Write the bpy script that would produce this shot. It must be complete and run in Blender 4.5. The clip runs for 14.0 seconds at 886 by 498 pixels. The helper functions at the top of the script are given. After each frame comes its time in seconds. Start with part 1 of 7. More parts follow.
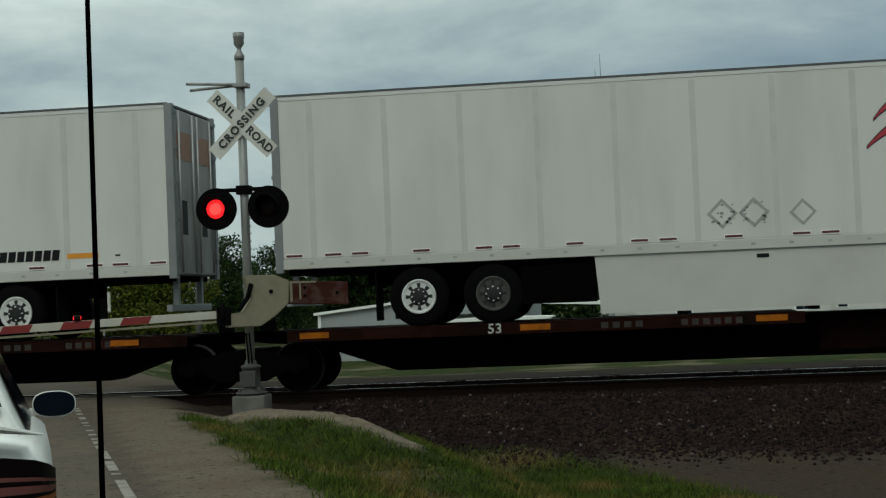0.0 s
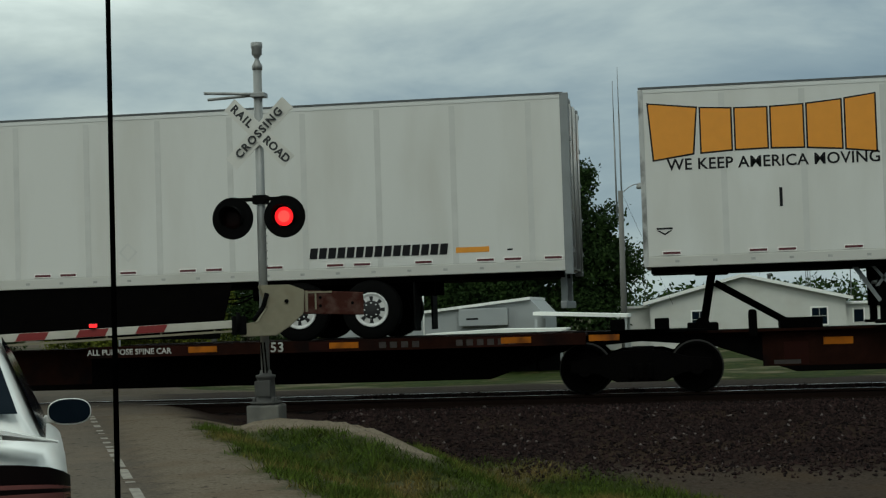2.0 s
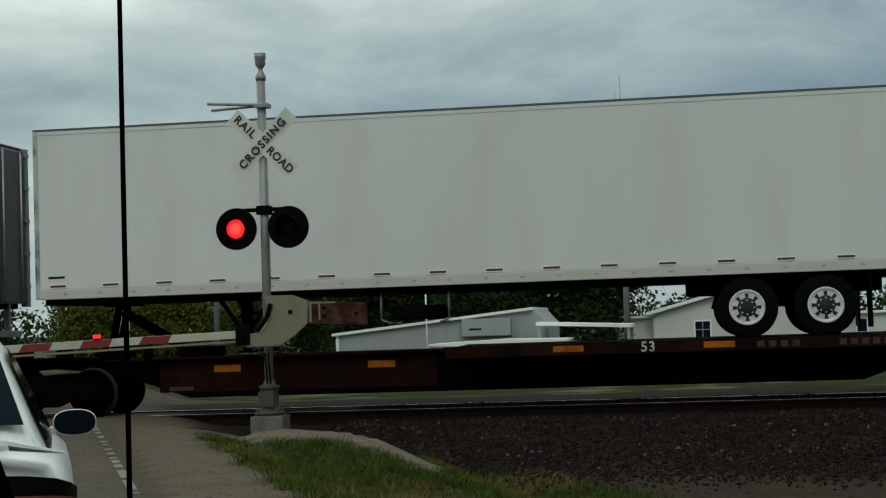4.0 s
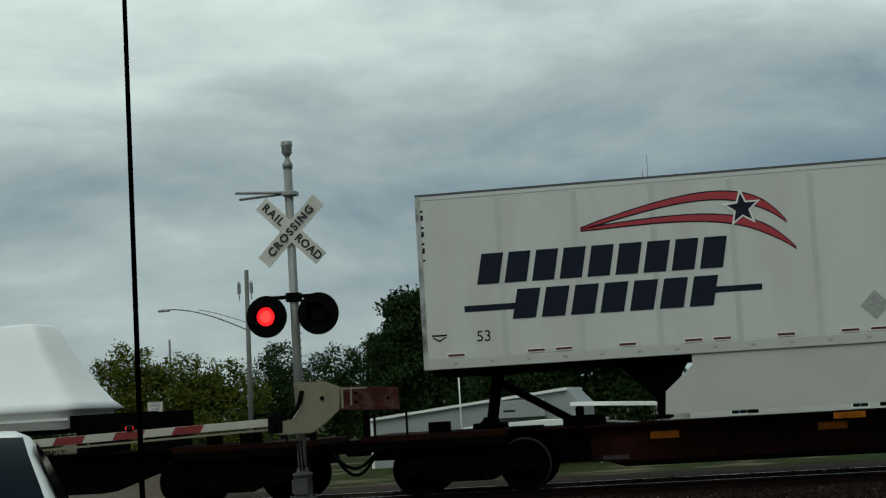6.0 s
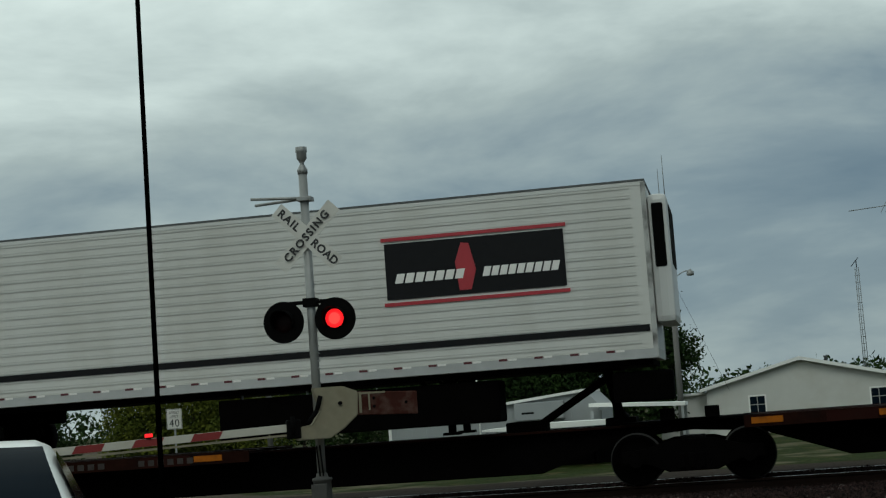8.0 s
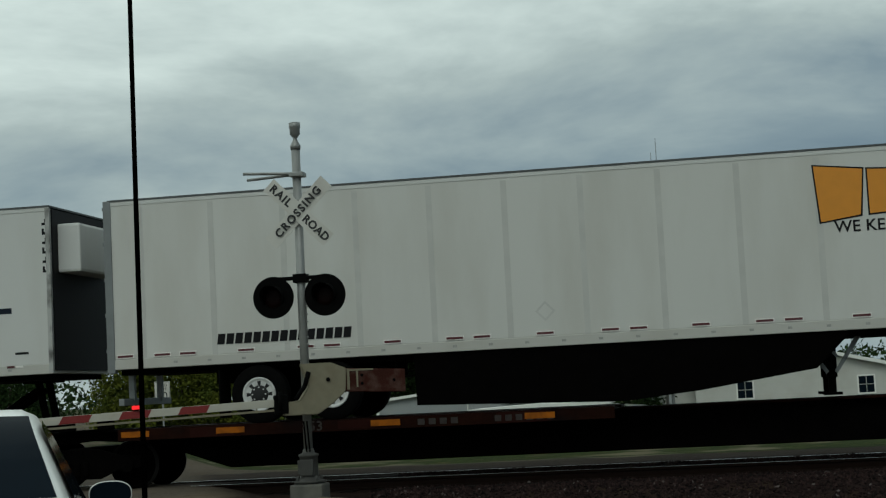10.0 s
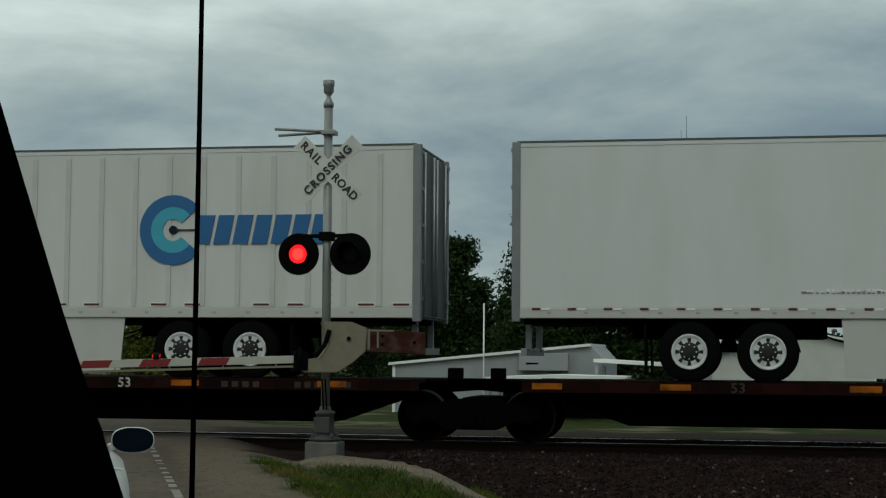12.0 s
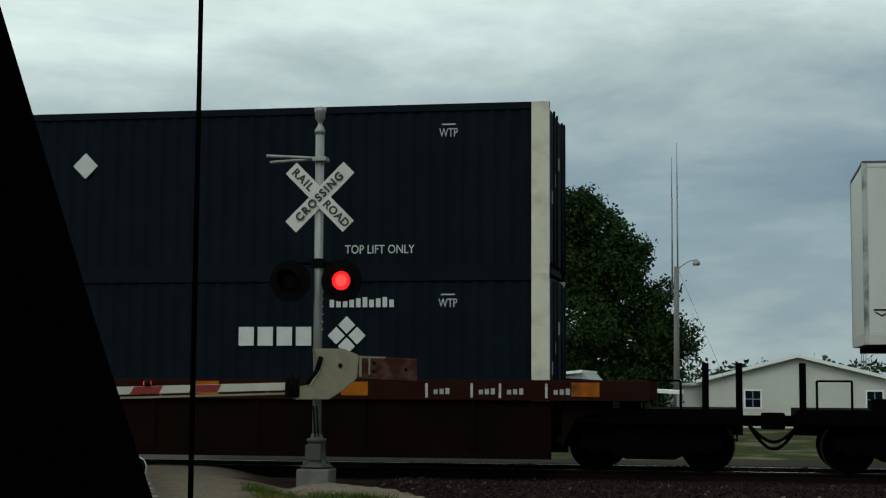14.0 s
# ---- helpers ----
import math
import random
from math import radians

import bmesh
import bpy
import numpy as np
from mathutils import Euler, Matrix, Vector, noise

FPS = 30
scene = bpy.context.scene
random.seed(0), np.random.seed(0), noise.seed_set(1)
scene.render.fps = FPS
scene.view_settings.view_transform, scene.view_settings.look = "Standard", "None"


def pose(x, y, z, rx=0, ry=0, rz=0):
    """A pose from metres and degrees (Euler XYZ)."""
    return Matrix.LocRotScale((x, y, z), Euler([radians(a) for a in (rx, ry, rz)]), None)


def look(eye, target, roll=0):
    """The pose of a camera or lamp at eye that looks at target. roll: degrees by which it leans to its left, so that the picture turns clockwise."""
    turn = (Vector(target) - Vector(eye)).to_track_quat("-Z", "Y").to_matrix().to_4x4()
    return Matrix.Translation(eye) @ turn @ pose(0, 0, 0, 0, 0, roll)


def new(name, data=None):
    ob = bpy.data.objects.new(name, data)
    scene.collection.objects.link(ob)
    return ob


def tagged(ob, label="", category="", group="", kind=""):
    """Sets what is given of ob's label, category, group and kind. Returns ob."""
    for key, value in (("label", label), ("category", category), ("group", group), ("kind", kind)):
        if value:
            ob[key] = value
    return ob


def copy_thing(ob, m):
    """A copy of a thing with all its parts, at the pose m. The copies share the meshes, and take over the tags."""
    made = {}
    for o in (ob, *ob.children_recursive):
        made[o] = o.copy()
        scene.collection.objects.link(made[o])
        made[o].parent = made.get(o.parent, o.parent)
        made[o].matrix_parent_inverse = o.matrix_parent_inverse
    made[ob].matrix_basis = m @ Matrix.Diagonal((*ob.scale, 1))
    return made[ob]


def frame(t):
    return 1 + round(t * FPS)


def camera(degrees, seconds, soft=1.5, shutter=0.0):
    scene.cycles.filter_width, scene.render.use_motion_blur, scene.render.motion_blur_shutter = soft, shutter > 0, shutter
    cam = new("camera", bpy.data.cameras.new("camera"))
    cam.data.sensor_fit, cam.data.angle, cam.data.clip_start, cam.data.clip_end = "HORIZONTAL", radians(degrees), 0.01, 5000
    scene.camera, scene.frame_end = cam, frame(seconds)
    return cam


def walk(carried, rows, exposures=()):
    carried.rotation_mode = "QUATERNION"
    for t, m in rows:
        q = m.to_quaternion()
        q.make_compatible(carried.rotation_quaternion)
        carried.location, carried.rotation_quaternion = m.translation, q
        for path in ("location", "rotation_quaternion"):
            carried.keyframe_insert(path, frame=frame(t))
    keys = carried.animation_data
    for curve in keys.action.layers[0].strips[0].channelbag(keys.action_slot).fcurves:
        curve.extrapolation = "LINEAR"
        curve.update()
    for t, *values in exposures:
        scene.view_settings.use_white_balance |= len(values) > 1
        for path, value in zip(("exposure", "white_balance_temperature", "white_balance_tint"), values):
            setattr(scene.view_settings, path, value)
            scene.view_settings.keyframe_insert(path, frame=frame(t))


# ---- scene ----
# Camera: seconds, x, yaw, pitch, roll; it sits in the passenger seat of a waiting car.
EYE_X, EYE_Y, EYE_Z = 5.976, -22.6, 1.45
PATH = [
    (0.0, 5.9776, 7.826, 1.834, 2.384),
    (0.3, 5.9806, 8.063, 2.251, 2.269),
    (0.5, 5.9804, 7.968, 2.145, 2.444),
    (0.6, 5.9899, 7.862, 2.164, 2.597),
    (0.9, 5.9768, 8.407, 2.527, 2.320),
    (1.0, 5.9836, 8.320, 2.435, 2.365),
    (1.2, 5.9920, 8.293, 2.317, 2.870),
    (1.5, 5.9894, 8.608, 2.290, 2.996),
    (1.8, 5.9785, 8.357, 2.318, 1.769),
    (2.0, 5.9748, 8.370, 2.257, 1.843),
    (2.1, 5.9768, 7.872, 2.364, 2.525),
    (2.2, 5.9685, 8.011, 2.672, 2.306),
    (4.3, 5.9596, 8.605, 2.620, 1.808),
    (4.4, 5.9611, 8.990, 3.040, 2.009),
    (4.5, 5.9634, 8.938, 3.791, 1.665),
    (4.7, 5.9693, 9.239, 4.970, 1.644),
    (5.0, 5.9584, 8.800, 4.226, 1.288),
    (5.4, 5.9892, 8.944, 5.450, 2.827),
    (5.5, 5.9940, 8.677, 5.545, 3.360),
    (5.8, 6.0030, 9.338, 5.223, 6.236),
    (6.0, 5.9946, 9.441, 5.625, 3.396),
    (6.1, 5.9927, 9.419, 5.789, 1.917),
    (6.5, 6.0059, 9.773, 5.908, 3.757),
    (6.8, 5.9998, 9.835, 6.043, 3.975),
    (7.0, 6.0070, 9.893, 6.119, 3.953),
    (7.2, 6.0088, 9.849, 6.161, 4.104),
    (7.5, 6.0082, 9.956, 6.106, 4.029),
    (7.7, 5.9940, 10.014, 6.006, 4.226),
    (9.8, 5.9993, 9.713, 4.666, 3.037),
    (10.0, 6.0026, 9.753, 5.007, 2.914),
    (10.2, 5.9942, 10.044, 5.894, 0.878),
    (10.5, 6.0065, 10.146, 5.593, 2.768),
    (10.6, 6.0022, 10.338, 5.893, 1.520),
    (11.0, 5.9910, 10.371, 5.260, 2.123),
    (11.4, 5.9633, 10.895, 4.910, 1.740),
    (11.5, 5.9554, 11.134, 4.982, 1.065),
    (11.8, 5.9390, 11.030, 4.108, 0.120),
    (12.0, 5.9429, 10.586, 3.790, -0.362),
    (12.1, 5.9526, 10.554, 3.796, 0.244),
    (12.5, 5.9438, 10.626, 3.827, -0.044),
    (13.0, 5.9119, 11.425, 4.525, -0.657),
    (13.5, 5.9159, 11.165, 5.344, -0.633),
    (13.6, 5.9125, 10.838, 4.904, -0.533),
    (14.0, 5.9299, 10.257, 4.742, -0.264),
]


def camera_rows():
    rows = []
    for t, x, yaw, pitch, roll in PATH:
        a, b = radians(yaw), radians(pitch)
        eye = Vector((x, EYE_Y, EYE_Z))
        way = Vector((-math.sin(a) * math.cos(b), math.cos(a) * math.cos(b), math.sin(b)))
        rows.append((t, look(eye, eye + way, -roll)))
    return rows


cam = camera(30.9, 14.0, soft=1.25)
walk(cam, camera_rows(), exposures=((0.0, 0.14, 6400, -1), (2.2, 0.15, 6390, -1), (4.5, 0.06, 6350, -1), (5.5, 0.0, 6320, -1), (6.0, -0.15, 6250, -1), (6.5, -0.19, 6220, -1), (7.7, -0.19, 6220, -1), (10.0, -0.14, 6270, -1), (11.5, -0.18, 6300, -1), (13.0, -0.10, 6290, -1), (14.0, 0.11, 6260, -1)))

# ---- world and light ----
world = bpy.data.worlds.new("overcast_sky")
scene.world = world
world.use_nodes = True
wn, wl = world.node_tree.nodes, world.node_tree.links
wn.clear()


def wnode(kind, **values):
    n = wn.new(kind)
    for k, v in values.items():
        n.inputs[k].default_value = v
    return n


sky = wn.new("ShaderNodeTexSky")
sky.sky_type, sky.sun_disc = "NISHITA", False
sky.sun_elevation, sky.sun_rotation = radians(48), radians(200)
coord = wn.new("ShaderNodeTexCoord")
sep = wn.new("ShaderNodeSeparateXYZ")
wl.new(coord.outputs["Generated"], sep.inputs[0])
height = wn.new("ShaderNodeValToRGB")      # how bright the cloud deck is, from the horizon up
bands = ((0.0, 0.32), (0.04, 0.335), (0.085, 0.285), (0.13, 0.345), (0.165, 0.48), (0.20, 0.60), (0.28, 0.74), (1.0, 0.78))
height.color_ramp.elements[0].position, height.color_ramp.elements[1].position = bands[0][0], bands[-1][0]
for q, v in bands[1:-1]:
    height.color_ramp.elements.new(q)
for e, (q, v) in zip(height.color_ramp.elements, bands):
    e.color = (v, v, v, 1)
wl.new(sep.outputs["Z"], height.inputs["Fac"])
place = wnode("ShaderNodeMapping", Location=(0.7, 0.0, 0.35), Rotation=(0, radians(-3), 0), Scale=(1.0, 1.0, 2.9))
clouds = wnode("ShaderNodeTexNoise", Scale=3.6, Detail=6.5, Roughness=0.56, Distortion=0.2)
wl.new(coord.outputs["Generated"], place.inputs["Vector"]); wl.new(place.outputs[0], clouds.inputs["Vector"])
swell = wn.new("ShaderNodeMath"); swell.operation = "MULTIPLY_ADD"
swell.inputs[1].default_value, swell.inputs[2].default_value = 1.3, -0.61
wl.new(clouds.outputs["Fac"], swell.inputs[0])
side = wn.new("ShaderNodeMath"); side.operation = "MULTIPLY_ADD"      # the thinner cloud lies towards -x
side.inputs[1].default_value = -0.42
wl.new(sep.outputs["X"], side.inputs[0]); wl.new(swell.outputs[0], side.inputs[2])
total = wn.new("ShaderNodeMath"); total.operation = "ADD"
wl.new(height.outputs["Color"], total.inputs[0]); wl.new(side.outputs[0], total.inputs[1])
ramp = wn.new("ShaderNodeValToRGB")
ramp.color_ramp.elements[0].position, ramp.color_ramp.elements[0].color = 0.05, (0.13, 0.18, 0.235, 1)
ramp.color_ramp.elements[1].position, ramp.color_ramp.elements[1].color = 0.95, (0.78, 0.83, 0.80, 1)
for q, col in ((0.32, (0.225, 0.275, 0.315, 1)), (0.58, (0.41, 0.455, 0.455, 1))):
    ramp.color_ramp.elements.new(q).color = col
wl.new(total.outputs[0], ramp.inputs["Fac"])
bg_sky, bg_cloud = wnode("ShaderNodeBackground", Strength=0.06), wnode("ShaderNodeBackground", Strength=1.2)
wl.new(sky.outputs[0], bg_sky.inputs["Color"]); wl.new(ramp.outputs[0], bg_cloud.inputs["Color"])
mix = wnode("ShaderNodeMixShader", Fac=0.9)
out = wn.new("ShaderNodeOutputWorld")
wl.new(bg_sky.outputs[0], mix.inputs[1]); wl.new(bg_cloud.outputs[0], mix.inputs[2]); wl.new(mix.outputs[0], out.inputs["Surface"])

sun = new("sun", bpy.data.lights.new("sun", "SUN"))
sun.data.energy, sun.data.angle, sun.data.color = 0.6, radians(25), (1.0, 0.97, 0.93)
sun.matrix_basis = look((6, -30, 30), (0, 0, 0))

# ---- materials ----
MATS = {}


def mat(name, base, rough=0.6, metal=0.0, vary=0.12, scale=6.0, bump=0.0, bump_scale=40.0, dirt=None, dirt_amount=0.5, dirt_scale=1.2,
        stretch=(1, 1, 1), emit=None, power=0.0, spec=0.5, per_object=0.0):
    """A procedural surface: a base colour with grain at two sizes, dirt patches and fine relief."""
    if name in MATS:
        return MATS[name]
    m = bpy.data.materials.new(name)
    m.use_nodes = True
    n, l = m.node_tree.nodes, m.node_tree.links
    b = n["Principled BSDF"]
    b.inputs["Roughness"].default_value, b.inputs["Metallic"].default_value = rough, metal
    b.inputs["Specular IOR Level"].default_value = spec
    tc, mp = n.new("ShaderNodeTexCoord"), n.new("ShaderNodeMapping")
    mp.inputs["Scale"].default_value = stretch
    l.new(tc.outputs["Object"], mp.inputs["Vector"])

    def noise_node(s, detail=4.0):
        t = n.new("ShaderNodeTexNoise")
        t.inputs["Scale"].default_value, t.inputs["Detail"].default_value = s, detail
        l.new(mp.outputs[0], t.inputs["Vector"])
        return t

    def mixed(fac, a, c):
        x = n.new("ShaderNodeMix")
        x.data_type = "RGBA"
        l.new(fac, x.inputs["Factor"])
        for s, v in ((6, a), (7, c)):
            if isinstance(v, tuple):
                x.inputs[s].default_value = (*v, 1)
            else:
                l.new(v, x.inputs[s])
        return x.outputs[2]

    grain = noise_node(scale)
    lo, hi = tuple(c * (1 - vary) for c in base), tuple(min(1, c * (1 + vary)) for c in base)
    colour = mixed(grain.outputs["Fac"], lo, hi)
    if dirt:
        patches = noise_node(dirt_scale, 6.0)
        r = n.new("ShaderNodeValToRGB")
        r.color_ramp.elements[0].position, r.color_ramp.elements[1].position = 0.5 - 0.02, 0.72
        r.color_ramp.elements[1].color = (dirt_amount, dirt_amount, dirt_amount, 1)
        l.new(patches.outputs["Fac"], r.inputs["Fac"])
        colour = mixed(r.outputs["Color"], colour, dirt)
    if per_object:
        info = n.new("ShaderNodeObjectInfo")
        hsv = n.new("ShaderNodeHueSaturation")
        mul = n.new("ShaderNodeMapRange")
        mul.inputs["To Min"].default_value, mul.inputs["To Max"].default_value = 1 - per_object, 1 + per_object
        l.new(info.outputs["Random"], mul.inputs["Value"]); l.new(mul.outputs[0], hsv.inputs["Value"])
        l.new(colour, hsv.inputs["Color"])
        colour = hsv.outputs["Color"]
    l.new(colour, b.inputs["Base Color"])
    if bump:
        rel = noise_node(bump_scale, 3.0)
        bp = n.new("ShaderNodeBump")
        bp.inputs["Strength"].default_value, bp.inputs["Distance"].default_value = bump, 0.02
        l.new(rel.outputs["Fac"], bp.inputs["Height"]); l.new(bp.outputs[0], b.inputs["Normal"])
    if emit:
        b.inputs["Emission Color"].default_value, b.inputs["Emission Strength"].default_value = (*emit, 1), power
    MATS[name] = m
    return m


WHITE = mat("trailer_white", (0.555, 0.55, 0.515), 0.45, vary=0.05, scale=0.7, dirt=(0.42, 0.40, 0.35), dirt_amount=0.5, dirt_scale=1.1, stretch=(1, 1, 0.25), bump=0.05, bump_scale=3)
SMOOTH = mat("smooth_panel_white", (0.565, 0.565, 0.54), 0.4, vary=0.04, scale=0.5, dirt=(0.46, 0.45, 0.41), dirt_amount=0.4, stretch=(1, 1, 0.3))
# Its darker tone also carries the soft shading along the panel seams.
SEAM = mat("panel_seam", (0.475, 0.47, 0.44), 0.6, vary=0.15, scale=3)
SKIRT = mat("skirt_white", (0.46, 0.45, 0.41), 0.5, vary=0.08, scale=1.0, dirt=(0.35, 0.33, 0.28), dirt_amount=0.5, dirt_scale=1.0)
ALU = mat("aluminium_rail", (0.42, 0.42, 0.41), 0.45, 0.55, vary=0.15, scale=5)
DOORGREY = mat("galvanised_grey", (0.19, 0.20, 0.20), 0.5, 0.4, vary=0.2, scale=4)
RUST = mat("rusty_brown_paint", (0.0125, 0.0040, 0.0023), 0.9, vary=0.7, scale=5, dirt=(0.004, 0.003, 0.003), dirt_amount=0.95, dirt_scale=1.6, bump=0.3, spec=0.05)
# Near-black: shade under the train is put into the colour, with grime.
BLACKSTEEL = mat("grimy_shaded_steel", (0.0018, 0.0016, 0.0015), 0.95, vary=0.5, scale=4, bump=0.2, spec=0.02)
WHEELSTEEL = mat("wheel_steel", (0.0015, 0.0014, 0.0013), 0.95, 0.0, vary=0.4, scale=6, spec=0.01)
TREAD = mat("worn_tread", (0.022, 0.021, 0.020), 0.7, 0.0, spec=0.15, vary=0.3, scale=10)
TYRE = mat("tyre_rubber", (0.0028, 0.0028, 0.0027), 0.95, vary=0.4, scale=12, spec=0.06)
RIMFACE = mat("grimy_wheel_disc", (0.16, 0.155, 0.145), 0.6, vary=0.4, scale=9, dirt=(0.03, 0.028, 0.025), dirt_amount=0.8, dirt_scale=6)
RIM = mat("pale_wheel_rim", (0.58, 0.58, 0.56), 0.5, 0.0, vary=0.15, scale=9, dirt=(0.2, 0.18, 0.16), dirt_amount=0.5, dirt_scale=5)
RIMDARK = mat("brake_dusted_rim", (0.05, 0.047, 0.042), 0.8, vary=0.4, scale=9, dirt=(0.012, 0.011, 0.010), dirt_amount=0.9, dirt_scale=5)
HUB = mat("dark_hub", (0.02, 0.02, 0.02), 0.7, 0.0, spec=0.2)
AMBER = mat("amber_reflector", (0.30, 0.088, 0.006), 0.7, spec=0.08, vary=0.35, scale=7, dirt=(0.035, 0.012, 0.008), dirt_amount=0.95, dirt_scale=2.2)
REDTAPE = mat("red_tape", (0.075, 0.006, 0.010), 0.4, vary=0.2, scale=10)
WHITETAPE = mat("white_tape", (0.72, 0.70, 0.66), 0.4, vary=0.08, scale=10)
DECALWHITE = mat("stencil_white", (0.42, 0.41, 0.38), 0.8, vary=0.35, scale=12, dirt=(0.05, 0.03, 0.025), dirt_amount=0.85, dirt_scale=7)
FADED = mat("faded_stencil", (0.028, 0.022, 0.019), 0.9, vary=0.5, scale=14, dirt=(0.012, 0.007, 0.006), dirt_amount=0.9, dirt_scale=5)
CLEANSTENCIL = mat("white_container_lettering", (0.50, 0.50, 0.48), 0.7, vary=0.15, scale=8)
STAINEDRAIL = mat("stained_corner_rail", (0.40, 0.40, 0.38), 0.5, 0.1, vary=0.2, scale=5, dirt=(0.06, 0.058, 0.052), dirt_amount=0.9, dirt_scale=5, stretch=(1, 1, 0.6))
GRIMYDOOR = mat("road_stained_door", (0.30, 0.30, 0.285), 0.6, vary=0.2, scale=2.5, dirt=(0.10, 0.098, 0.09), dirt_amount=0.8, dirt_scale=1.4, stretch=(1, 1, 0.35))
DOORDARK = mat("grimy_dark_door", (0.055, 0.058, 0.058), 0.6, vary=0.3, scale=3, dirt=(0.1, 0.1, 0.095), dirt_amount=0.4, dirt_scale=2)
NAVY = mat("decal_navy", (0.0085, 0.0125, 0.023), 0.5, spec=0.12, vary=0.15, scale=6)
DARKTXT = mat("decal_black", (0.010, 0.010, 0.011), 0.55, spec=0.1, vary=0.2, scale=6)
ORANGE = mat("decal_orange", (0.62, 0.24, 0.012), 0.45, vary=0.08, scale=6)
CRIMSON = mat("decal_red", (0.34, 0.02, 0.03), 0.4, vary=0.12, scale=6)
BLUE = mat("decal_blue", (0.012, 0.10, 0.26), 0.4, vary=0.1, scale=6)
TEAL = mat("decal_teal", (0.05, 0.32, 0.42), 0.4, vary=0.1, scale=6)
GREYDECAL = mat("grey_residue", (0.30, 0.30, 0.28), 0.7, vary=0.4, scale=14)
GALV = mat("galvanised_mast", (0.27, 0.275, 0.265), 0.5, 0.4, vary=0.3, scale=7, dirt=(0.11, 0.105, 0.095), dirt_amount=0.6, dirt_scale=3, stretch=(1, 1, 0.3))
GATEPAINT = mat("weathered_cream_paint", (0.20, 0.18, 0.125), 0.8, spec=0.2, vary=0.25, scale=6, dirt=(0.18, 0.15, 0.10), dirt_amount=0.6, dirt_scale=5)
SIGNWHITE = mat("sign_white", (0.54, 0.525, 0.48), 0.55, vary=0.08, scale=6, dirt=(0.40, 0.38, 0.33), dirt_amount=0.5, dirt_scale=3)
SIGNBLACK = mat("sign_black", (0.012, 0.012, 0.012), 0.5, vary=0.2)
MATBLACK = mat("matt_black_paint", (0.003, 0.003, 0.003), 0.9, vary=0.3, spec=0.04)
REDLENS = mat("unlit_red_lens", (0.006, 0.0015, 0.0015), 0.5, spec=0.08, vary=0.2)
REDGLOW = mat("lit_red_lamp", (0.6, 0.02, 0.02), 0.3, emit=(1.0, 0.012, 0.018), power=1.2, vary=0.0)
REDCORE = mat("lit_red_core", (0.8, 0.1, 0.05), 0.3, emit=(1.0, 0.035, 0.035), power=1.5, vary=0.0)
CWPAINT = mat("counterweight_brown", (0.040, 0.012, 0.008), 0.9, spec=0.12, vary=0.45, scale=5, bump=0.25, dirt=(0.16, 0.12, 0.10), dirt_amount=0.35, dirt_scale=5)
GATEWHITE = mat("gate_white", (0.42, 0.40, 0.34), 0.5, vary=0.08, scale=5, dirt=(0.3, 0.27, 0.2), dirt_amount=0.4, dirt_scale=4)
GATERED = mat("gate_red", (0.165, 0.008, 0.007), 0.6, vary=0.15, scale=6)
CONCRETE = mat("concrete", (0.072, 0.07, 0.062), 0.85, vary=0.2, scale=7, bump=0.3, dirt=(0.18, 0.17, 0.14), dirt_amount=0.5, dirt_scale=2)
CASTING = mat("weathered_casting", (0.043, 0.042, 0.038), 0.7, 0.2, vary=0.2, scale=8, dirt=(0.08, 0.08, 0.07), dirt_amount=0.6, dirt_scale=5)
ROOFEDGE = mat("dark_roof_edge", (0.075, 0.08, 0.08), 0.6, 0.2, vary=0.2, scale=4)
RAILSTEEL = mat("rail_steel", (0.007, 0.004, 0.003), 0.9, 0.0, spec=0.05, vary=0.3, scale=5)
RAILTOP = mat("polished_rail_head", (0.5, 0.5, 0.5), 0.3, 0.9, vary=0.1, scale=4)
TIE = mat("tie_timber", (0.006, 0.005, 0.0045), 0.95, spec=0.05, vary=0.35, scale=8, bump=0.4, stretch=(4, 1, 1))
STONE = mat("ballast_stone", (0.105, 0.082, 0.082), 0.95, spec=0.08, vary=0.5, scale=9, bump=0.5, per_object=0.4)
CONTAINER = mat("navy_container", (0.0030, 0.0060, 0.0095), 0.7, spec=0.06, vary=0.3, scale=2, dirt=(0.006, 0.010, 0.015), dirt_amount=0.5, dirt_scale=1.5)
CREAM = mat("cream_post", (0.55, 0.52, 0.42), 0.6, vary=0.1, scale=4, dirt=(0.3, 0.26, 0.2), dirt_amount=0.5, dirt_scale=3)
WRAP = mat("white_shrink_wrap", (0.84, 0.84, 0.82), 0.5, vary=0.04, scale=1.5, bump=0.25, bump_scale=5)
# Well walls: much darker than the top chord, with redder patches.
WELLWALL = mat("near_black_well_wall", (0.0045, 0.0022, 0.0016), 0.9, spec=0.04, vary=0.5, scale=3, bump=0.2, dirt=(0.010, 0.0035, 0.002), dirt_amount=0.6, dirt_scale=0.8)
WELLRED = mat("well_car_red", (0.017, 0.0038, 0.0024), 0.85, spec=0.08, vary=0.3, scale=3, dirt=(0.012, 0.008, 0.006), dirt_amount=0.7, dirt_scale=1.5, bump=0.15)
CARWHITE = mat("white_car_paint", (0.76, 0.76, 0.73), 0.22, vary=0.02, scale=2)
GLASSDARK = mat("tinted_glass", (0.005, 0.009, 0.014), 0.06, vary=0.2, spec=0.012)
BARK = mat("bark", (0.07, 0.055, 0.04), 0.95, vary=0.35, scale=10, bump=0.5, stretch=(1, 1, 0.3))
POLEWOOD = mat("pole_wood", (0.135, 0.13, 0.12), 0.9, vary=0.25, scale=8, stretch=(1, 1, 0.1), bump=0.3)
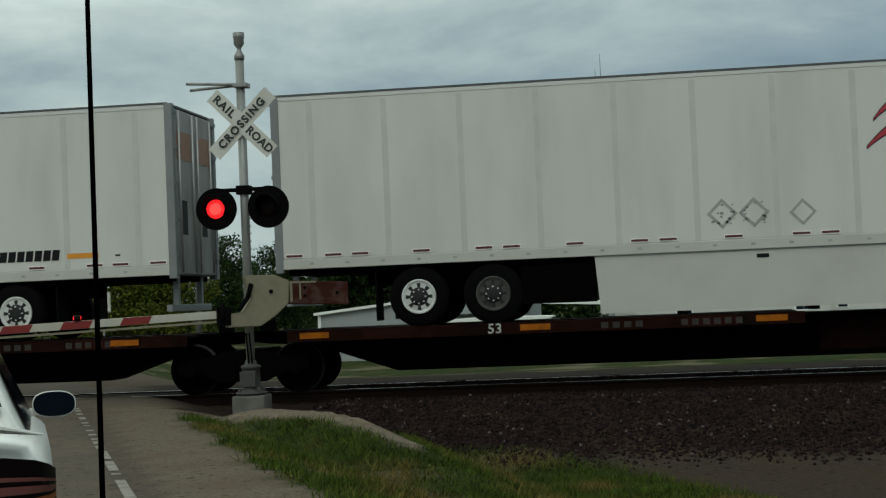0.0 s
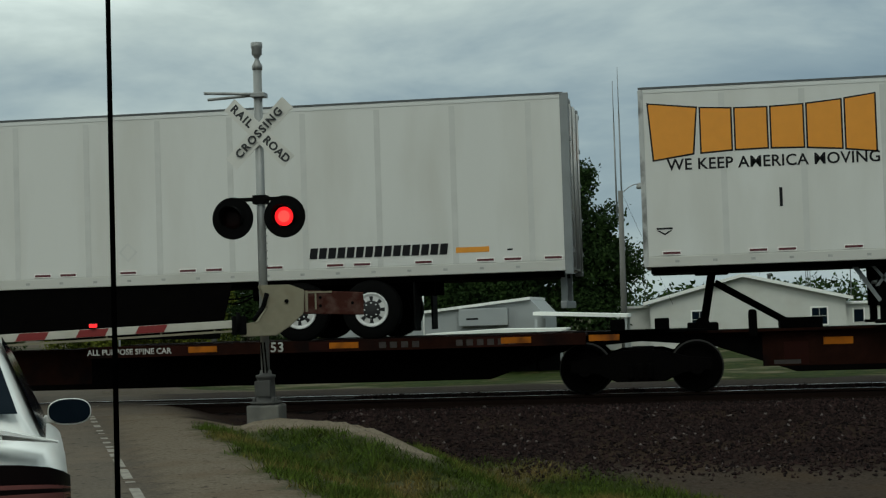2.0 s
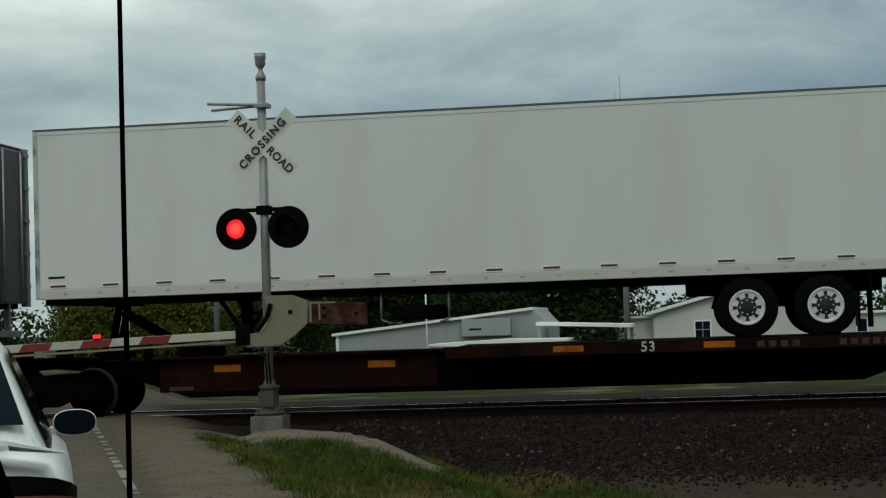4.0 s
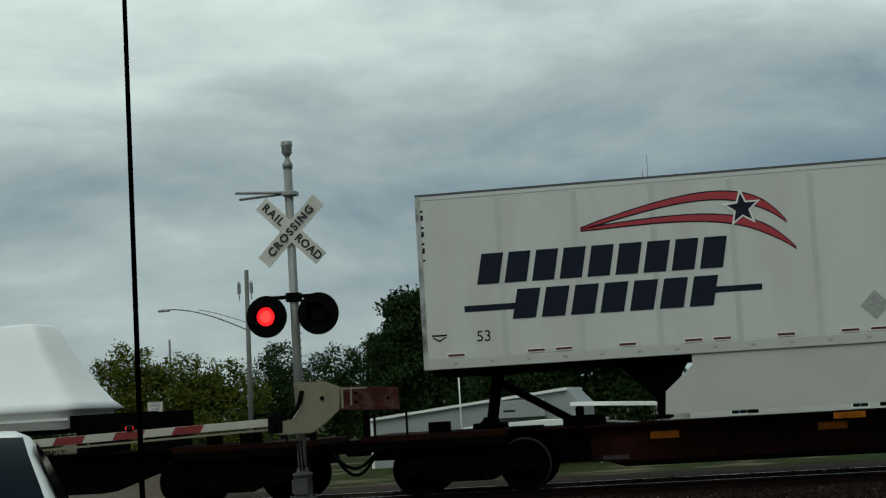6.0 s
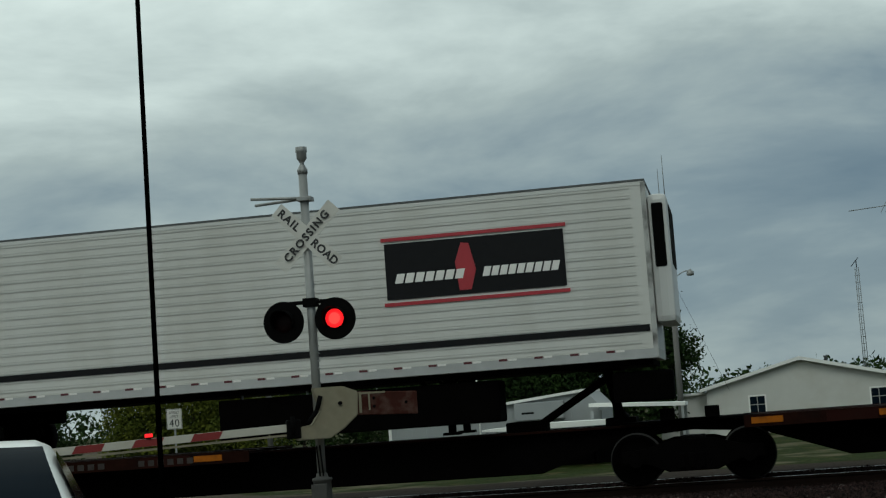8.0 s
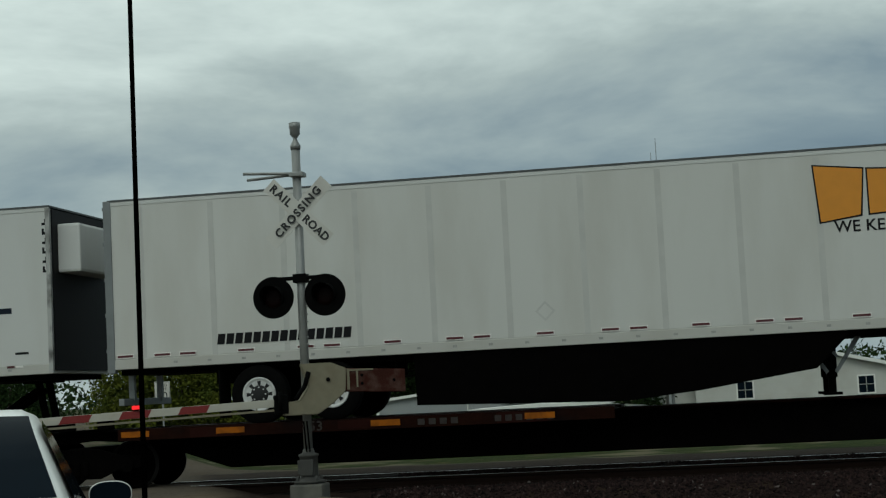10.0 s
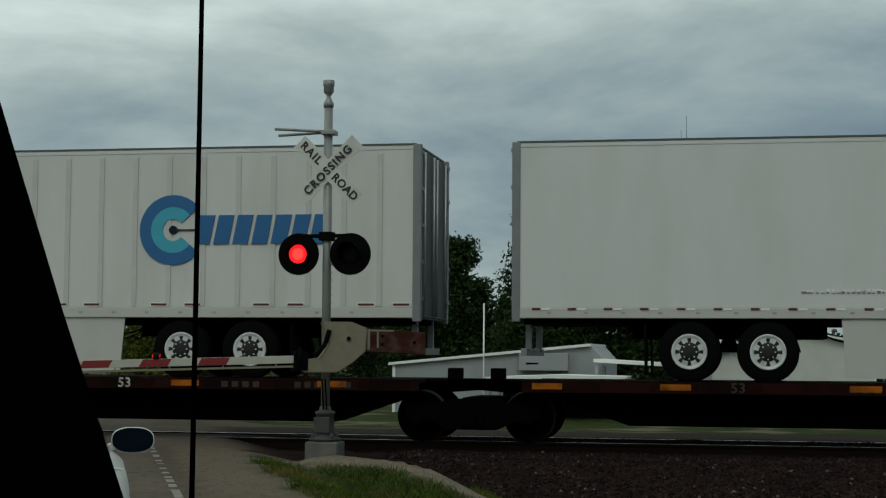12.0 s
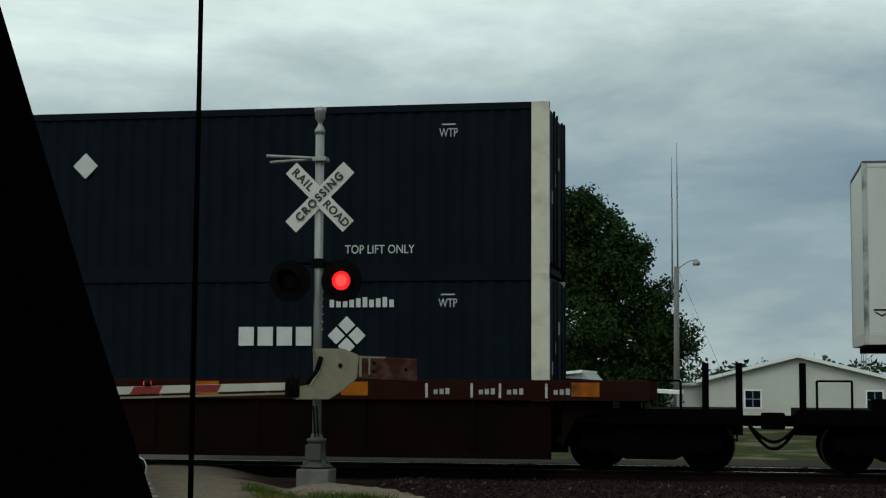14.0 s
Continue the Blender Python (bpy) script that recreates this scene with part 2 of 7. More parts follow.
SIDING = mat("beige_siding", (0.52, 0.515, 0.475), 0.7, vary=0.05, scale=2, dirt=(0.38, 0.35, 0.29), dirt_amount=0.4, dirt_scale=0.6)
SHEDWHITE = mat("pale_steel_sheet", (0.27, 0.285, 0.285), 0.55, vary=0.08, scale=1.5, dirt=(0.3, 0.3, 0.28), dirt_amount=0.4)
ROOFDARK = mat("roof_shingle", (0.16, 0.15, 0.14), 0.9, vary=0.25, scale=6)
TRIMWHITE = mat("trim_white", (0.72, 0.72, 0.68), 0.5, vary=0.05)


# ---- mesh helpers ----
def link(name, bm, material, parent=None, label="", smooth=False):
    me = bpy.data.meshes.new(name)
    bm.normal_update()
    bm.to_mesh(me)
    bm.free()
    for m in (material if isinstance(material, (list, tuple)) else [material]):
        me.materials.append(m)
    if smooth:
        me.shade_smooth()
    ob = new(name, me)
    if parent:
        ob.parent = parent
    if label:
        tagged(ob, label)
    return ob


def part(name, bm, material, parent, label="", smooth=False):
    return link(name, bm, material, parent, label, smooth)


def same_part(name, source, parent, m):
    """One more part that shares its mesh with an earlier one."""
    ob = new(name, source.data)
    ob.parent = parent
    ob.matrix_basis = m
    return ob


def thing(name, x, y, z, label, category, rz=0.0, group="", kind=""):
    e = new(name)
    e.empty_display_size = 0.3
    e.matrix_basis = pose(x, y, z, 0, 0, rz)
    return tagged(e, label, category, group, kind)


def box(bm, x0, x1, y0, y1, z0, z1, bevel=0.0, mi=0):
    vs = [bm.verts.new(p) for p in ((x0, y0, z0), (x1, y0, z0), (x1, y1, z0), (x0, y1, z0), (x0, y0, z1), (x1, y0, z1), (x1, y1, z1), (x0, y1, z1))]
    fs = [bm.faces.new([vs[i] for i in f]) for f in ((3, 2, 1, 0), (4, 5, 6, 7), (0, 1, 5, 4), (1, 2, 6, 5), (2, 3, 7, 6), (3, 0, 4, 7))]
    for f in fs:
        f.material_index = mi
    if bevel:
        bmesh.ops.bevel(bm, geom=list({e for f in fs for e in f.edges}), offset=bevel, segments=2, affect="EDGES", profile=0.6)
    return bm


def boxes(*rows, bevel=0.0):
    bm = bmesh.new()
    for r in rows:
        box(bm, *r, bevel=bevel)
    return bm


def tube(bm, a, b, r0, r1=None, n=12, mi=0):
    """A tapered closed rod from a to b."""
    a, b = Vector(a), Vector(b)
    r1 = r0 if r1 is None else r1
    q = (b - a).to_track_quat("Z", "Y").to_matrix()
    rings = []
    for c, r in ((a, r0), (b, r1)):
        rings.append([bm.verts.new(c + q @ Vector((r * math.cos(2 * math.pi * i / n), r * math.sin(2 * math.pi * i / n), 0))) for i in range(n)])
    for i in range(n):
        f = bm.faces.new((rings[0][i], rings[0][(i + 1) % n], rings[1][(i + 1) % n], rings[1][i]))
        f.material_index, f.smooth = mi, True
    for f in (bm.faces.new(rings[0][::-1]), bm.faces.new(rings[1])):
        f.material_index = mi
    return bm


def lathe(bm, profile, axis="Y", n=28, centre=(0, 0, 0), mi=0):
    """Turns (radius, along) pairs round an axis; mi may be one index for each band."""
    rings = []
    for r, h in profile:
        ring = []
        for i in range(n):
            a = 2 * math.pi * i / n
            c, s = r * math.cos(a), r * math.sin(a)
            p = {"Y": (c, h, s), "Z": (c, s, h), "X": (h, c, s)}[axis]
            ring.append(bm.verts.new(Vector(p) + Vector(centre)))
        rings.append(ring)
    for k in range(len(rings) - 1):
        for i in range(n):
            f = bm.faces.new((rings[k][i], rings[k][(i + 1) % n], rings[k + 1][(i + 1) % n], rings[k + 1][i]))
            f.smooth = True
            f.material_index = mi[k] if isinstance(mi, (list, tuple)) else mi
    for ring, j in ((rings[0], 0), (rings[-1], -1)):
        f = bm.faces.new(ring)
        f.material_index = mi[j] if isinstance(mi, (list, tuple)) else mi
    bmesh.ops.recalc_face_normals(bm, faces=bm.faces)
    return bm


def plate(bm, pts, y0, y1, mi=0):
    """A polygon in the x-z plane, with thickness from y0 to y1."""
    a, b = [bm.verts.new((x, y0, z)) for x, z in pts], [bm.verts.new((x, y1, z)) for x, z in pts]
    n = len(pts)
    fs = [bm.faces.new(a), bm.faces.new(b[::-1])] + [bm.faces.new((a[i], b[i], b[(i + 1) % n], a[(i + 1) % n])) for i in range(n)]
    for f in fs:
        f.material_index = mi
    return bm


def words(text, size, parent, material, m, name="lettering", spacing=1.0, label="", bold=0.0):
    """Built-in font lettering as a thin mesh; m places it (text runs along x, faces +z)."""
    cu = bpy.data.curves.new(name, "FONT")
    cu.body, cu.size, cu.extrude, cu.space_character, cu.align_x, cu.align_y = text, size, 0.002, spacing, "CENTER", "CENTER"
    cu.resolution_u, cu.offset = 3, bold
    tmp = new(name, cu)
    dg = bpy.context.evaluated_depsgraph_get()
    me = bpy.data.meshes.new_from_object(tmp.evaluated_get(dg))
    bpy.data.objects.remove(tmp)
    me.materials.clear()
    me.materials.append(material)
    ob = new(name, me)
    ob.parent = parent
    ob.matrix_basis = m
    if label:
        tagged(ob, label)
    return ob

# ---- ground, road and track ----
UX, UY = -0.385, 0.923      # the road's direction; it crosses the track aslant
TRACK_Y, RAIL_Z = 5.15, 0.0


def smooth_step(a, b, v):
    t = min(1.0, max(0.0, (v - a) / (b - a)))
    return t * t * (3 - 2 * t)


def across(x, y):
    """Metres to the right of the road's centre line."""
    return UY * x - UX * y + 5.6


def pad_value(x, y):
    dx, dy = x - 1.15, y + 2.1
    a, b = dx * 0.50 - dy * 0.866, dx * 0.866 + dy * 0.50
    return math.hypot(a / 3.5, b / 1.0)


def ground_z(x, y):
    d = abs(across(x, y))
    off = smooth_step(4.3, 7.8, d)
    z = -0.9 * off 
    if y > TRACK_Y:
        z *= smooth_step(8.0, 20.0, y) if off > 0 else 1.0
        z = min(z, -0.02)
    bed = -0.19 - 0.15 * max(0.0, abs(y - TRACK_Y) - 2.5)
    if d > 4.2:
        z = max(z, bed)
    z = max(z, 0.03 - 0.55 * max(0.0, pad_value(x, y) - 0.55))
    return z + 0.02 * noise.noise((x * 0.9, y * 0.9, 0.0)) * (1 if d > 4.2 else 0.25)


def zones(x, y):
    """Shares of grass, pale gravel, asphalt; the rest is dark ballast and earth."""
    d = across(x, y)
    wob = 0.35 * noise.noise((x * 0.8, y * 0.8, 3.0)) + 0.15 * noise.noise((x * 3, y * 3, 5.0))
    if y < TRACK_Y - 3.5:
        edge = -0.3 - 0.18 * max(0.0, x - 2.9) ** 2.2
        grass = smooth_step(4.35, 4.75, d + wob) * smooth_step(edge + 0.3, edge - 0.6, y + wob) * smooth_step(2.2, 2.8, x)
        near = smooth_step(4.4, 4.7, d + wob) * smooth_step(3.2, 2.6, x) * smooth_step(-0.9, -1.3, y)
        grass = max(grass, near)
        crest = y + 1.62 + 1.08 * (x - 0.05)
        pad = smooth_step(1.15, 0.95, pad_value(x, y) + 0.2 * wob) * smooth_step(-0.2, 0.15, crest + 0.6 * wob)
        shoulder = smooth_step(3.2, 3.5, d) * smooth_step(4.9, 4.5, d + wob)
        toe = 0.2 * smooth_step(-0.5, -1.3, y + wob) * smooth_step(4.6, 5.2, d)
        return grass * (1 - pad), max(pad, 0.75 * shoulder, toe), smooth_step(3.5, 3.2, abs(d))
    if abs(y - TRACK_Y) <= 3.5:
        return 0.0, max(0.5 * smooth_step(5.2, 4.4, d), 0.16 * smooth_step(1.2, 1.8, y - TRACK_Y)), smooth_step(4.6, 4.0, abs(d))
    pale = smooth_step(12.6, 13.4, y + wob) * smooth_step(24, 22, y + wob)
    road = smooth_step(3.8, 3.4, abs(d))
    verge = smooth_step(2.0, 4.0, x + wob * 2)
    lot = max(pale, 1 - verge if y < 26 else 0.0)
    return (1 - lot) * (1 - road), 0.5 * lot, road


def axis(lo, hi, near_lo, near_hi, step):
    v = list(np.arange(near_lo, near_hi + 1e-6, step))
    g, s = near_hi, step
    while g < hi:
        s *= 1.35
        g += s
        v.append(min(g, hi))
    g, s = near_lo, step
    while g > lo:
        s *= 1.35
        g -= s
        v.insert(0, max(g, lo))
    return v


def ground_material():
    m = bpy.data.materials.new("ground_cover")
    m.use_nodes = True
    n, l = m.node_tree.nodes, m.node_tree.links
    b = n["Principled BSDF"]
    b.inputs["Roughness"].default_value, b.inputs["Specular IOR Level"].default_value = 0.95, 0.05
    tc, at = n.new("ShaderNodeTexCoord"), n.new("ShaderNodeAttribute")
    at.attribute_name = "cover"
    sp = n.new("ShaderNodeSeparateColor")
    l.new(at.outputs["Color"], sp.inputs[0])

    def tex(s, detail=6.0):
        t = n.new("ShaderNodeTexNoise")
        t.inputs["Scale"].default_value, t.inputs["Detail"].default_value = s, detail
        l.new(tc.outputs["Object"], t.inputs["Vector"])
        return t.outputs["Fac"]

    def mixc(fac, a, c):
        x = n.new("ShaderNodeMix")
        x.data_type = "RGBA"
        l.new(fac, x.inputs["Factor"])
        for s, v in ((6, a), (7, c)):
            if isinstance(v, tuple):
                x.inputs[s].default_value = (*v, 1)
            else:
                l.new(v, x.inputs[s])
        return x.outputs[2]

    def crisp(v, lo, hi):
        r = n.new("ShaderNodeMapRange")
        r.inputs["From Min"].default_value, r.inputs["From Max"].default_value = lo, hi
        l.new(v, r.inputs["Value"])
        return r.outputs[0]

    fine, broad = tex(28), tex(1.1)
    earth = mixc(crisp(tex(14), 0.35, 0.65), (0.0058, 0.0036, 0.0034), (0.022, 0.0132, 0.0118))
    earth = mixc(crisp(broad, 0.5, 0.75), earth, (0.030, 0.0195, 0.0125))
    grass = mixc(crisp(tex(5), 0.35, 0.7), (0.010, 0.018, 0.0035), (0.034, 0.046, 0.009))
    grass = mixc(crisp(broad, 0.55, 0.75), grass, (0.075, 0.056, 0.024))
    grass = mixc(crisp(tex(0.35), 0.53, 0.62), grass, (0.10, 0.088, 0.055))
    gravel = mixc(crisp(fine, 0.3, 0.7), (0.100, 0.080, 0.057), (0.205, 0.170, 0.128))
    gravel = mixc(crisp(broad, 0.5, 0.8), gravel, (0.112, 0.081, 0.054))
    gravel = mixc(crisp(tex(9), 0.60, 0.66), gravel, (0.05, 0.038, 0.028))
    asphalt = mixc(crisp(fine, 0.3, 0.7), (0.070, 0.058, 0.046), (0.120, 0.101, 0.082))
    asphalt = mixc(crisp(broad, 0.45, 0.75), asphalt, (0.125, 0.098, 0.073))
    asphalt = mixc(crisp(tex(6), 0.62, 0.66), asphalt, (0.045, 0.037, 0.03))
    c = mixc(sp.outputs[1], earth, gravel)
    c = mixc(sp.outputs[2], c, asphalt)
    c = mixc(sp.outputs[0], c, grass)
    l.new(c, b.inputs["Base Color"])
    bp = n.new("ShaderNodeBump")
    bp.inputs["Strength"].default_value, bp.inputs["Distance"].default_value = 0.6, 0.03
    l.new(tex(22), bp.inputs["Height"]); l.new(bp.outputs[0], b.inputs["Normal"])
    return m


def build_ground():
    xs, ys = axis(-1500, 1500, -12, 18, 0.3), axis(-300, 2500, -19, 16, 0.3)
    verts = [(x, y, ground_z(x, y)) for y in ys for x in xs]
    w = len(xs)
    faces = [(j * w + i, j * w + i + 1, (j + 1) * w + i + 1, (j + 1) * w + i) for j in range(len(ys) - 1) for i in range(w - 1)]
    me = bpy.data.meshes.new("ground")
    me.from_pydata(verts, [], faces)
    col = me.color_attributes.new("cover", "FLOAT_COLOR", "POINT")
    for k, v in enumerate(verts):
        g, p, a = zones(v[0], v[1])
        col.data[k].color = (g, p, a, 1)
    me.shade_smooth()
    me.materials.append(ground_material())
    return tagged(new("ground", me), "grass, pale gravel and dark earth beside the crossing road", "ground", kind="structure")


build_ground()

GRASSBLADE = mat("grass_blade", (0.046, 0.068, 0.010), 0.8, vary=0.65, scale=2.2, dirt=(0.15, 0.10, 0.036), dirt_amount=0.95, dirt_scale=1.15, spec=0.05)


def blade_tones(m):
    n, l = m.node_tree.nodes, m.node_tree.links
    b = n["Principled BSDF"]
    src = b.inputs["Base Color"].links[0].from_socket
    geo, rng, hsv = n.new("ShaderNodeNewGeometry"), n.new("ShaderNodeMapRange"), n.new("ShaderNodeHueSaturation")
    rng.inputs["To Min"].default_value, rng.inputs["To Max"].default_value = 0.45, 1.5
    l.new(geo.outputs["Random Per Island"], rng.inputs["Value"])
    l.new(rng.outputs[0], hsv.inputs["Value"]); l.new(src, hsv.inputs["Color"]); l.new(hsv.outputs["Color"], b.inputs["Base Color"])


blade_tones(GRASSBLADE)


def build_grass():
    rng = random.Random(4)
    verts, faces = [], []
    tries = 0
    while len(faces) < 70000 and tries < 900000:
        tries += 1
        x, y = rng.uniform(-1.0, 11), rng.uniform(-13.0, -0.2)
        if rng.random() > zones(x, y)[0] or x > 12 + y * 0.2:
            continue
        tuft = 0.5 + 0.5 * noise.noise((x * 1.3, y * 1.3, 11.0)) + 0.35 * noise.noise((x * 4, y * 4, 2.0))
        if rng.random() > 0.35 + tuft:
            continue
        z, h = ground_z(x, y) - 0.01, rng.uniform(0.035, 0.10) * (0.6 + 0.9 * max(0.0, tuft)) * (1.5 if rng.random() < 0.06 else 1)
        a, w = rng.uniform(0, math.pi), rng.uniform(0.004, 0.009)
        dx, dy = math.cos(a) * w, math.sin(a) * w
        lx, ly = rng.gauss(0, 0.05), rng.gauss(0, 0.05)
        k = len(verts)
        verts += [(x - dx, y - dy, z), (x + dx, y + dy, z), (x + lx, y + ly, z + h)]
        faces.append((k, k + 1, k + 2))
    me = bpy.data.meshes.new("grass")
    me.from_pydata(verts, [], faces)
    me.materials.append(GRASSBLADE)
    tagged(new("grass", me), "rough green roadside grass with dry yellow tufts", "grass", kind="stuff")


build_grass()


def stone_shape(rng, r):
    pts = []
    for p in ((1, 0, 0), (-1, 0, 0), (0, 1, 0), (0, -1, 0), (0, 0, 1), (0, 0, -1)):
        pts.append(Vector([c * r * rng.uniform(0.6, 1.25) + rng.gauss(0, 0.22 * r) for c in p]))
    return pts, ((0, 2, 4), (2, 1, 4), (1, 3, 4), (3, 0, 4), (2, 0, 5), (1, 2, 5), (3, 1, 5), (0, 3, 5))


def build_ballast():
    rng = random.Random(9)
    verts, faces = [], []
    for _ in range(32000):
        x = rng.uniform(0.2, 15) if rng.random() < 0.93 else rng.uniform(-14, -9)
        y = rng.uniform(-1.9, 5.7)
        if abs(across(x, y)) < 4.7 or pad_value(x, y) < 1.0:
            continue
        if y < -0.6 and rng.random() < (-0.6 - y) * 0.9:
            continue
        pts, fs = stone_shape(rng, rng.uniform(0.014, 0.038))
        c = Vector((x, y, ground_z(x, y) + 0.008))
        k = len(verts)
        verts += [tuple(c + p) for p in pts]
        faces += [tuple(i + k for i in f) for f in fs]
    me = bpy.data.meshes.new("ballast")
    me.from_pydata(verts, [], faces)
    m = STONE.copy()
    m.name = "loose_ballast_stone"
    n, l = m.node_tree.nodes, m.node_tree.links
    geo, ramp = n.new("ShaderNodeNewGeometry"), n.new("ShaderNodeValToRGB")
    ramp.color_ramp.elements[0].color, ramp.color_ramp.elements[1].color = (0.005, 0.0035, 0.0035, 1), (0.035, 0.026, 0.025, 1)
    e = ramp.color_ramp.elements.new(0.97); e.color = (0.030, 0.0175, 0.016, 1)
    ramp.color_ramp.elements[2].color = (0.12, 0.10, 0.095, 1)
    l.new(geo.outputs["Random Per Island"], ramp.inputs["Fac"])
    l.new(ramp.outputs["Color"], n["Principled BSDF"].inputs["Base Color"])
    me.materials.append(m)
    tagged(new("ballast", me), "dark crushed-stone ballast along the railway track", "gravel", kind="stuff")


build_ballast()


def build_track():
    prof = [(-0.07, -0.18), (0.07, -0.18), (0.07, -0.165), (0.012, -0.14), (0.012, -0.05), (0.037, -0.04), (0.037, 0.0), (-0.037, 0.0), (-0.037, -0.04), (-0.012, -0.05), (-0.012, -0.14), (-0.07, -0.165)]
    for side, word in ((-0.7525, "near"), (0.7525, "far")):
        bm = bmesh.new()
        ends = []
        for x in (-160, 160):
            ends.append([bm.verts.new((x, TRACK_Y + side + p, RAIL_Z + q)) for p, q in prof])
        n = len(prof)
        for i in range(n):
            f = bm.faces.new((ends[0][i], ends[1][i], ends[1][(i + 1) % n], ends[0][(i + 1) % n]))
            f.material_index = 1 if i == 6 else 0
        bm.faces.new(ends[0]); bm.faces.new(ends[1][::-1])
        bmesh.ops.recalc_face_normals(bm, faces=bm.faces)
        tagged(link("rail", bm, [RAILSTEEL, RAILTOP]), "rusty steel rail with a polished head on timber ties", "rail", "rails of the track", "structure")
    tie = None
    for k in range(70):
        x = -16 + 0.52 * k
        if abs(across(x, TRACK_Y)) < 4.4:
            continue
        if tie is None:
            tie = link("railway_tie", boxes((-0.115, 0.115, -1.3, 1.3, -0.18, 0.0), bevel=0.012), TIE)
            tagged(tie, "dark weathered timber railway tie bedded in ballast", "railway tie", "ties under the rails", "structure")
            tie.matrix_basis = pose(x, TRACK_Y, RAIL_Z - 0.17)
        else:
            copy_thing(tie, pose(x, TRACK_Y + 0.02 * math.sin(k * 2.3), RAIL_Z - 0.17, 0, 0, 0.6 * math.sin(k * 1.7)))


build_track()


def build_glint_sheets():
    # Mirror-smooth water sheets, added to reflect pale glints beyond the track.
    WATER = mat("glint_water", (0.02, 0.02, 0.018), 0.04, vary=0.1)
    for cx, cy, rx, ry, seed in ((1.45, 12.2, 1.2, 0.22, 1), (-1.8, 13.3, 0.7, 0.18, 2), (3.3, 12.8, 0.9, 0.16, 3), (0.1, 11.4, 0.8, 0.14, 4)):
        ring = []
        for k in range(28):
            a = 2 * math.pi * k / 28
            f = 1 + 0.35 * noise.noise((math.cos(a) * 1.3, math.sin(a) * 1.3, seed * 3.7))
            ring.append((cx + rx * f * math.cos(a), cy + ry * f * math.sin(a)))
        z = max(ground_z(x, y) for x, y in ring + [(cx, cy)]) + 0.006
        bm = bmesh.new()
        bm.faces.new([bm.verts.new((x, y, z)) for x, y in ring])
        tagged(link("puddle", bm, WATER), "glossy water sheet added beyond the track to catch glints", "puddle", "puddles on the gravel", "structure")


build_glint_sheets()


def build_road_marks():
    # White edge line and centre lines, worn in pieces.
    PAINT = mat("worn_road_paint", (0.215, 0.195, 0.165), 0.85, vary=0.4, scale=9, dirt=(0.105, 0.09, 0.072), dirt_amount=1.0, dirt_scale=6)
    YELLOW = mat("worn_yellow_paint", (0.42, 0.28, 0.03), 0.7, vary=0.2, scale=9, dirt=(0.17, 0.16, 0.14), dirt_amount=0.95, dirt_scale=5)
    for d, material, w in ((3.2, PAINT, 0.045), (-3.2, PAINT, 0.045), (0.12, YELLOW, 0.05), (-0.12, YELLOW, 0.05)):
        bm = bmesh.new()
        prev = None
        for k in range(240):
            s = -26 + k * 0.125
            x, y = (d - 5.6) * UY + s * UX, -(d - 5.6) * UX + s * UY
            if y > TRACK_Y - 3.2:
                break
            if noise.noise((s * 2.6, d, 8.0)) + 0.5 * noise.noise((s * 0.6, d, 2.0)) > 0.06:
                prev = None
                continue
            row = [bm.verts.new((x + e * UY, y - e * UX, ground_z(x + e * UY, y - e * UX) + 0.006)) for e in (-w, w)]
            if prev:
                bm.faces.new((prev[0], prev[1], row[1], row[0]))
            prev = row
        tagged(link("road_line", bm, material), "worn painted line along the road edge" if d * d > 1 else "worn yellow line along the road's middle", "road marking", "painted road lines", "structure")


build_road_marks()


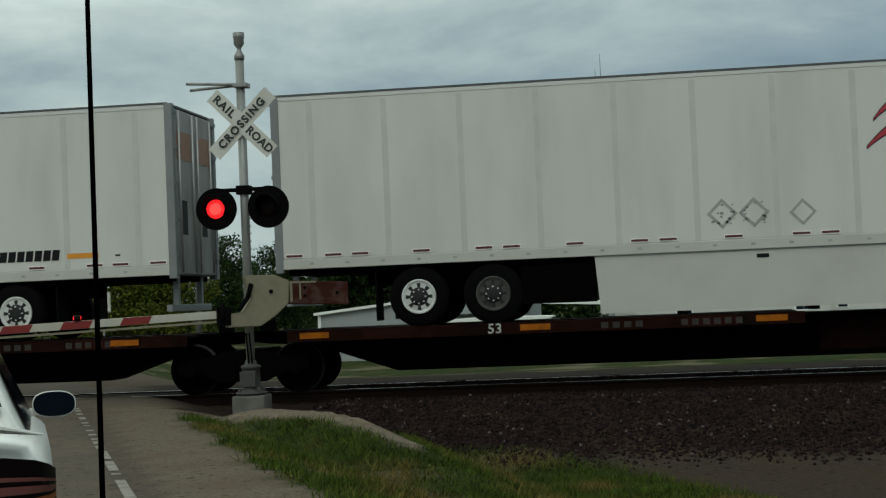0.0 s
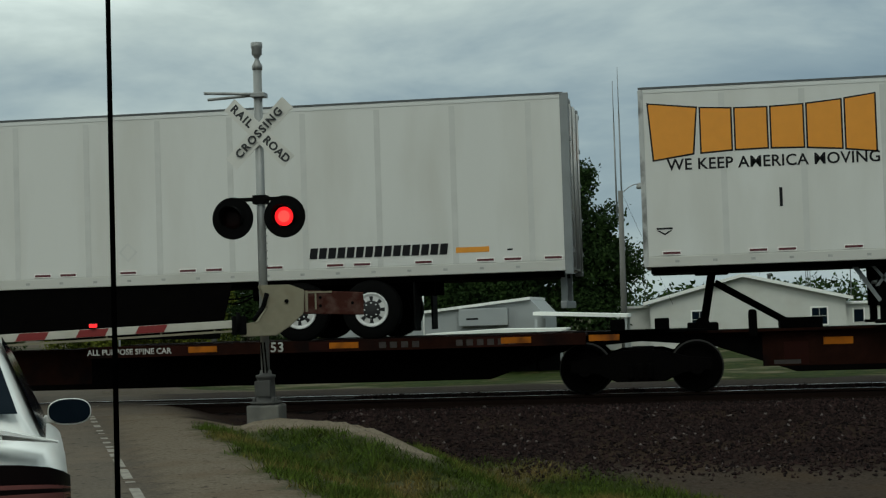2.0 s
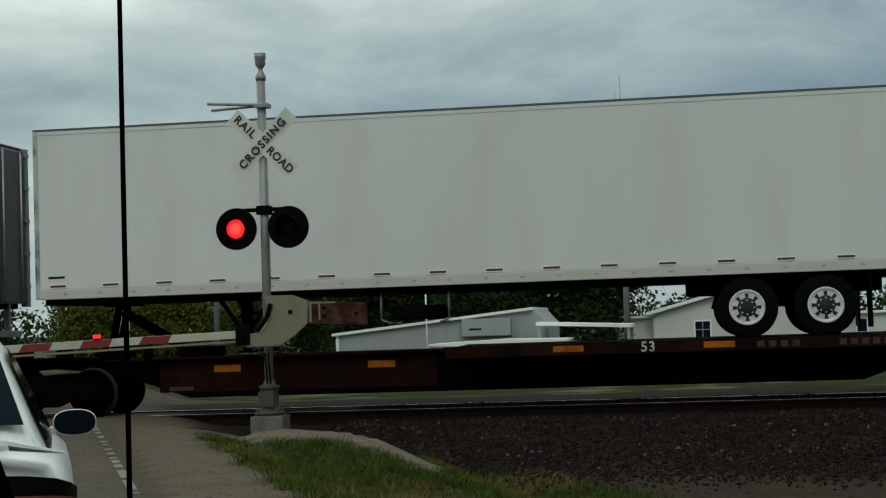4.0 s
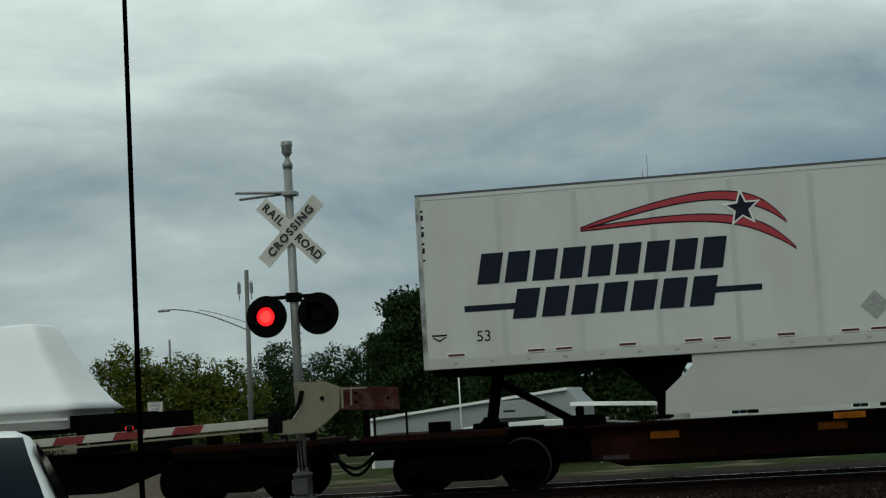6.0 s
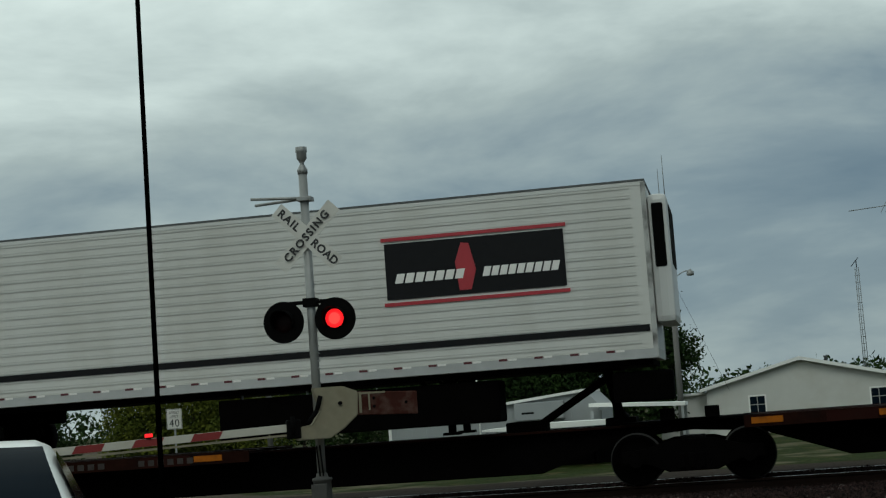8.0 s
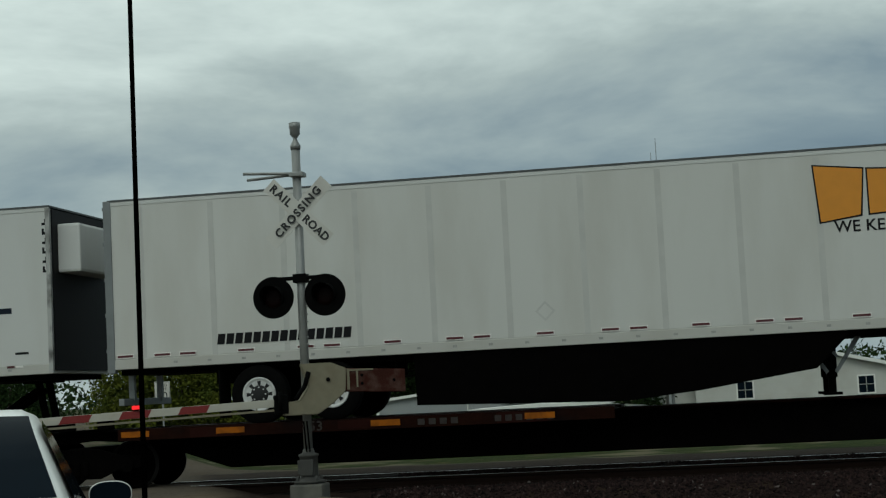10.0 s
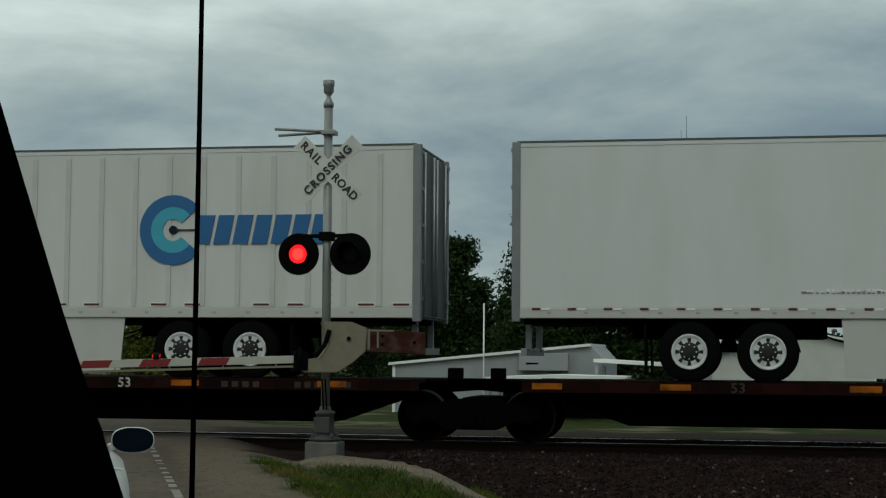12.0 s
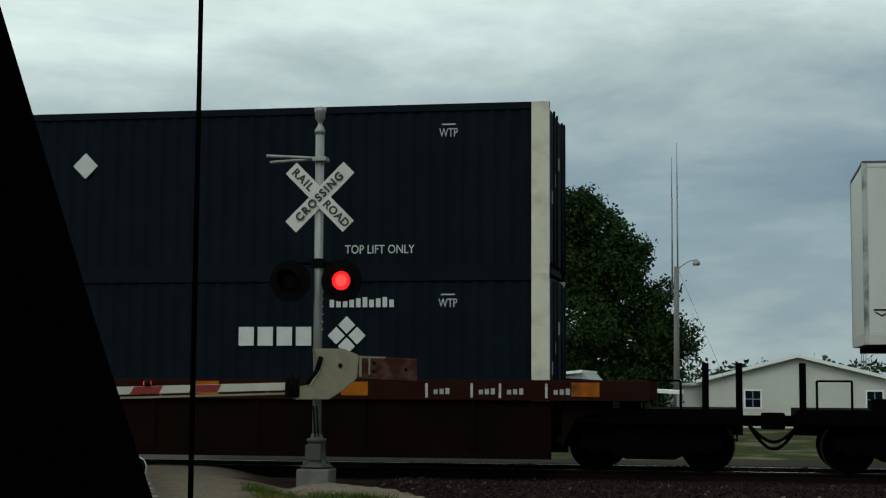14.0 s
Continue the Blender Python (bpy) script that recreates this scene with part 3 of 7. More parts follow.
# ---- crossing signal ----
def build_signal():
    s = thing("crossing_signal", 0, 0, 0, "galvanised railway crossing signal with crossbuck and twin lamps", "crossing signal")
    bm = bmesh.new()
    box(bm, -0.24, 0.24, -0.24, 0.24, -0.35, 0.20, 0.03)
    part("foundation", bm, CONCRETE, s, "weathered concrete foundation block")
    bm = bmesh.new()
    lathe(bm, [(0.23, 0.215), (0.23, 0.245), (0.15, 0.26), (0.135, 0.30), (0.13, 0.58), (0.145, 0.59), (0.145, 0.625), (0.09, 0.64), (0.075, 0.70)], "Z", 24)
    box(bm, -0.10, 0.10, -0.16, -0.10, 0.32, 0.55, 0.012)
    box(bm, -0.155, -0.10, -0.07, 0.07, 0.34, 0.54, 0.012)
    part("base_casting", bm, CASTING, s, "grey cast base with bolted flange")
    for i in range(4):
        a = math.pi / 4 + i * math.pi / 2
        part("anchor_bolt", lathe(bmesh.new(), [(0.026, 0.203), (0.026, 0.30), (0.012, 0.315)], "Z", 8, (0.20 * math.cos(a), 0.20 * math.sin(a), 0)), CASTING, s)
    part("mast", lathe(bmesh.new(), [(0.064, 0.66), (0.064, 5.12)], "Z", 20), GALV, s)
    part("finial", lathe(bmesh.new(), [(0.072, 5.06), (0.078, 5.12), (0.05, 5.17), (0.028, 5.22), (0.05, 5.26), (0.075, 5.29), (0.075, 5.37), (0.085, 5.39), (0.085, 5.46), (0.02, 5.465)], "Z", 20), GALV, s, "grey bell cap on the mast top")
    bm = bmesh.new()
    tube(bm, (0.1, -0.07, 4.69), (-0.78, -0.10, 4.745), 0.022, n=8)
    tube(bm, (0.1, -0.07, 4.69), (-0.78, 0.10, 4.675), 0.022, n=8)
    box(bm, -0.09, 0.12, -0.11, 0.11, 4.655, 4.72, 0.01)
    part("bell_bracket", bm, GALV, s, "forked steel bracket arm")
    # crossbuck
    for ang, txt, z_off in ((45, None, 0.0), (-45, None, 0.012)):
        bm = bmesh.new()
        box(bm, -0.61, 0.61, -0.008, 0.0, -0.115, 0.115)
        b = part("crossbuck_blade", bm, SIGNWHITE, s, "white crossbuck blade with black capital letters")
        m = pose(0.03, -0.085 - z_off, 4.125) @ pose(0, 0, 0, 0, -ang, 0)
        b.matrix_basis = m
        if ang == 45:
            words("CROSSING", 0.165, b, SIGNBLACK, pose(0, -0.028, 0, 90, 0, 0), spacing=1.24, bold=0.006)
        else:
            words("RAIL", 0.165, b, SIGNBLACK, pose(-0.36, -0.012, 0, 90, 0, 0), spacing=1.22, bold=0.006)
            words("ROAD", 0.165, b, SIGNBLACK, pose(0.355, -0.012, 0, 90, 0, 0), spacing=1.06, bold=0.006)
    # lamps
    bm = bmesh.new()
    tube(bm, (-0.42, -0.06, 3.17), (0.42, -0.06, 3.17), 0.03, n=10)
    box(bm, -0.10, 0.10, -0.11, 0.10, 3.10, 3.23, 0.012)
    for x in (-0.38, 0.38):
        tube(bm, (x, -0.06, 3.17), (x, -0.06, 3.0), 0.028, n=10)
    part("lamp_crossarm", bm, MATBLACK, s, "dark lamp crossarm")
    for x in (-0.385, 0.385):
        cx, cz = x, 2.90
        bm = bmesh.new()
        lathe(bm, [(0.305, -0.150), (0.305, -0.142), (0.15, -0.138)], "Y", 40, (cx, 0, cz))
        disc = part("lamp_background", bm, MATBLACK, s, "round black lamp backing disc")
        bm = bmesh.new()
        lathe(bm, [(0.16, -0.137), (0.17, -0.02), (0.12, 0.07), (0.05, 0.09)], "Y", 24, (cx, 0, cz))
        part("lamp_housing", bm, MATBLACK, disc)
        bm = bmesh.new()
        n, depth = 22, 0.26
        prev = None
        for i in range(n + 1):
            a = math.radians(-35 + 250 * i / n)
            reach = depth * (0.55 + 0.45 * max(0.0, math.sin(a)))
            row = [bm.verts.new((cx + r * math.cos(a), y, cz + r * math.sin(a))) for r, y in ((0.168, -0.150), (0.168, -0.15 - reach), (0.162, -0.15 - reach), (0.162, -0.150))]
            if prev:
                for j in range(3):
                    bm.faces.new((prev[j], prev[j + 1], row[j + 1], row[j]))
            prev = row
        part("visor", bm, MATBLACK, disc, "black lamp hood")
        bm = bmesh.new()
        lathe(bm, [(0.15, -0.155), (0.15, -0.160), (0.09, -0.172), (0.02, -0.176)], "Y", 28, (cx, 0, cz))
        part("lens", bm, REDLENS, disc, "dark red lens")
        bm = bmesh.new()
        lathe(bm, [(0.138, 0.0), (0.138, -0.004), (0.128, -0.016), (0.085, -0.022), (0.02, -0.024)], "Y", 20, (0, 0, 0), [0, 0, 0, 1, 1])
        lit = part("lit_lamp", bm, [REDGLOW, REDCORE], s, "glowing red lamp unit")
        lit.matrix_basis = pose(cx, -0.12, cz, 0, 22.5, 0)
        FLASHERS.append((lit, cx < 0, cx, cz, -0.12, -0.178))
    # cable bolts up the mast
    for k in range(7):
        part("step_clip", tube(bmesh.new(), (0.05, -0.02, 2.2 + 0.11 * k), (0.085, -0.03, 2.2 + 0.11 * k), 0.012, n=6), GALV, s)
    bm = bmesh.new()
    for a, b in (((0.02, -0.1, 1.1), (0.05, -0.1, 0.66)), ((-0.03, -0.09, 1.1), (0.0, -0.1, 0.66))):
        tube(bm, a, b, 0.012, n=6)
    part("cable", bm, MATBLACK, s, "black supply cables")

    # gate machine and arm, turned to lie square across the road
    g = thing("crossing_gate", 0, 0, 1.38, "weathered cream gate machine with lowered red and white arm", "crossing gate", rz=22.6)
    bm = bmesh.new()
    plate(bm, [(-0.10, 0.54), (0.33, 0.54), (0.55, 0.45), (0.53, 0.12), (0.34, -0.05), (0.12, -0.19), (-0.36, -0.19), (-0.36, -0.01), (-0.13, 0.02), (0.0, 0.22)], -0.34, -0.09)
    bmesh.ops.recalc_face_normals(bm, faces=bm.faces)
    bmesh.ops.bevel(bm, geom=list(bm.edges), offset=0.012, segments=2, affect="EDGES")
    part("machine_case", bm, GATEPAINT, g, "weathered cream steel case")
    part("shaft_bolt", lathe(bmesh.new(), [(0.03, -0.365), (0.03, -0.335)], "Y", 12, (0.28, 0, 0.3)), MATBLACK, g)
    part("crank_lever", tube(tube(bmesh.new(), (0.0, -0.36, 0.42), (-0.06, -0.365, 0.22), 0.035, n=8), (-0.06, -0.365, 0.22), (-0.20, -0.36, 0.04), 0.035, 0.03, n=8), MATBLACK, g, "black bent crank lever")
    bm = bmesh.new()
    plate(bm, [(0.50, 0.45), (1.42, 0.40), (1.42, 0.07), (0.54, 0.11)], -0.28, -0.12)
    bmesh.ops.recalc_face_normals(bm, faces=bm.faces)
    bmesh.ops.bevel(bm, geom=list(bm.edges), offset=0.01, segments=1, affect="EDGES")
    cw = part("counterweight", bm, CWPAINT, g, "rusty brown counterweight arm")
    part("link_plate", boxes((0.56, 0.60, -0.292, -0.282, 0.14, 0.44), (0.60, 0.95, -0.292, -0.282, 0.405, 0.43), (0.70, 0.725, -0.292, -0.282, 0.17, 0.405), bevel=0.002), GATEPAINT, cw, "pale worn steel edge strips")
    for q, r in ((0.78, 0.34), (0.78, 0.22), (1.25, 0.25)):
        part("weight_bolt", lathe(bmesh.new(), [(0.022, -0.30), (0.022, -0.278)], "Y", 8, (q, 0, r)), MATBLACK, cw)
    bm = bmesh.new()
    box(bm, -0.50, -0.30, -0.36, -0.16, -0.16, 0.11, 0.02)
    tube(bm, (-0.42, -0.38, -0.1), (-0.42, -0.38, 0.16), 0.03, n=8)
    part("arm_clamp", bm, MATBLACK, g, "dark bolted arm clamp")
    arm = part("gate_arm", boxes((-6.9, 0.0, -0.03, 0.0, -0.055, 0.055), bevel=0.006), GATEWHITE, g, "white gate arm")
    arm.matrix_basis = pose(-0.36, -0.24, 0.0, 0, -1.7, 0)
    for k in range(7):
        x0 = -1.50 - 0.815 * k
        bm = bmesh.new()
        plate(bm, [(x0, -0.052), (x0 + 0.40, -0.052), (x0 + 0.46, 0.052), (x0 + 0.06, 0.052)], -0.035, -0.031)
        bmesh.ops.recalc_face_normals(bm, faces=bm.faces)
        part("red_stripe", bm, GATERED, arm)
    part("under_rail", boxes((-6.6, -0.1, -0.02, 0.0, -0.115, -0.085)), GATEPAINT, arm, "thin stiffening rail under the arm")
    for k in range(9):
        part("rail_post", boxes((-0.4 - 0.75 * k, -0.38 - 0.75 * k, -0.018, -0.002, -0.09, -0.052)), GATEPAINT, arm)
    x = -2.07
    part("arm_lamp", lathe(bmesh.new(), [(0.045, 0.054), (0.05, 0.07), (0.05, 0.12), (0.035, 0.14)], "Z", 12, (x, -0.015, 0)), REDLENS, arm, "small red lamp on the arm")
    lit = part("lit_lamp", boxes((-0.055, 0.055, -0.006, 0.0, -0.025, 0.025), bevel=0.002), REDGLOW, arm, "small glowing red lamp face")
    lit.matrix_basis = pose(x, -0.02, 0.098)
    FLASHERS.append((lit, False, x, 0.098, -0.02, -0.072))


FLASHERS = []
build_signal()

# ---- the train ----
SPEED = 11.87               # metres a second, towards +x
DECK = 1.03
TRAIN_X = -0.48             # the whole train's start along the track
MOVERS, WHEELSETS = [], []


def moving(ob):
    ob.matrix_basis = Matrix.Translation((TRAIN_X, 0, 0)) @ ob.matrix_basis
    MOVERS.append(ob)
    return ob


def wheel_parts(t, x, y, z, radius=0.5, rim=0.275, out=-1, face=None):
    """A double road wheel with tyre, rim, hub and bolts; out: which way its face looks."""
    y1 = y + out * 0.0
    w = part("wheel", lathe(bmesh.new(), [(radius * 0.62, 0.03), (radius * 0.96, 0.0), (radius, 0.05), (radius, 0.24), (radius * 0.96, 0.28), (radius * 0.6, 0.27)], "Y", 30), TYRE, t, "black truck tyre")
    w.matrix_basis = pose(x, y1, z, 0, 0, 0 if out < 0 else 180)
    part("rim", lathe(bmesh.new(), [(rim * 1.06, 0.025), (rim * 1.06, 0.0), (rim, -0.004), (rim * 0.92, 0.008), (rim * 0.84, 0.03), (rim * 0.60, 0.036), (rim * 0.52, 0.01), (rim * 0.3, -0.02), (rim * 0.1, -0.022)], "Y", 28, mi=[0, 0, 0, 0, 2, 1, 1, 1, 1]), [face or RIM, HUB, RIMFACE], w, "grimy dark wheel rim" if face is RIMDARK else "pale wheel rim")
    for k in range(8):
        a = 2 * math.pi * k / 8
        ca, sa = math.cos(a), math.sin(a)
        bm = bmesh.new()
        plate(bm, [(ca * r - sa * h, sa * r + ca * h) for r, h in ((rim * 0.57, -0.022), (rim * 0.82, -0.034), (rim * 0.82, 0.034), (rim * 0.57, 0.022))], 0.018, 0.034)
        bmesh.ops.recalc_face_normals(bm, faces=bm.faces)
        part("hand_hole", bm, HUB, w)
        part("wheel_nut", lathe(bmesh.new(), [(0.013, -0.028), (0.013, 0.012)], "Y", 6, (rim * 0.42 * ca, 0, rim * 0.42 * sa)), RIM, w)
    return w


def seam_bar(bm, x, z0, z1, w=0.025, d=0.006):
    box(bm, x - w, x + w, -1.3 - d, -1.299, z0, z1)


def block_letters(t, count, x, z, width, height, material, edge=None, slant=0.0, arch=0.0, y=-1.306, name="wordmark_block"):
    """A wordmark as plain slanted blocks, one for each of its letters."""
    pitch = width / count

    def quad(x0, x1, z0, z1, base):
        return [(x0 + slant * (z0 - base), z0), (x1 + slant * (z0 - base), z0), (x1 + slant * (z1 - base), z1), (x0 + slant * (z1 - base), z1)]

    for k in range(count):
        x0, w = x + pitch * k, pitch * 0.8
        z0, h, g = z + arch * k, height, 0.035
        bm = bmesh.new()
        if edge:
            plate(bm, quad(x0 - g, x0 + w + g, z0 - g, z0 + h + g, z0), y, -1.300, 1)
        plate(bm, quad(x0, x0 + w, z0, z0 + h, z0), y - 0.004, -1.300)
        bmesh.ops.recalc_face_normals(bm, faces=bm.faces)
        part(name, bm, [material, edge or material], t)


def bars(t, x, z, width, height, n, material, name="marking", y=-1.304):
    """Short plain bars in place of small writing."""
    bm = bmesh.new()
    p = width / n
    for k in range(n):
        h = height * (0.75 + 0.25 * ((k * 7) % 3) / 2)
        box(bm, x + p * k, x + p * (k + 0.68), y, -1.300, z, z + h)
    part(name, bm, material, t, "row of plain bars for small writing")


def diamond(t, x, z, r, material, hollow=True):
    bm = bmesh.new()
    a, b = r, r * (0.72 if hollow else 0.0)
    pts = lambda q: [(x + q, z), (x, z + q), (x - q, z), (x, z - q)]
    if hollow:
        o, i = pts(a), pts(b)
        for k in range(4):
            plate(bm, [o[k], o[(k + 1) % 4], i[(k + 1) % 4], i[k]], -1.304, -1.3)
    else:
        plate(bm, pts(a), -1.304, -1.3)
    bmesh.ops.recalc_face_normals(bm, faces=bm.faces)
    part("placard_mark", bm, material, t, "diamond-shaped placard residue")


TAPE_SPOTS = (0.24, 0.91, 1.37, 2.41, 3.46, 3.92, 4.97, 6.03, 6.49, 7.55, 8.63, 9.09, 10.1, 11.12, 11.58, 12.65, 13.7, 14.16, 15.5)


def even_spots(first, pitch, length, pair=0.0):
    """Tape centres at an even pitch, singly or in pairs."""
    spots, x = [], first
    while x < length - 0.1:
        spots += [x, x + pair] if pair else [x]
        x += pitch
    return [q for q in spots if q < length - 0.1]


def trailer(xl, length, rear, style, label, skirt=None, axles=(2.65, 3.9), seams=(0.58, 1.28), tape=TAPE_SPOTS, gear=3.85, dim=None):
    """A semitrailer; rear: -1 when its doors are at low x, 1 at high x."""
    t = moving(thing("semitrailer", xl, TRACK_Y, DECK, label, "semitrailer", group="semitrailers on the train"))
    L, z0, z1 = length, 1.045, 3.97
    skin = SMOOTH if style == "smooth" else WHITE
    bm = bmesh.new()
    box(bm, 0, L, -1.3, 1.3, z0 + 0.16, z1 - 0.02, 0.02)
    part("body", bm, skin, t, "white sheet side walls")
    part("roof_rail", boxes((-0.005, L + 0.005, -1.308, -1.296, z1 - 0.07, z1 + 0.0), (-0.005, L + 0.005, 1.296, 1.312, z1 - 0.10, z1), bevel=0.004), SMOOTH, t, "thin pale rail along the roof edge")
    part("roof_edge", boxes((-0.006, L + 0.006, -1.316, 1.316, z1 + 0.002, z1 + 0.034)), ROOFEDGE, t, "dark roof edge strip")
    bm = bmesh.new()
    box(bm, 0.0, L, -1.312, 1.312, z0, z0 + 0.165, 0.008)
    part("floor_rail", bm, SKIRT, t, "scuffed pale rail along the floor edge")
    bm = bmesh.new()
    for k in range(int(L / 0.61) - 1):
        x = 0.5 + 0.61 * k
        box(bm, x, x + 0.07, -1.3145, -1.3125, z0 + 0.065, z0 + 0.105)
    tagged(part("rail_mark", bm, GREYDECAL, t), "row of small grey ticks", kind="stuff")
    part("floor_beam", boxes((0.1, L - 0.1, -1.15, 1.15, z0 - 0.10, z0 - 0.004)), BLACKSTEEL, t, "dark floor framing")
    # seams, posts or ribs
    if style == "panel":
        q = seams[0]
        while q < L - 0.3:
            bm = bmesh.new()
            seam_bar(bm, q if rear < 0 else L - q, z0 + 0.17, z1 - 0.11, 0.05, 0.004)
            part("side_post", bm, SEAM, t)
            q += seams[1]
    elif style == "posts":
        for k in range(1, 26):
            bm = bmesh.new()
            seam_bar(bm, k * L / 26, z0 + 0.2, z1 - 0.14, 0.045, 0.016)
            part("side_post", bm, SEAM, t)
    if style == "ribs":
        bm = bmesh.new()
        for k in range(17):
            zz = z0 + 0.25 + k * 0.16
            box(bm, 0.05, L - 0.25, -1.312, -1.299, zz, zz + 0.020)
            box(bm, 0.05, L - 0.25, -1.307, -1.299, zz + 0.045, zz + 0.055)
        part("corrugation", bm, SEAM, t, "horizontal pressed ribs")
        part("rail_cladding", boxes((0.02, L - 0.02, -1.3155, -1.3125, z0 + 0.005, z0 + 0.16)), ALU, t, "dull aluminium floor rail")
    # end frames
    xr = 0.0 if rear < 0 else L
    xf = L if rear < 0 else 0.0
    s = 1 if rear > 0 else -1
    fx0, fx1 = (xr - 0.05, xr + 0.09) if s > 0 else (xr - 0.09, xr + 0.05)
    for q in (-1.318, 1.18):
        part("rear_post", boxes((fx0, fx1, q, q + 0.138, z0 - 0.06, z1 + 0.02), bevel=0.01), DOORGREY, t, "grey steel door post")
    for d in (-1, 1):
        bm = bmesh.new()
        box(bm, min(xr + s * 0.002, xr + s * 0.06), max(xr + s * 0.002, xr + s * 0.06), min(0.02 * d, 1.17 * d), max(0.02 * d, 1.17 * d), z0 + 0.02, z1 - 0.05, 0.008)
        door = part("rear_door", bm, DOORDARK if style == "posts" or dim is not None else GRIMYDOOR if style != "ribs" else ALU, t, "grimy dark rear door leaf" if style == "posts" or dim is not None else "road-stained pale rear door leaf")
        for yy in (0.15, 0.95):
            part("lock_rod", tube(bmesh.new(), (xr + s * 0.09, yy * d, z0 + 0.05), (xr + s * 0.09, yy * d, z1 - 0.08), 0.02, n=6), ALU, door)
        for k in range(5):
            zz = z0 + 0.3 + k * 0.62
            part("hinge", boxes((min(xr + s * 0.05, xr + s * 0.11), max(xr + s * 0.05, xr + s * 0.11), min(1.1 * d, 1.3 * d), max(1.1 * d, 1.3 * d), zz, zz + 0.06)), DOORGREY, door)
    x0, x1 = sorted((xf - s * 0.012, xf + s * 0.07))
    for q in (-1.3135, 1.2605):
        part("front_corner", boxes((x0, x1, q, q + 0.053, z0 + 0.01, z1 - 0.01), bevel=0.008), STAINEDRAIL, t, "stained corner rail at the nose")
    # underride guard
    bm = bmesh.new()
    for yy in (-0.7, 0.7):
        box(bm, xr - s * 0.12 - 0.05, xr - s * 0.12 + 0.05, yy - 0.05, yy + 0.05, 0.48, z0)
    box(bm, xr - s * 0.1 - 0.05, xr - s * 0.1 + 0.05, -1.2, 1.2, 0.42, 0.54, 0.01)
    part("rear_guard", bm, DOORGREY, t, "steel rear bumper guard")
    # wheels on slider frame
    for a in axles:
        x = xr - s * a
        part("axle", tube(bmesh.new(), (x, -0.9, 0.5), (x, 0.9, 0.5), 0.06, n=10), BLACKSTEEL, t)
        wheel_parts(t, x, -1.28, 0.5, out=-1, face=RIMDARK if dim is not None and a == axles[dim] else RIM)
        wheel_parts(t, x, 1.28, 0.5, out=1)
    xm = xr - s * (axles[0] + axles[1]) / 2
    bm = bmesh.new()
    for yy in (-0.5, 0.5):
        box(bm, xm - 1.6, xm + 1.6, yy - 0.08, yy + 0.08, 0.72, z0 - 0.1)
        for q in (-1.0, 0.0, 1.0):
            plate(bm, [(xm + q - 0.18, 0.5), (xm + q + 0.18, 0.5), (xm + q + 0.1, 0.75), (xm + q - 0.1, 0.75)], yy - 0.06, yy + 0.06)
    bmesh.ops.recalc_face_normals(bm, faces=bm.faces)
    part("suspension", bm, BLACKSTEEL, t, "black suspension frame")
    for q in (-1.35,):
        x = xm - s * q
        part("mud_flap", boxes((x - 0.012, x + 0.012, -1.25, -0.65, 0.12, z0 - 0.1)), TYRE, t, "black rubber mud flap")
        part("mud_flap", boxes((x - 0.012, x + 0.012, 0.65, 1.25, 0.12, z0 - 0.1)), TYRE, t)
    # landing gear near the front, with gusset plates and braces
    xg = xf + s * gear
    for yy in (-0.75, 0.75):
        bm = bmesh.new()
        box(bm, xg - 0.085, xg + 0.085, yy - 0.085, yy + 0.085, 0.30, z0)
        box(bm, xg - 0.06, xg + 0.06, yy - 0.06, yy + 0.06, 0.06, 0.30)
        box(bm, xg - 0.15, xg + 0.15, yy - 0.12, yy + 0.12, 0.012, 0.06, 0.01)
        part("landing_leg", bm, BLACKSTEEL, t, "dark folding support leg")
    bm = bmesh.new()
    for q in (-0.55, 0.55):
        plate(bm, [(xg + q, z0 - 0.02), (xg + q * 0.82, z0 - 0.02), (xg + q * 0.08, 0.40), (xg + q * 0.16, 0.36)], -0.86, -0.84)
    for q in (-0.22, 0.22):
        plate(bm, [(xg + q - 0.03, z0 - 0.02), (xg + q + 0.03, z0 - 0.02), (xg - q * 0.5 + 0.03, 0.62), (xg - q * 0.5 - 0.03, 0.62)], -0.86, -0.84)
    tube(bm, (xg, -0.75, 0.7), (xg, 0.75, 0.7), 0.035, n=6)
    bmesh.ops.recalc_face_normals(bm, faces=bm.faces)
    grey = bool(skirt) and skirt[0] == "dark"
    part("leg_brace", bm, DOORGREY if grey else BLACKSTEEL, t, "grey crossed brace plates" if grey else "dark crossed brace plates")
    if skirt and not grey:
        bm = bmesh.new()
        plate(bm, [(xg + s * 0.55, z0 - 0.02), (xg - s * 0.75, z0 - 0.02), (xg - s * 0.12, 0.42), (xg + s * 0.2, 0.40)], -0.90, -0.87)
        bmesh.ops.recalc_face_normals(bm, faces=bm.faces)
        part("gusset_panel", bm, BLACKSTEEL, t, "dark triangular gusset panel")
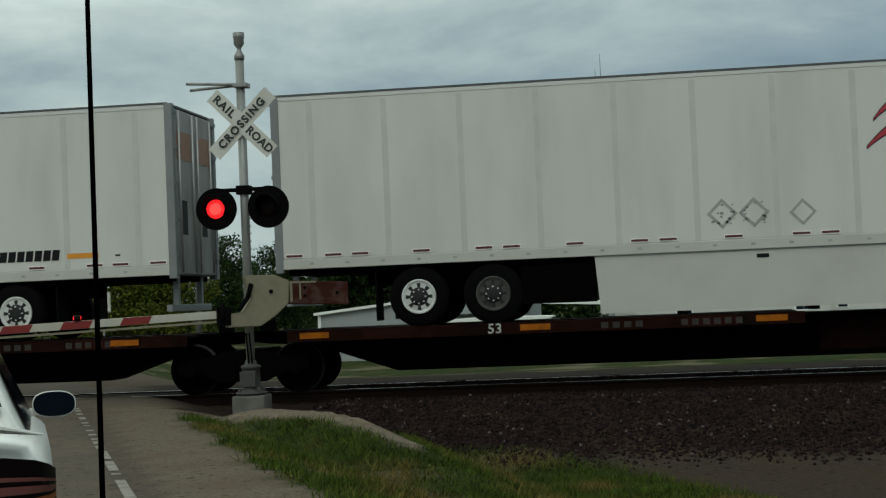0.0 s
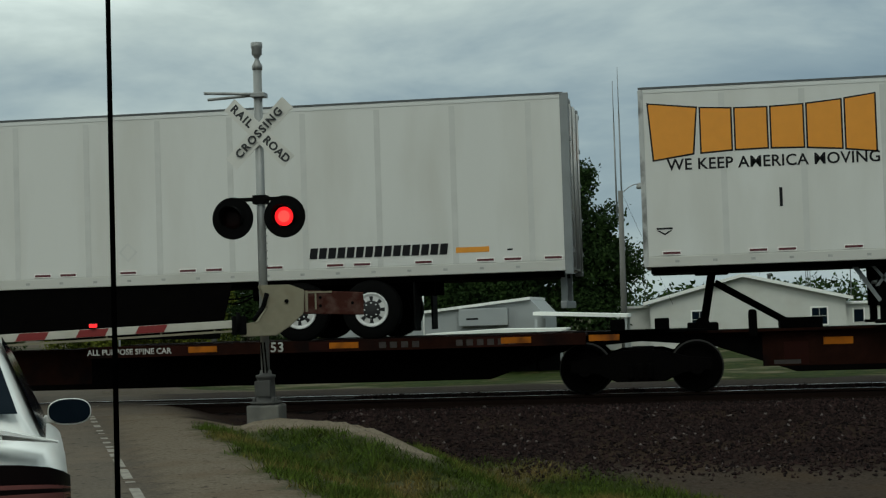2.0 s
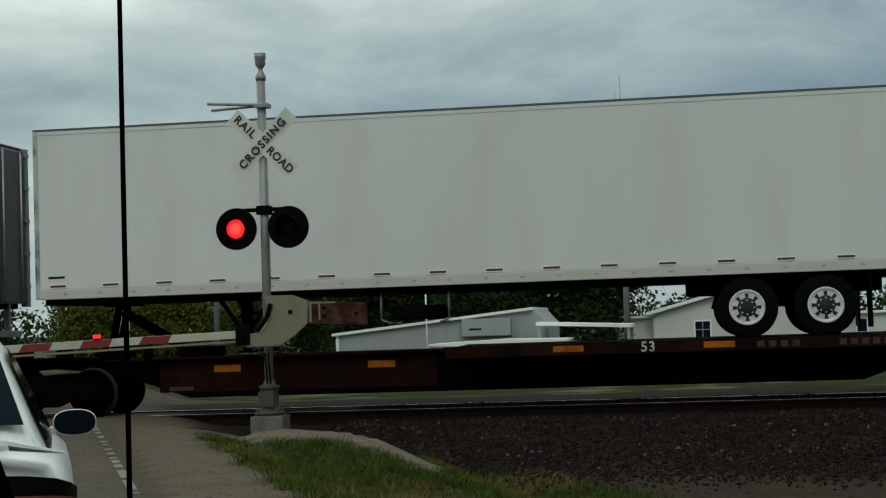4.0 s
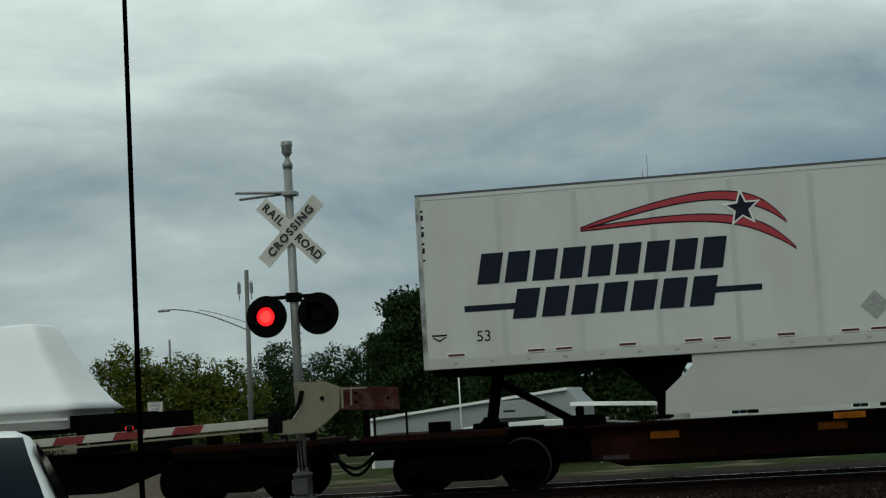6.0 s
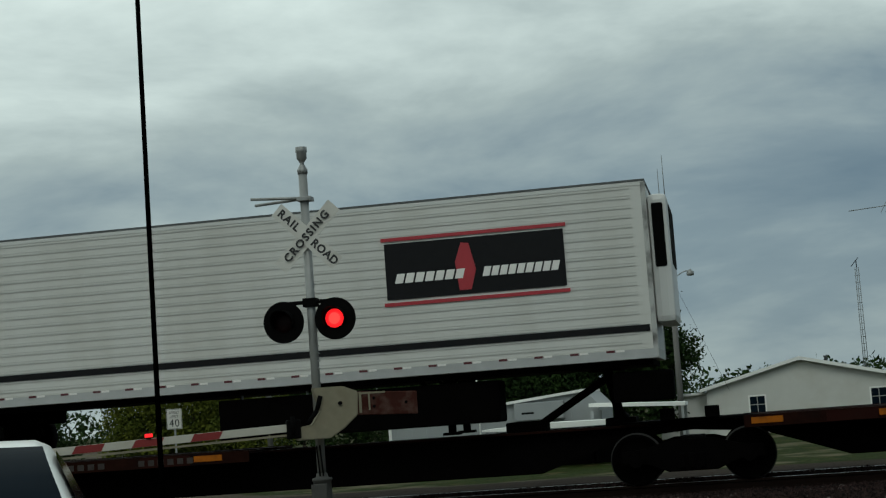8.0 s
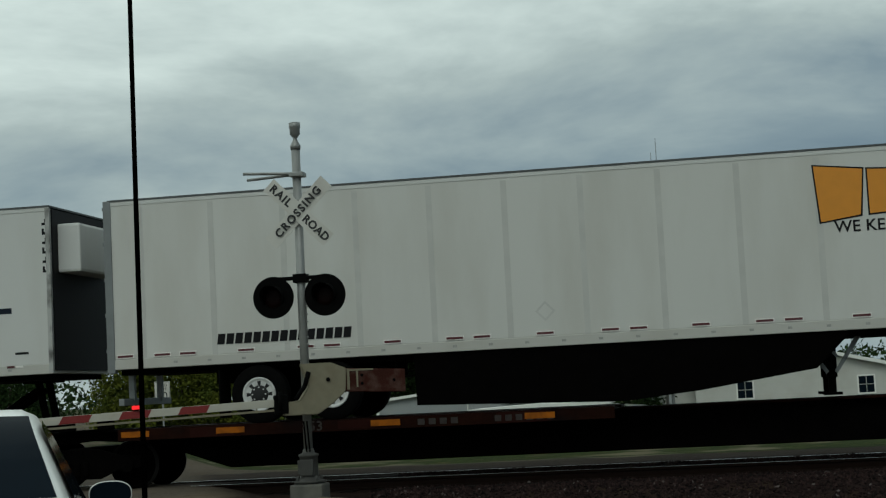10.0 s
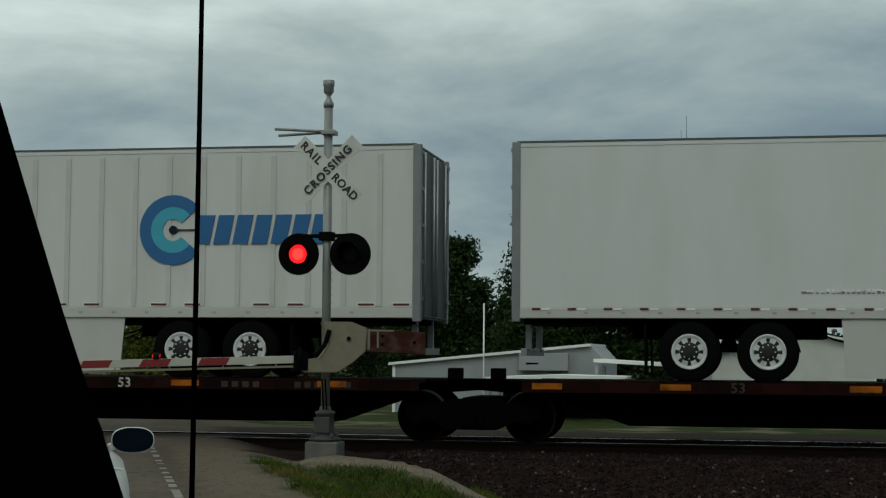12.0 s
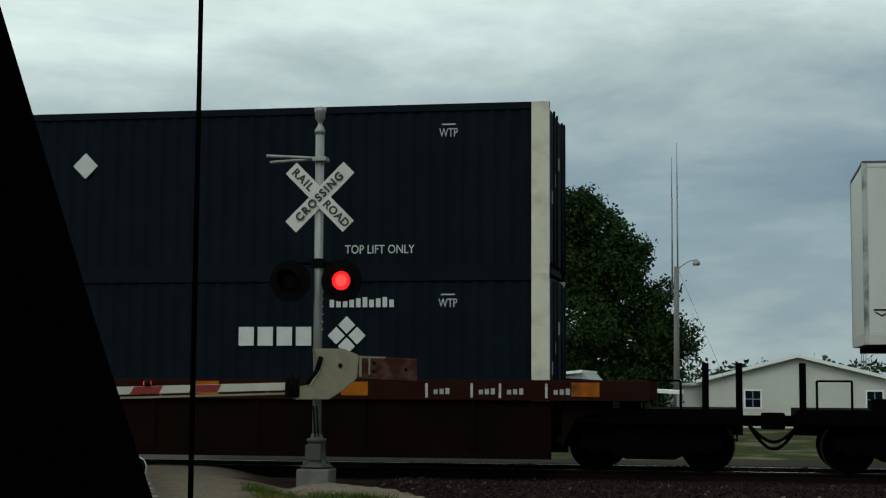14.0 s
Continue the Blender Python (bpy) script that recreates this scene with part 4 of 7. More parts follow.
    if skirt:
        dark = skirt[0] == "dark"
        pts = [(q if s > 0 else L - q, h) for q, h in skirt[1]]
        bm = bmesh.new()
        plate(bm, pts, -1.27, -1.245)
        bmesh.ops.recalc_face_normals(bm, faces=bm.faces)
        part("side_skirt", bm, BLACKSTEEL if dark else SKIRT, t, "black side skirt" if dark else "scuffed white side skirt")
        if not dark:
            xs = sorted(q for q, h in pts)
            for q in np.arange(xs[0] + 1.4, xs[-1] - 0.5, 2.1):
                part("skirt_stay", boxes((q - 0.09, q + 0.09, -1.235, -1.10, 0.03, 0.16), bevel=0.008), BLACKSTEEL, t)
            part("side_lamp", boxes((L / 2 - 0.10, L / 2 + 0.10, -1.285, -1.268, z0 - 0.14, z0 - 0.08), bevel=0.008), DARKTXT, t, "oval dark side lamp")
        bm = bmesh.new()      # slack air lines between the axles and the skirt
        xa = xr - s * (axles[1] + 0.62)
        for d, drop in ((0.0, 0.16), (0.05, 0.26)):
            p = None
            for k in range(9):
                u = k / 8
                v = Vector((xa - s * (0.1 + 0.95 * u), -0.95 + d, z0 - 0.16 - drop * math.sin(math.pi * u) * (0.6 + 0.4 * u)))
                if p:
                    tube(bm, p, v, 0.014, n=5)
                p = v
        part("air_line", bm, TYRE, t, "slack black air line")
    else:
        xs = xg + s * 3.0
        part("spare_tyre", lathe(bmesh.new(), [(0.3, 0.50), (0.46, 0.49), (0.5, 0.54), (0.5, 0.68), (0.46, 0.73), (0.3, 0.72)], "Z", 26, (xs, -0.55, 0)), TYRE, t, "spare tyre in an underfloor cradle")
        for q in (-0.58, 0.58):
            bm = bmesh.new()
            tube(bm, (xs + q, -1.05, z0 - 0.02), (xs + q, -1.05, 0.50), 0.022, n=6)
            tube(bm, (xs + q, -1.05, 0.50), (xs + q * 0.75, -1.05, 0.44), 0.022, n=6)
            tube(bm, (xs + q * 0.75, -1.05, 0.44), (xs + q * 0.75, 0.0, 0.44), 0.022, n=6)
            part("tyre_cradle", bm, DOORGREY, t, "bent steel cradle rod")
    # reflective tape
    if tape:
        first = None
        for q in tape:
            m = pose((q if rear < 0 else L - q) - 0.14, 0, 0)
            if first is None:
                bm = boxes((0, 0.28, -1.317, -1.311, z0 + 0.203, z0 + 0.241))
                box(bm, -0.012, 0.292, -1.3145, -1.298, z0 + 0.188, z0 + 0.256, mi=1)
                first = part("marker_tape", bm, [REDTAPE, WHITETAPE], t, "red reflective tape strip with white edges")
                first.matrix_basis = m
            else:
                same_part("marker_tape", first, t, m)
    else:
        first = None
        for k in range(26):
            m = pose(0.25 + k * (L - 0.5) / 26, 0, 0)
            if first is None:
                first = part("marker_tape", boxes((0, 0.14, -1.322, -1.3165, z0 + 0.13, z0 + 0.168)), REDTAPE, t, "short red reflective patch")
                first.matrix_basis = m
                white = part("pale_tape", boxes((0.16, 0.30, -1.322, -1.3165, z0 + 0.13, z0 + 0.166)), WHITETAPE, t, "short white reflective patch")
                white.matrix_basis = m
            else:
                same_part("marker_tape", first, t, m)
                same_part("pale_tape", white, t, m)
    return t


SKIRT_NOSE = ("white", [(3.93, 0.09), (10.65, 0.09), (10.72, 1.043), (4.42, 1.043), (4.42, 0.86), (3.96, 0.46)])
SKIRT_SLANT = ("white", [(5.36, 0.10), (11.02, 0.10), (11.10, 1.043), (4.30, 1.043), (4.46, 0.86)])
SKIRT_DARK = ("dark", [(6.26, 0.16), (10.02, 0.09), (10.28, 1.043), (4.1, 1.043), (4.4, 0.84)])


def star_swoosh(t, x, z, flip):
    """Two tapering curved bands that meet in one tip, and a star; x, z: the upper band's blunt end."""
    f = -1 if flip else 1
    for (p0, p1, p2, p3), thick in ((((0.0, 0.0), (0.6, 0.73), (1.55, 0.60), (3.35, 0.13)), 0.15), (((-0.12, -0.44), (0.55, 0.23), (1.35, 0.25), (3.35, 0.11)), 0.14)):
        top, bot = [], []
        for k in range(19):
            u = k / 18
            w = [(1 - u) ** 3, 3 * u * (1 - u) ** 2, 3 * u * u * (1 - u), u ** 3]
            xx, zz = (sum(c * q[i] for c, q in zip(w, (p0, p1, p2, p3))) for i in (0, 1))
            half = 0.006 + thick / 2 * min(1.0, u * 5) * (1 - u) ** 0.55
            top.append((x + f * xx, z + zz + half)); bot.append((x + f * xx, z + zz - half))
        for grow, material, y, nm in ((0.022, NAVY, -1.3045, "band_outline"), (0.0, CRIMSON, -1.309, "emblem_band")):
            bm = bmesh.new()
            lo, hi = [(q, h - grow) for q, h in bot], [(q, h + grow) for q, h in top]
            plate(bm, lo + hi[::-1], y, -1.3)
            bmesh.ops.recalc_face_normals(bm, faces=bm.faces)
            part(nm, bm, material, t, "thin dark outline" if grow else "curved red band")
    cx, cz = x + f * 0.70, z + 0.27
    for r, material, y, nm in ((0.33, WHITETAPE, -1.313, "star_border"), (0.25, NAVY, -1.317, "star")):
        bm = bmesh.new()
        pts = []
        for k in range(10):
            a = math.pi / 2 + k * math.pi / 5 + 0.05
            q = r if k % 2 == 0 else r * 0.42
            pts.append((cx + q * math.cos(a), cz + q * math.sin(a)))
        plate(bm, pts, y, -1.3)
        bmesh.ops.recalc_face_normals(bm, faces=bm.faces)
        part(nm, bm, material, t, "five-pointed star")


def carrier_mark_a(t, x, z):
    """Two rows of slanted navy blocks with bars, as on the star-marked trailers; x, z: the first row's lower end."""
    block_letters(t, 9, x, z, 4.15, 0.51, NAVY, None, 0.2)
    block_letters(t, 7, x + 0.56, z - 0.61, 3.40, 0.49, NAVY, None, 0.22)
    for row in ((x - 0.24, x + 0.66, -1.305, -1.3, z - 0.45, z - 0.345), (x + 3.86, x + 4.66, -1.305, -1.3, z - 0.41, z - 0.31)):
        part("wordmark_bar", boxes(row), NAVY, t, "long thin navy bar")


def carrier_mark_b(t, x):
    """Six orange blocks edged in black, taller at both ends, and the slogan below."""
    widths, gap, q = (0.77, 0.48, 0.50, 0.50, 0.53, 0.46), 0.075, x
    end = sum(widths) + gap * 5
    for k, w in enumerate(widths):
        def rise(v):
            u = 2 * (v - x) / end - 1
            return 3.575 + 0.14 * u * u, 2.93 - 0.13 * u * u
        (ta, ba), (tb, bb) = rise(q), rise(q + w)
        foot = 0.07 if k == 0 else 0.0
        pts = [(q + foot, ba), (q + w - foot, bb), (q + w, tb), (q, ta)]
        g = 0.026
        edge = [(q + foot - g, ba - g), (q + w - foot + g, bb - g), (q + w + g, tb + g), (q - g, ta + g)]
        bm = bmesh.new()
        plate(bm, edge, -1.306, -1.300, 1)
        plate(bm, pts, -1.310, -1.300)
        bmesh.ops.recalc_face_normals(bm, faces=bm.faces)
        part("wordmark_block", bm, [ORANGE, DARKTXT], t)
        q += w + gap
    words("WE KEEP AMERICA MOVING", 0.262, t, DARKTXT, pose(x + 1.98, -1.304, 2.70, 90, 0, 0), spacing=1.03, label="black painted slogan lettering", bold=0.004)
    part("vent_slot", boxes((x + 2.06, x + 2.11, -1.306, -1.3, 1.96, 2.27)), DARKTXT, t, "short upright dark slot")


def web_mark(t, x, flash=True):
    block_letters(t, 15, x, 1.385, 2.38, 0.18, DARKTXT, None, 0.15)
    if flash:
        part("orange_flash", boxes((x + 2.5, x + 3.06, -1.305, -1.3, 1.40, 1.49)), ORANGE, t, "orange painted flash")
        part("small_label", boxes((x + 3.36, x + 3.45, -1.305, -1.3, 1.41, 1.44)), DARKTXT, t)


def maker_badge(t, x, z=1.62):
    """A small winged badge as plain shapes."""
    bm = bmesh.new()
    box(bm, x - 0.13, x + 0.13, -1.305, -1.3, z + 0.035, z + 0.065)
    for d in (-1, 1):
        plate(bm, [(x + d * 0.13, z + 0.02), (x + d * 0.09, z + 0.02), (x, z - 0.03), (x, z - 0.06)], -1.305, -1.3)
    bmesh.ops.recalc_face_normals(bm, faces=bm.faces)
    part("maker_badge", bm, DARKTXT, t, "small dark winged badge")


def number_column(t, x, z0, z1, n=6):
    """Upright row of plain bars in place of a number."""
    bm = bmesh.new()
    p = (z1 - z0) / n
    for k in range(n):
        z = z0 + p * k
        box(bm, x - 0.045, x + 0.045, -1.305, -1.3, z + 0.02, z + p * 0.40)
        box(bm, x - 0.045 + 0.05 * (k % 2), x - 0.005 + 0.05 * (k % 2), -1.305, -1.3, z + p * 0.40, z + p * 0.78)
    tagged(part("number_bars", bm, DARKTXT, t), "upright row of plain dark bars", kind="stuff")


def scuffs(t, x, z, w, h, n, seed, material):
    """Loose small flecks of torn film and dirt."""
    r = random.Random(seed)
    bm = bmesh.new()
    for _ in range(n):
        a, c, q = x + r.uniform(0, w), z + r.uniform(0, h), r.uniform(0.012, 0.04)
        plate(bm, [(a, c), (a + q * 1.6, c + r.uniform(-0.02, 0.02)), (a + q * 1.2, c + q), (a + q * 0.2, c + q * r.uniform(0.4, 1.0))], -1.304, -1.3)
    bmesh.ops.recalc_face_normals(bm, faces=bm.faces)
    tagged(part("scuff_mark", bm, material, t), "flecks of torn film residue", kind="stuff")


Z0 = 0.99
SMUDGE = mat("smudge_and_shadow", (0.21, 0.21, 0.195), 0.8, vary=0.4, scale=14)
# star-marked trailer at the head, doors at its tail
t = trailer(0.1, 16.0, -1, "panel", "white panelled semitrailer with star emblem and side skirt", skirt=SKIRT_NOSE, axles=(2.33, 3.58), dim=1)
star_swoosh(t, 9.84, 3.03, False)
carrier_mark_a(t, 10.87, 2.54)
for dx in (7.38, 7.89):
    diamond(t, dx, 1.64, 0.25, GREYDECAL)
    scuffs(t, dx - 0.2, 1.46, 0.4, 0.36, 16, int(dx * 10), SMUDGE)
diamond(t, 8.67, 1.61, 0.22, GREYDECAL, True)
part("torn_flap", boxes((4.05, 5.3, -1.262, -1.25, 0.30, 0.93), bevel=0.004), BLACKSTEEL, t, "torn black skirt end")
# two white trailers with orange marks
for xl, ax, lab in ((-17.8, (2.83, 4.06), "white panelled semitrailer with large orange block wordmark"), (-35.05, (3.33, 4.57), "white panelled semitrailer with orange wordmark, riding behind its twin")):
    t = trailer(xl, 16.0, 1, "panel", lab, skirt=SKIRT_DARK, axles=ax, tape=[q for q in TAPE_SPOTS if q < 15] + [15.55])
    carrier_mark_b(t, 0.15)
    web_mark(t, 11.64)
    maker_badge(t, 0.35)
    diamond(t, 8.45, 1.62, 0.17, SEAM)
    for d in (-0.6, 0.6):
        part("door_mark", boxes((16.062, 16.066, d - 0.42, d + 0.42, 3.05, 3.55)), mat("faded_orange_mark", (0.30, 0.17, 0.11), 0.6, vary=0.25, scale=9), t, "faded orange wordmark block on the door")
        part("door_sticker", boxes((16.062, 16.066, d - 0.2, d + 0.1, 1.75, 2.35)), DARKTXT, t, "dark square sticker on the door")
# plain smooth trailer
t = trailer(-52.15, 16.0, 1, "smooth", "plain smooth white semitrailer without any wordmark", axles=(2.65, 3.9), tape=[15.6 - 0.95 * k for k in range(17)], gear=3.6)
part("door_label", boxes((0.22, 0.52, -1.305, -1.3, 1.40, 1.44)), DARKTXT, t)
# star-marked trailer, doors ahead
t = trailer(-69.5, 16.05, 1, "panel", "white panelled semitrailer with star emblem and navy wordmark", skirt=SKIRT_NOSE, axles=(2.68, 3.94), dim=0)
carrier_mark_a(t, 0.97, 2.42)
star_swoosh(t, 6.10, 3.09, True)
diamond(t, 7.38, 1.64, 0.24, GREYDECAL, False)
for dx in (8.17, 8.57):
    diamond(t, dx, Z0 + 0.72, 0.25, GREYDECAL)
    scuffs(t, dx - 0.2, 1.55, 0.4, 0.4, 14, int(dx * 10), SMUDGE)
part("orange_flash", boxes((12.75, 13.12, -1.305, -1.3, 1.43, 1.53)), ORANGE, t, "small orange label")
words("53", 0.26, t, DARKTXT, pose(1.03, -1.304, 1.55, 90, 0, 0))
maker_badge(t, 0.28, 1.56)
number_column(t, 0.07, 2.85, 3.82, 7)
# ribbed refrigerated trailer with a cooling unit at its head
t = trailer(-105.65, 16.0, -1, "ribs", "ribbed white refrigerated semitrailer with black name panel", axles=(2.65, 3.9), tape=None, gear=3.6)
part("name_panel", boxes((11.55, 14.6, -1.322, -1.3, 2.35, 3.3)), DARKTXT, t, "black name panel")
part("panel_border", boxes((11.5, 14.65, -1.326, -1.31, 3.34, 3.40), (11.5, 14.65, -1.326, -1.31, 2.24, 2.30)), CRIMSON, t, "thin red border strip")
block_letters(t, 7, 11.7, 2.62, 1.2, 0.16, WHITETAPE, None, 0.3, y=-1.326)
block_letters(t, 9, 13.2, 2.62, 1.3, 0.16, WHITETAPE, None, 0.3, y=-1.326)
bm = bmesh.new()
plate(bm, [(12.8, 2.42), (13.0, 2.42), (13.1, 2.75), (13.0, 3.2), (12.87, 3.22), (12.75, 2.9)], -1.328, -1.31)
bmesh.ops.recalc_face_normals(bm, faces=bm.faces)
part("red_emblem", bm, CRIMSON, t, "red flame shape")
part("dark_band", boxes((0.1, 15.9, -1.320, -1.3, Z0 + 0.50, Z0 + 0.61)), DARKTXT, t, "black band along the side")
bm = bmesh.new()
box(bm, 16.0, 16.34, -1.02, 1.02, 1.62, 3.78, 0.11)
cu = part("cooling_unit", bm, SMOOTH, t, "rounded white cooling unit")
part("grille", boxes((16.07, 16.26, -1.035, -1.0, 2.55, 3.62), bevel=0.03), MATBLACK, cu, "black air grille")
part("front_grille", boxes((16.32, 16.355, -0.8, 0.8, 2.6, 3.6), bevel=0.01), MATBLACK, cu)
part("unit_tank", boxes((15.2, 16.2, -1.1, -0.5, 0.35, 0.85), bevel=0.05), BLACKSTEEL, t, "dark fuel tank under the nose")
part("pallet_box", boxes((8.4, 13.3, -1.12, -0.35, 0.18, 0.88), bevel=0.03), BLACKSTEEL, t, "long dark box under the floor")
# white trailer with orange wordmark, doors at its tail
t = trailer(-122.6, 16.0, -1, "panel", "white panelled semitrailer with orange wordmark and doors trailing", skirt=("dark", [(3.5, 1.043), (4.1, 0.46), (5.95, 0.20), (7.24, 0.08), (10.67, 0.18), (10.69, 1.043)]), axles=(2.60, 3.88))
carrier_mark_b(t, 12.05)
web_mark(t, 1.90, False)
diamond(t, 7.57, 1.63, 0.17, SEAM)
# star-marked refrigerated trailer
t = trailer(-139.67, 15.97, -1, "smooth", "scraped white refrigerated semitrailer with star emblem", skirt=SKIRT_NOSE, axles=(2.83, 4.09), tape=None, gear=3.5)
star_swoosh(t, 9.54, 3.03, False)
carrier_mark_a(t, 10.57, 2.54)
rng = random.Random(3)
# Grey flecks just below the bare ones paint in the scrape's shadow.
for material, dz, name in ((WHITETAPE, 0.035, "bare_scrape"), (SMUDGE, 0.0, "scrape_shadow")):
    bm = bmesh.new()
    for k in range(40):
        x = 4.62 + 0.079 * k
        h = rng.uniform(0.01, 0.05)
        box(bm, x, x + rng.uniform(0.03, 0.08), -1.305, -1.3, 1.44 + dz, 1.44 + dz + h)
    part(name, bm, material, t, "long bare-metal scrape" if dz else "painted shadow along the torn edge of the scrape")
scuffs(t, 7.1, 1.50, 0.75, 0.10, 26, 5, SMUDGE)
scuffs(t, 8.3, 1.55, 0.55, 0.35, 26, 6, SMUDGE)
scuffs(t, 9.70, 1.68, 0.36, 0.18, 30, 7, SMUDGE)
diamond(t, 10.55, 1.65, 0.19, GREYDECAL, False)
scuffs(t, 10.42, 1.55, 0.26, 0.22, 12, 8, SMUDGE)
words("53", 0.24, t, DARKTXT, pose(14.78, -1.304, 1.66, 90, 0, 0))
number_column(t, 15.88, 2.80, 3.80, 6)
part("lower_label", boxes((15.28, 15.53, -1.305, -1.3, 1.405, 1.445)), DARKTXT, t)
bm = bmesh.new()
box(bm, 15.97, 16.42, -1.0, 1.0, 2.83, 3.70, 0.05)
part("cooling_unit", bm, SMOOTH, t, "white box-shaped cooling unit")
part("front_panel", boxes((15.97, 16.0, -1.22, 1.22, 1.1, 3.94)), DARKTXT, t, "dark grimy front wall")
# post-sided trailer with round blue emblem
t = trailer(-157.67, 16.27, 1, "posts", "white post-sided semitrailer with round blue emblem", skirt=SKIRT_SLANT, axles=(2.90, 4.14), tape=even_spots(0.24, 1.845, 16.27, 0.61), gear=3.75)
cx, cz = 11.97, 2.56
for r0, r1, material, y in ((0.40, 0.61, BLUE, -1.325), (0.19, 0.40, TEAL, -1.325), (0.0, 0.075, NAVY, -1.33)):
    bm = bmesh.new()
    turn = [math.radians(40 + 280 * q / 30) for q in range(31)] if r0 else [2 * math.pi * q / 30 for q in range(30)]
    outer = [(cx + r1 * math.cos(q), cz + r1 * math.sin(q)) for q in turn]
    inner = [(cx + r0 * math.cos(q), cz + r0 * math.sin(q)) for q in reversed(turn)] if r0 else []
    plate(bm, outer + inner, y, -1.3)
    bmesh.ops.recalc_face_normals(bm, faces=bm.faces)
    part("round_emblem", bm, material, t, "blue and teal open ring emblem")
block_letters(t, 7, 12.36, 2.31, 2.40, 0.50, BLUE, None, 0.2, y=-1.325)
part("emblem_line", boxes((cx + 0.05, cx + 0.42, -1.327, -1.3, cz - 0.012, cz + 0.012)), NAVY, t)
diamond(t, 7.99, 1.69, 0.22, GREYDECAL, False)
maker_badge(t, 0.27, 1.55)


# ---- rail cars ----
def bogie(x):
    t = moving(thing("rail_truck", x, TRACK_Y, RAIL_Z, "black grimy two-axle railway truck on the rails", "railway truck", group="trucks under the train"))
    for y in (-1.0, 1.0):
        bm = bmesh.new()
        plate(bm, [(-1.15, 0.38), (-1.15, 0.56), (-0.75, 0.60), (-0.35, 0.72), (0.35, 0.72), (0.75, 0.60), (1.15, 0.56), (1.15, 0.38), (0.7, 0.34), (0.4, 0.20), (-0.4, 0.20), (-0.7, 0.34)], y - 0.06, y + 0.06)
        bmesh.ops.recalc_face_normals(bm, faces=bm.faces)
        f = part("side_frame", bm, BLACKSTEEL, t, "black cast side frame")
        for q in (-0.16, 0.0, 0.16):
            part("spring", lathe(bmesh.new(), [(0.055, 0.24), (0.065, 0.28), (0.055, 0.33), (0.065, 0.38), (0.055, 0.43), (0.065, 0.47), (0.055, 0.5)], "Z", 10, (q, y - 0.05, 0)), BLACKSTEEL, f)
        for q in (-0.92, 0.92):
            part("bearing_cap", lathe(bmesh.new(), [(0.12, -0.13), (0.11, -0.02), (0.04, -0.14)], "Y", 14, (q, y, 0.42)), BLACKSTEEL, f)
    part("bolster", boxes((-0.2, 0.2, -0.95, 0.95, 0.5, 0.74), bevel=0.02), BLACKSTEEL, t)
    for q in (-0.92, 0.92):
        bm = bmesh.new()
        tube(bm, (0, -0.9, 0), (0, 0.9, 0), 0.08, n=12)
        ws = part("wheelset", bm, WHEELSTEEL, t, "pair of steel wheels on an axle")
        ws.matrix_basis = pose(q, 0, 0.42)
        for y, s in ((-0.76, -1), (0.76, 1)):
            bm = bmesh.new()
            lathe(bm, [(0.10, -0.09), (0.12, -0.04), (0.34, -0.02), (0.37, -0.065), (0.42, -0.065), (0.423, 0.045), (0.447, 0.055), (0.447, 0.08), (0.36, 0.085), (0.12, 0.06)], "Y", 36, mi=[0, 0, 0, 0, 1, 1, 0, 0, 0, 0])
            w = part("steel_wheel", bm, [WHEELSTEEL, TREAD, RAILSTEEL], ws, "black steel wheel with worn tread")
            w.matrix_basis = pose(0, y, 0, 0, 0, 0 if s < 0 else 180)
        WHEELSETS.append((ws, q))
    return t


def sill_profile(x0, x1):
    return [(x0, 0.80), (x0, 0.94), (x1, 0.94), (x1, 0.80), (x1 - 1.2, 0.70), (x1 - 2.6, 0.22), (x0 + 2.6, 0.22), (x0 + 1.2, 0.70)]


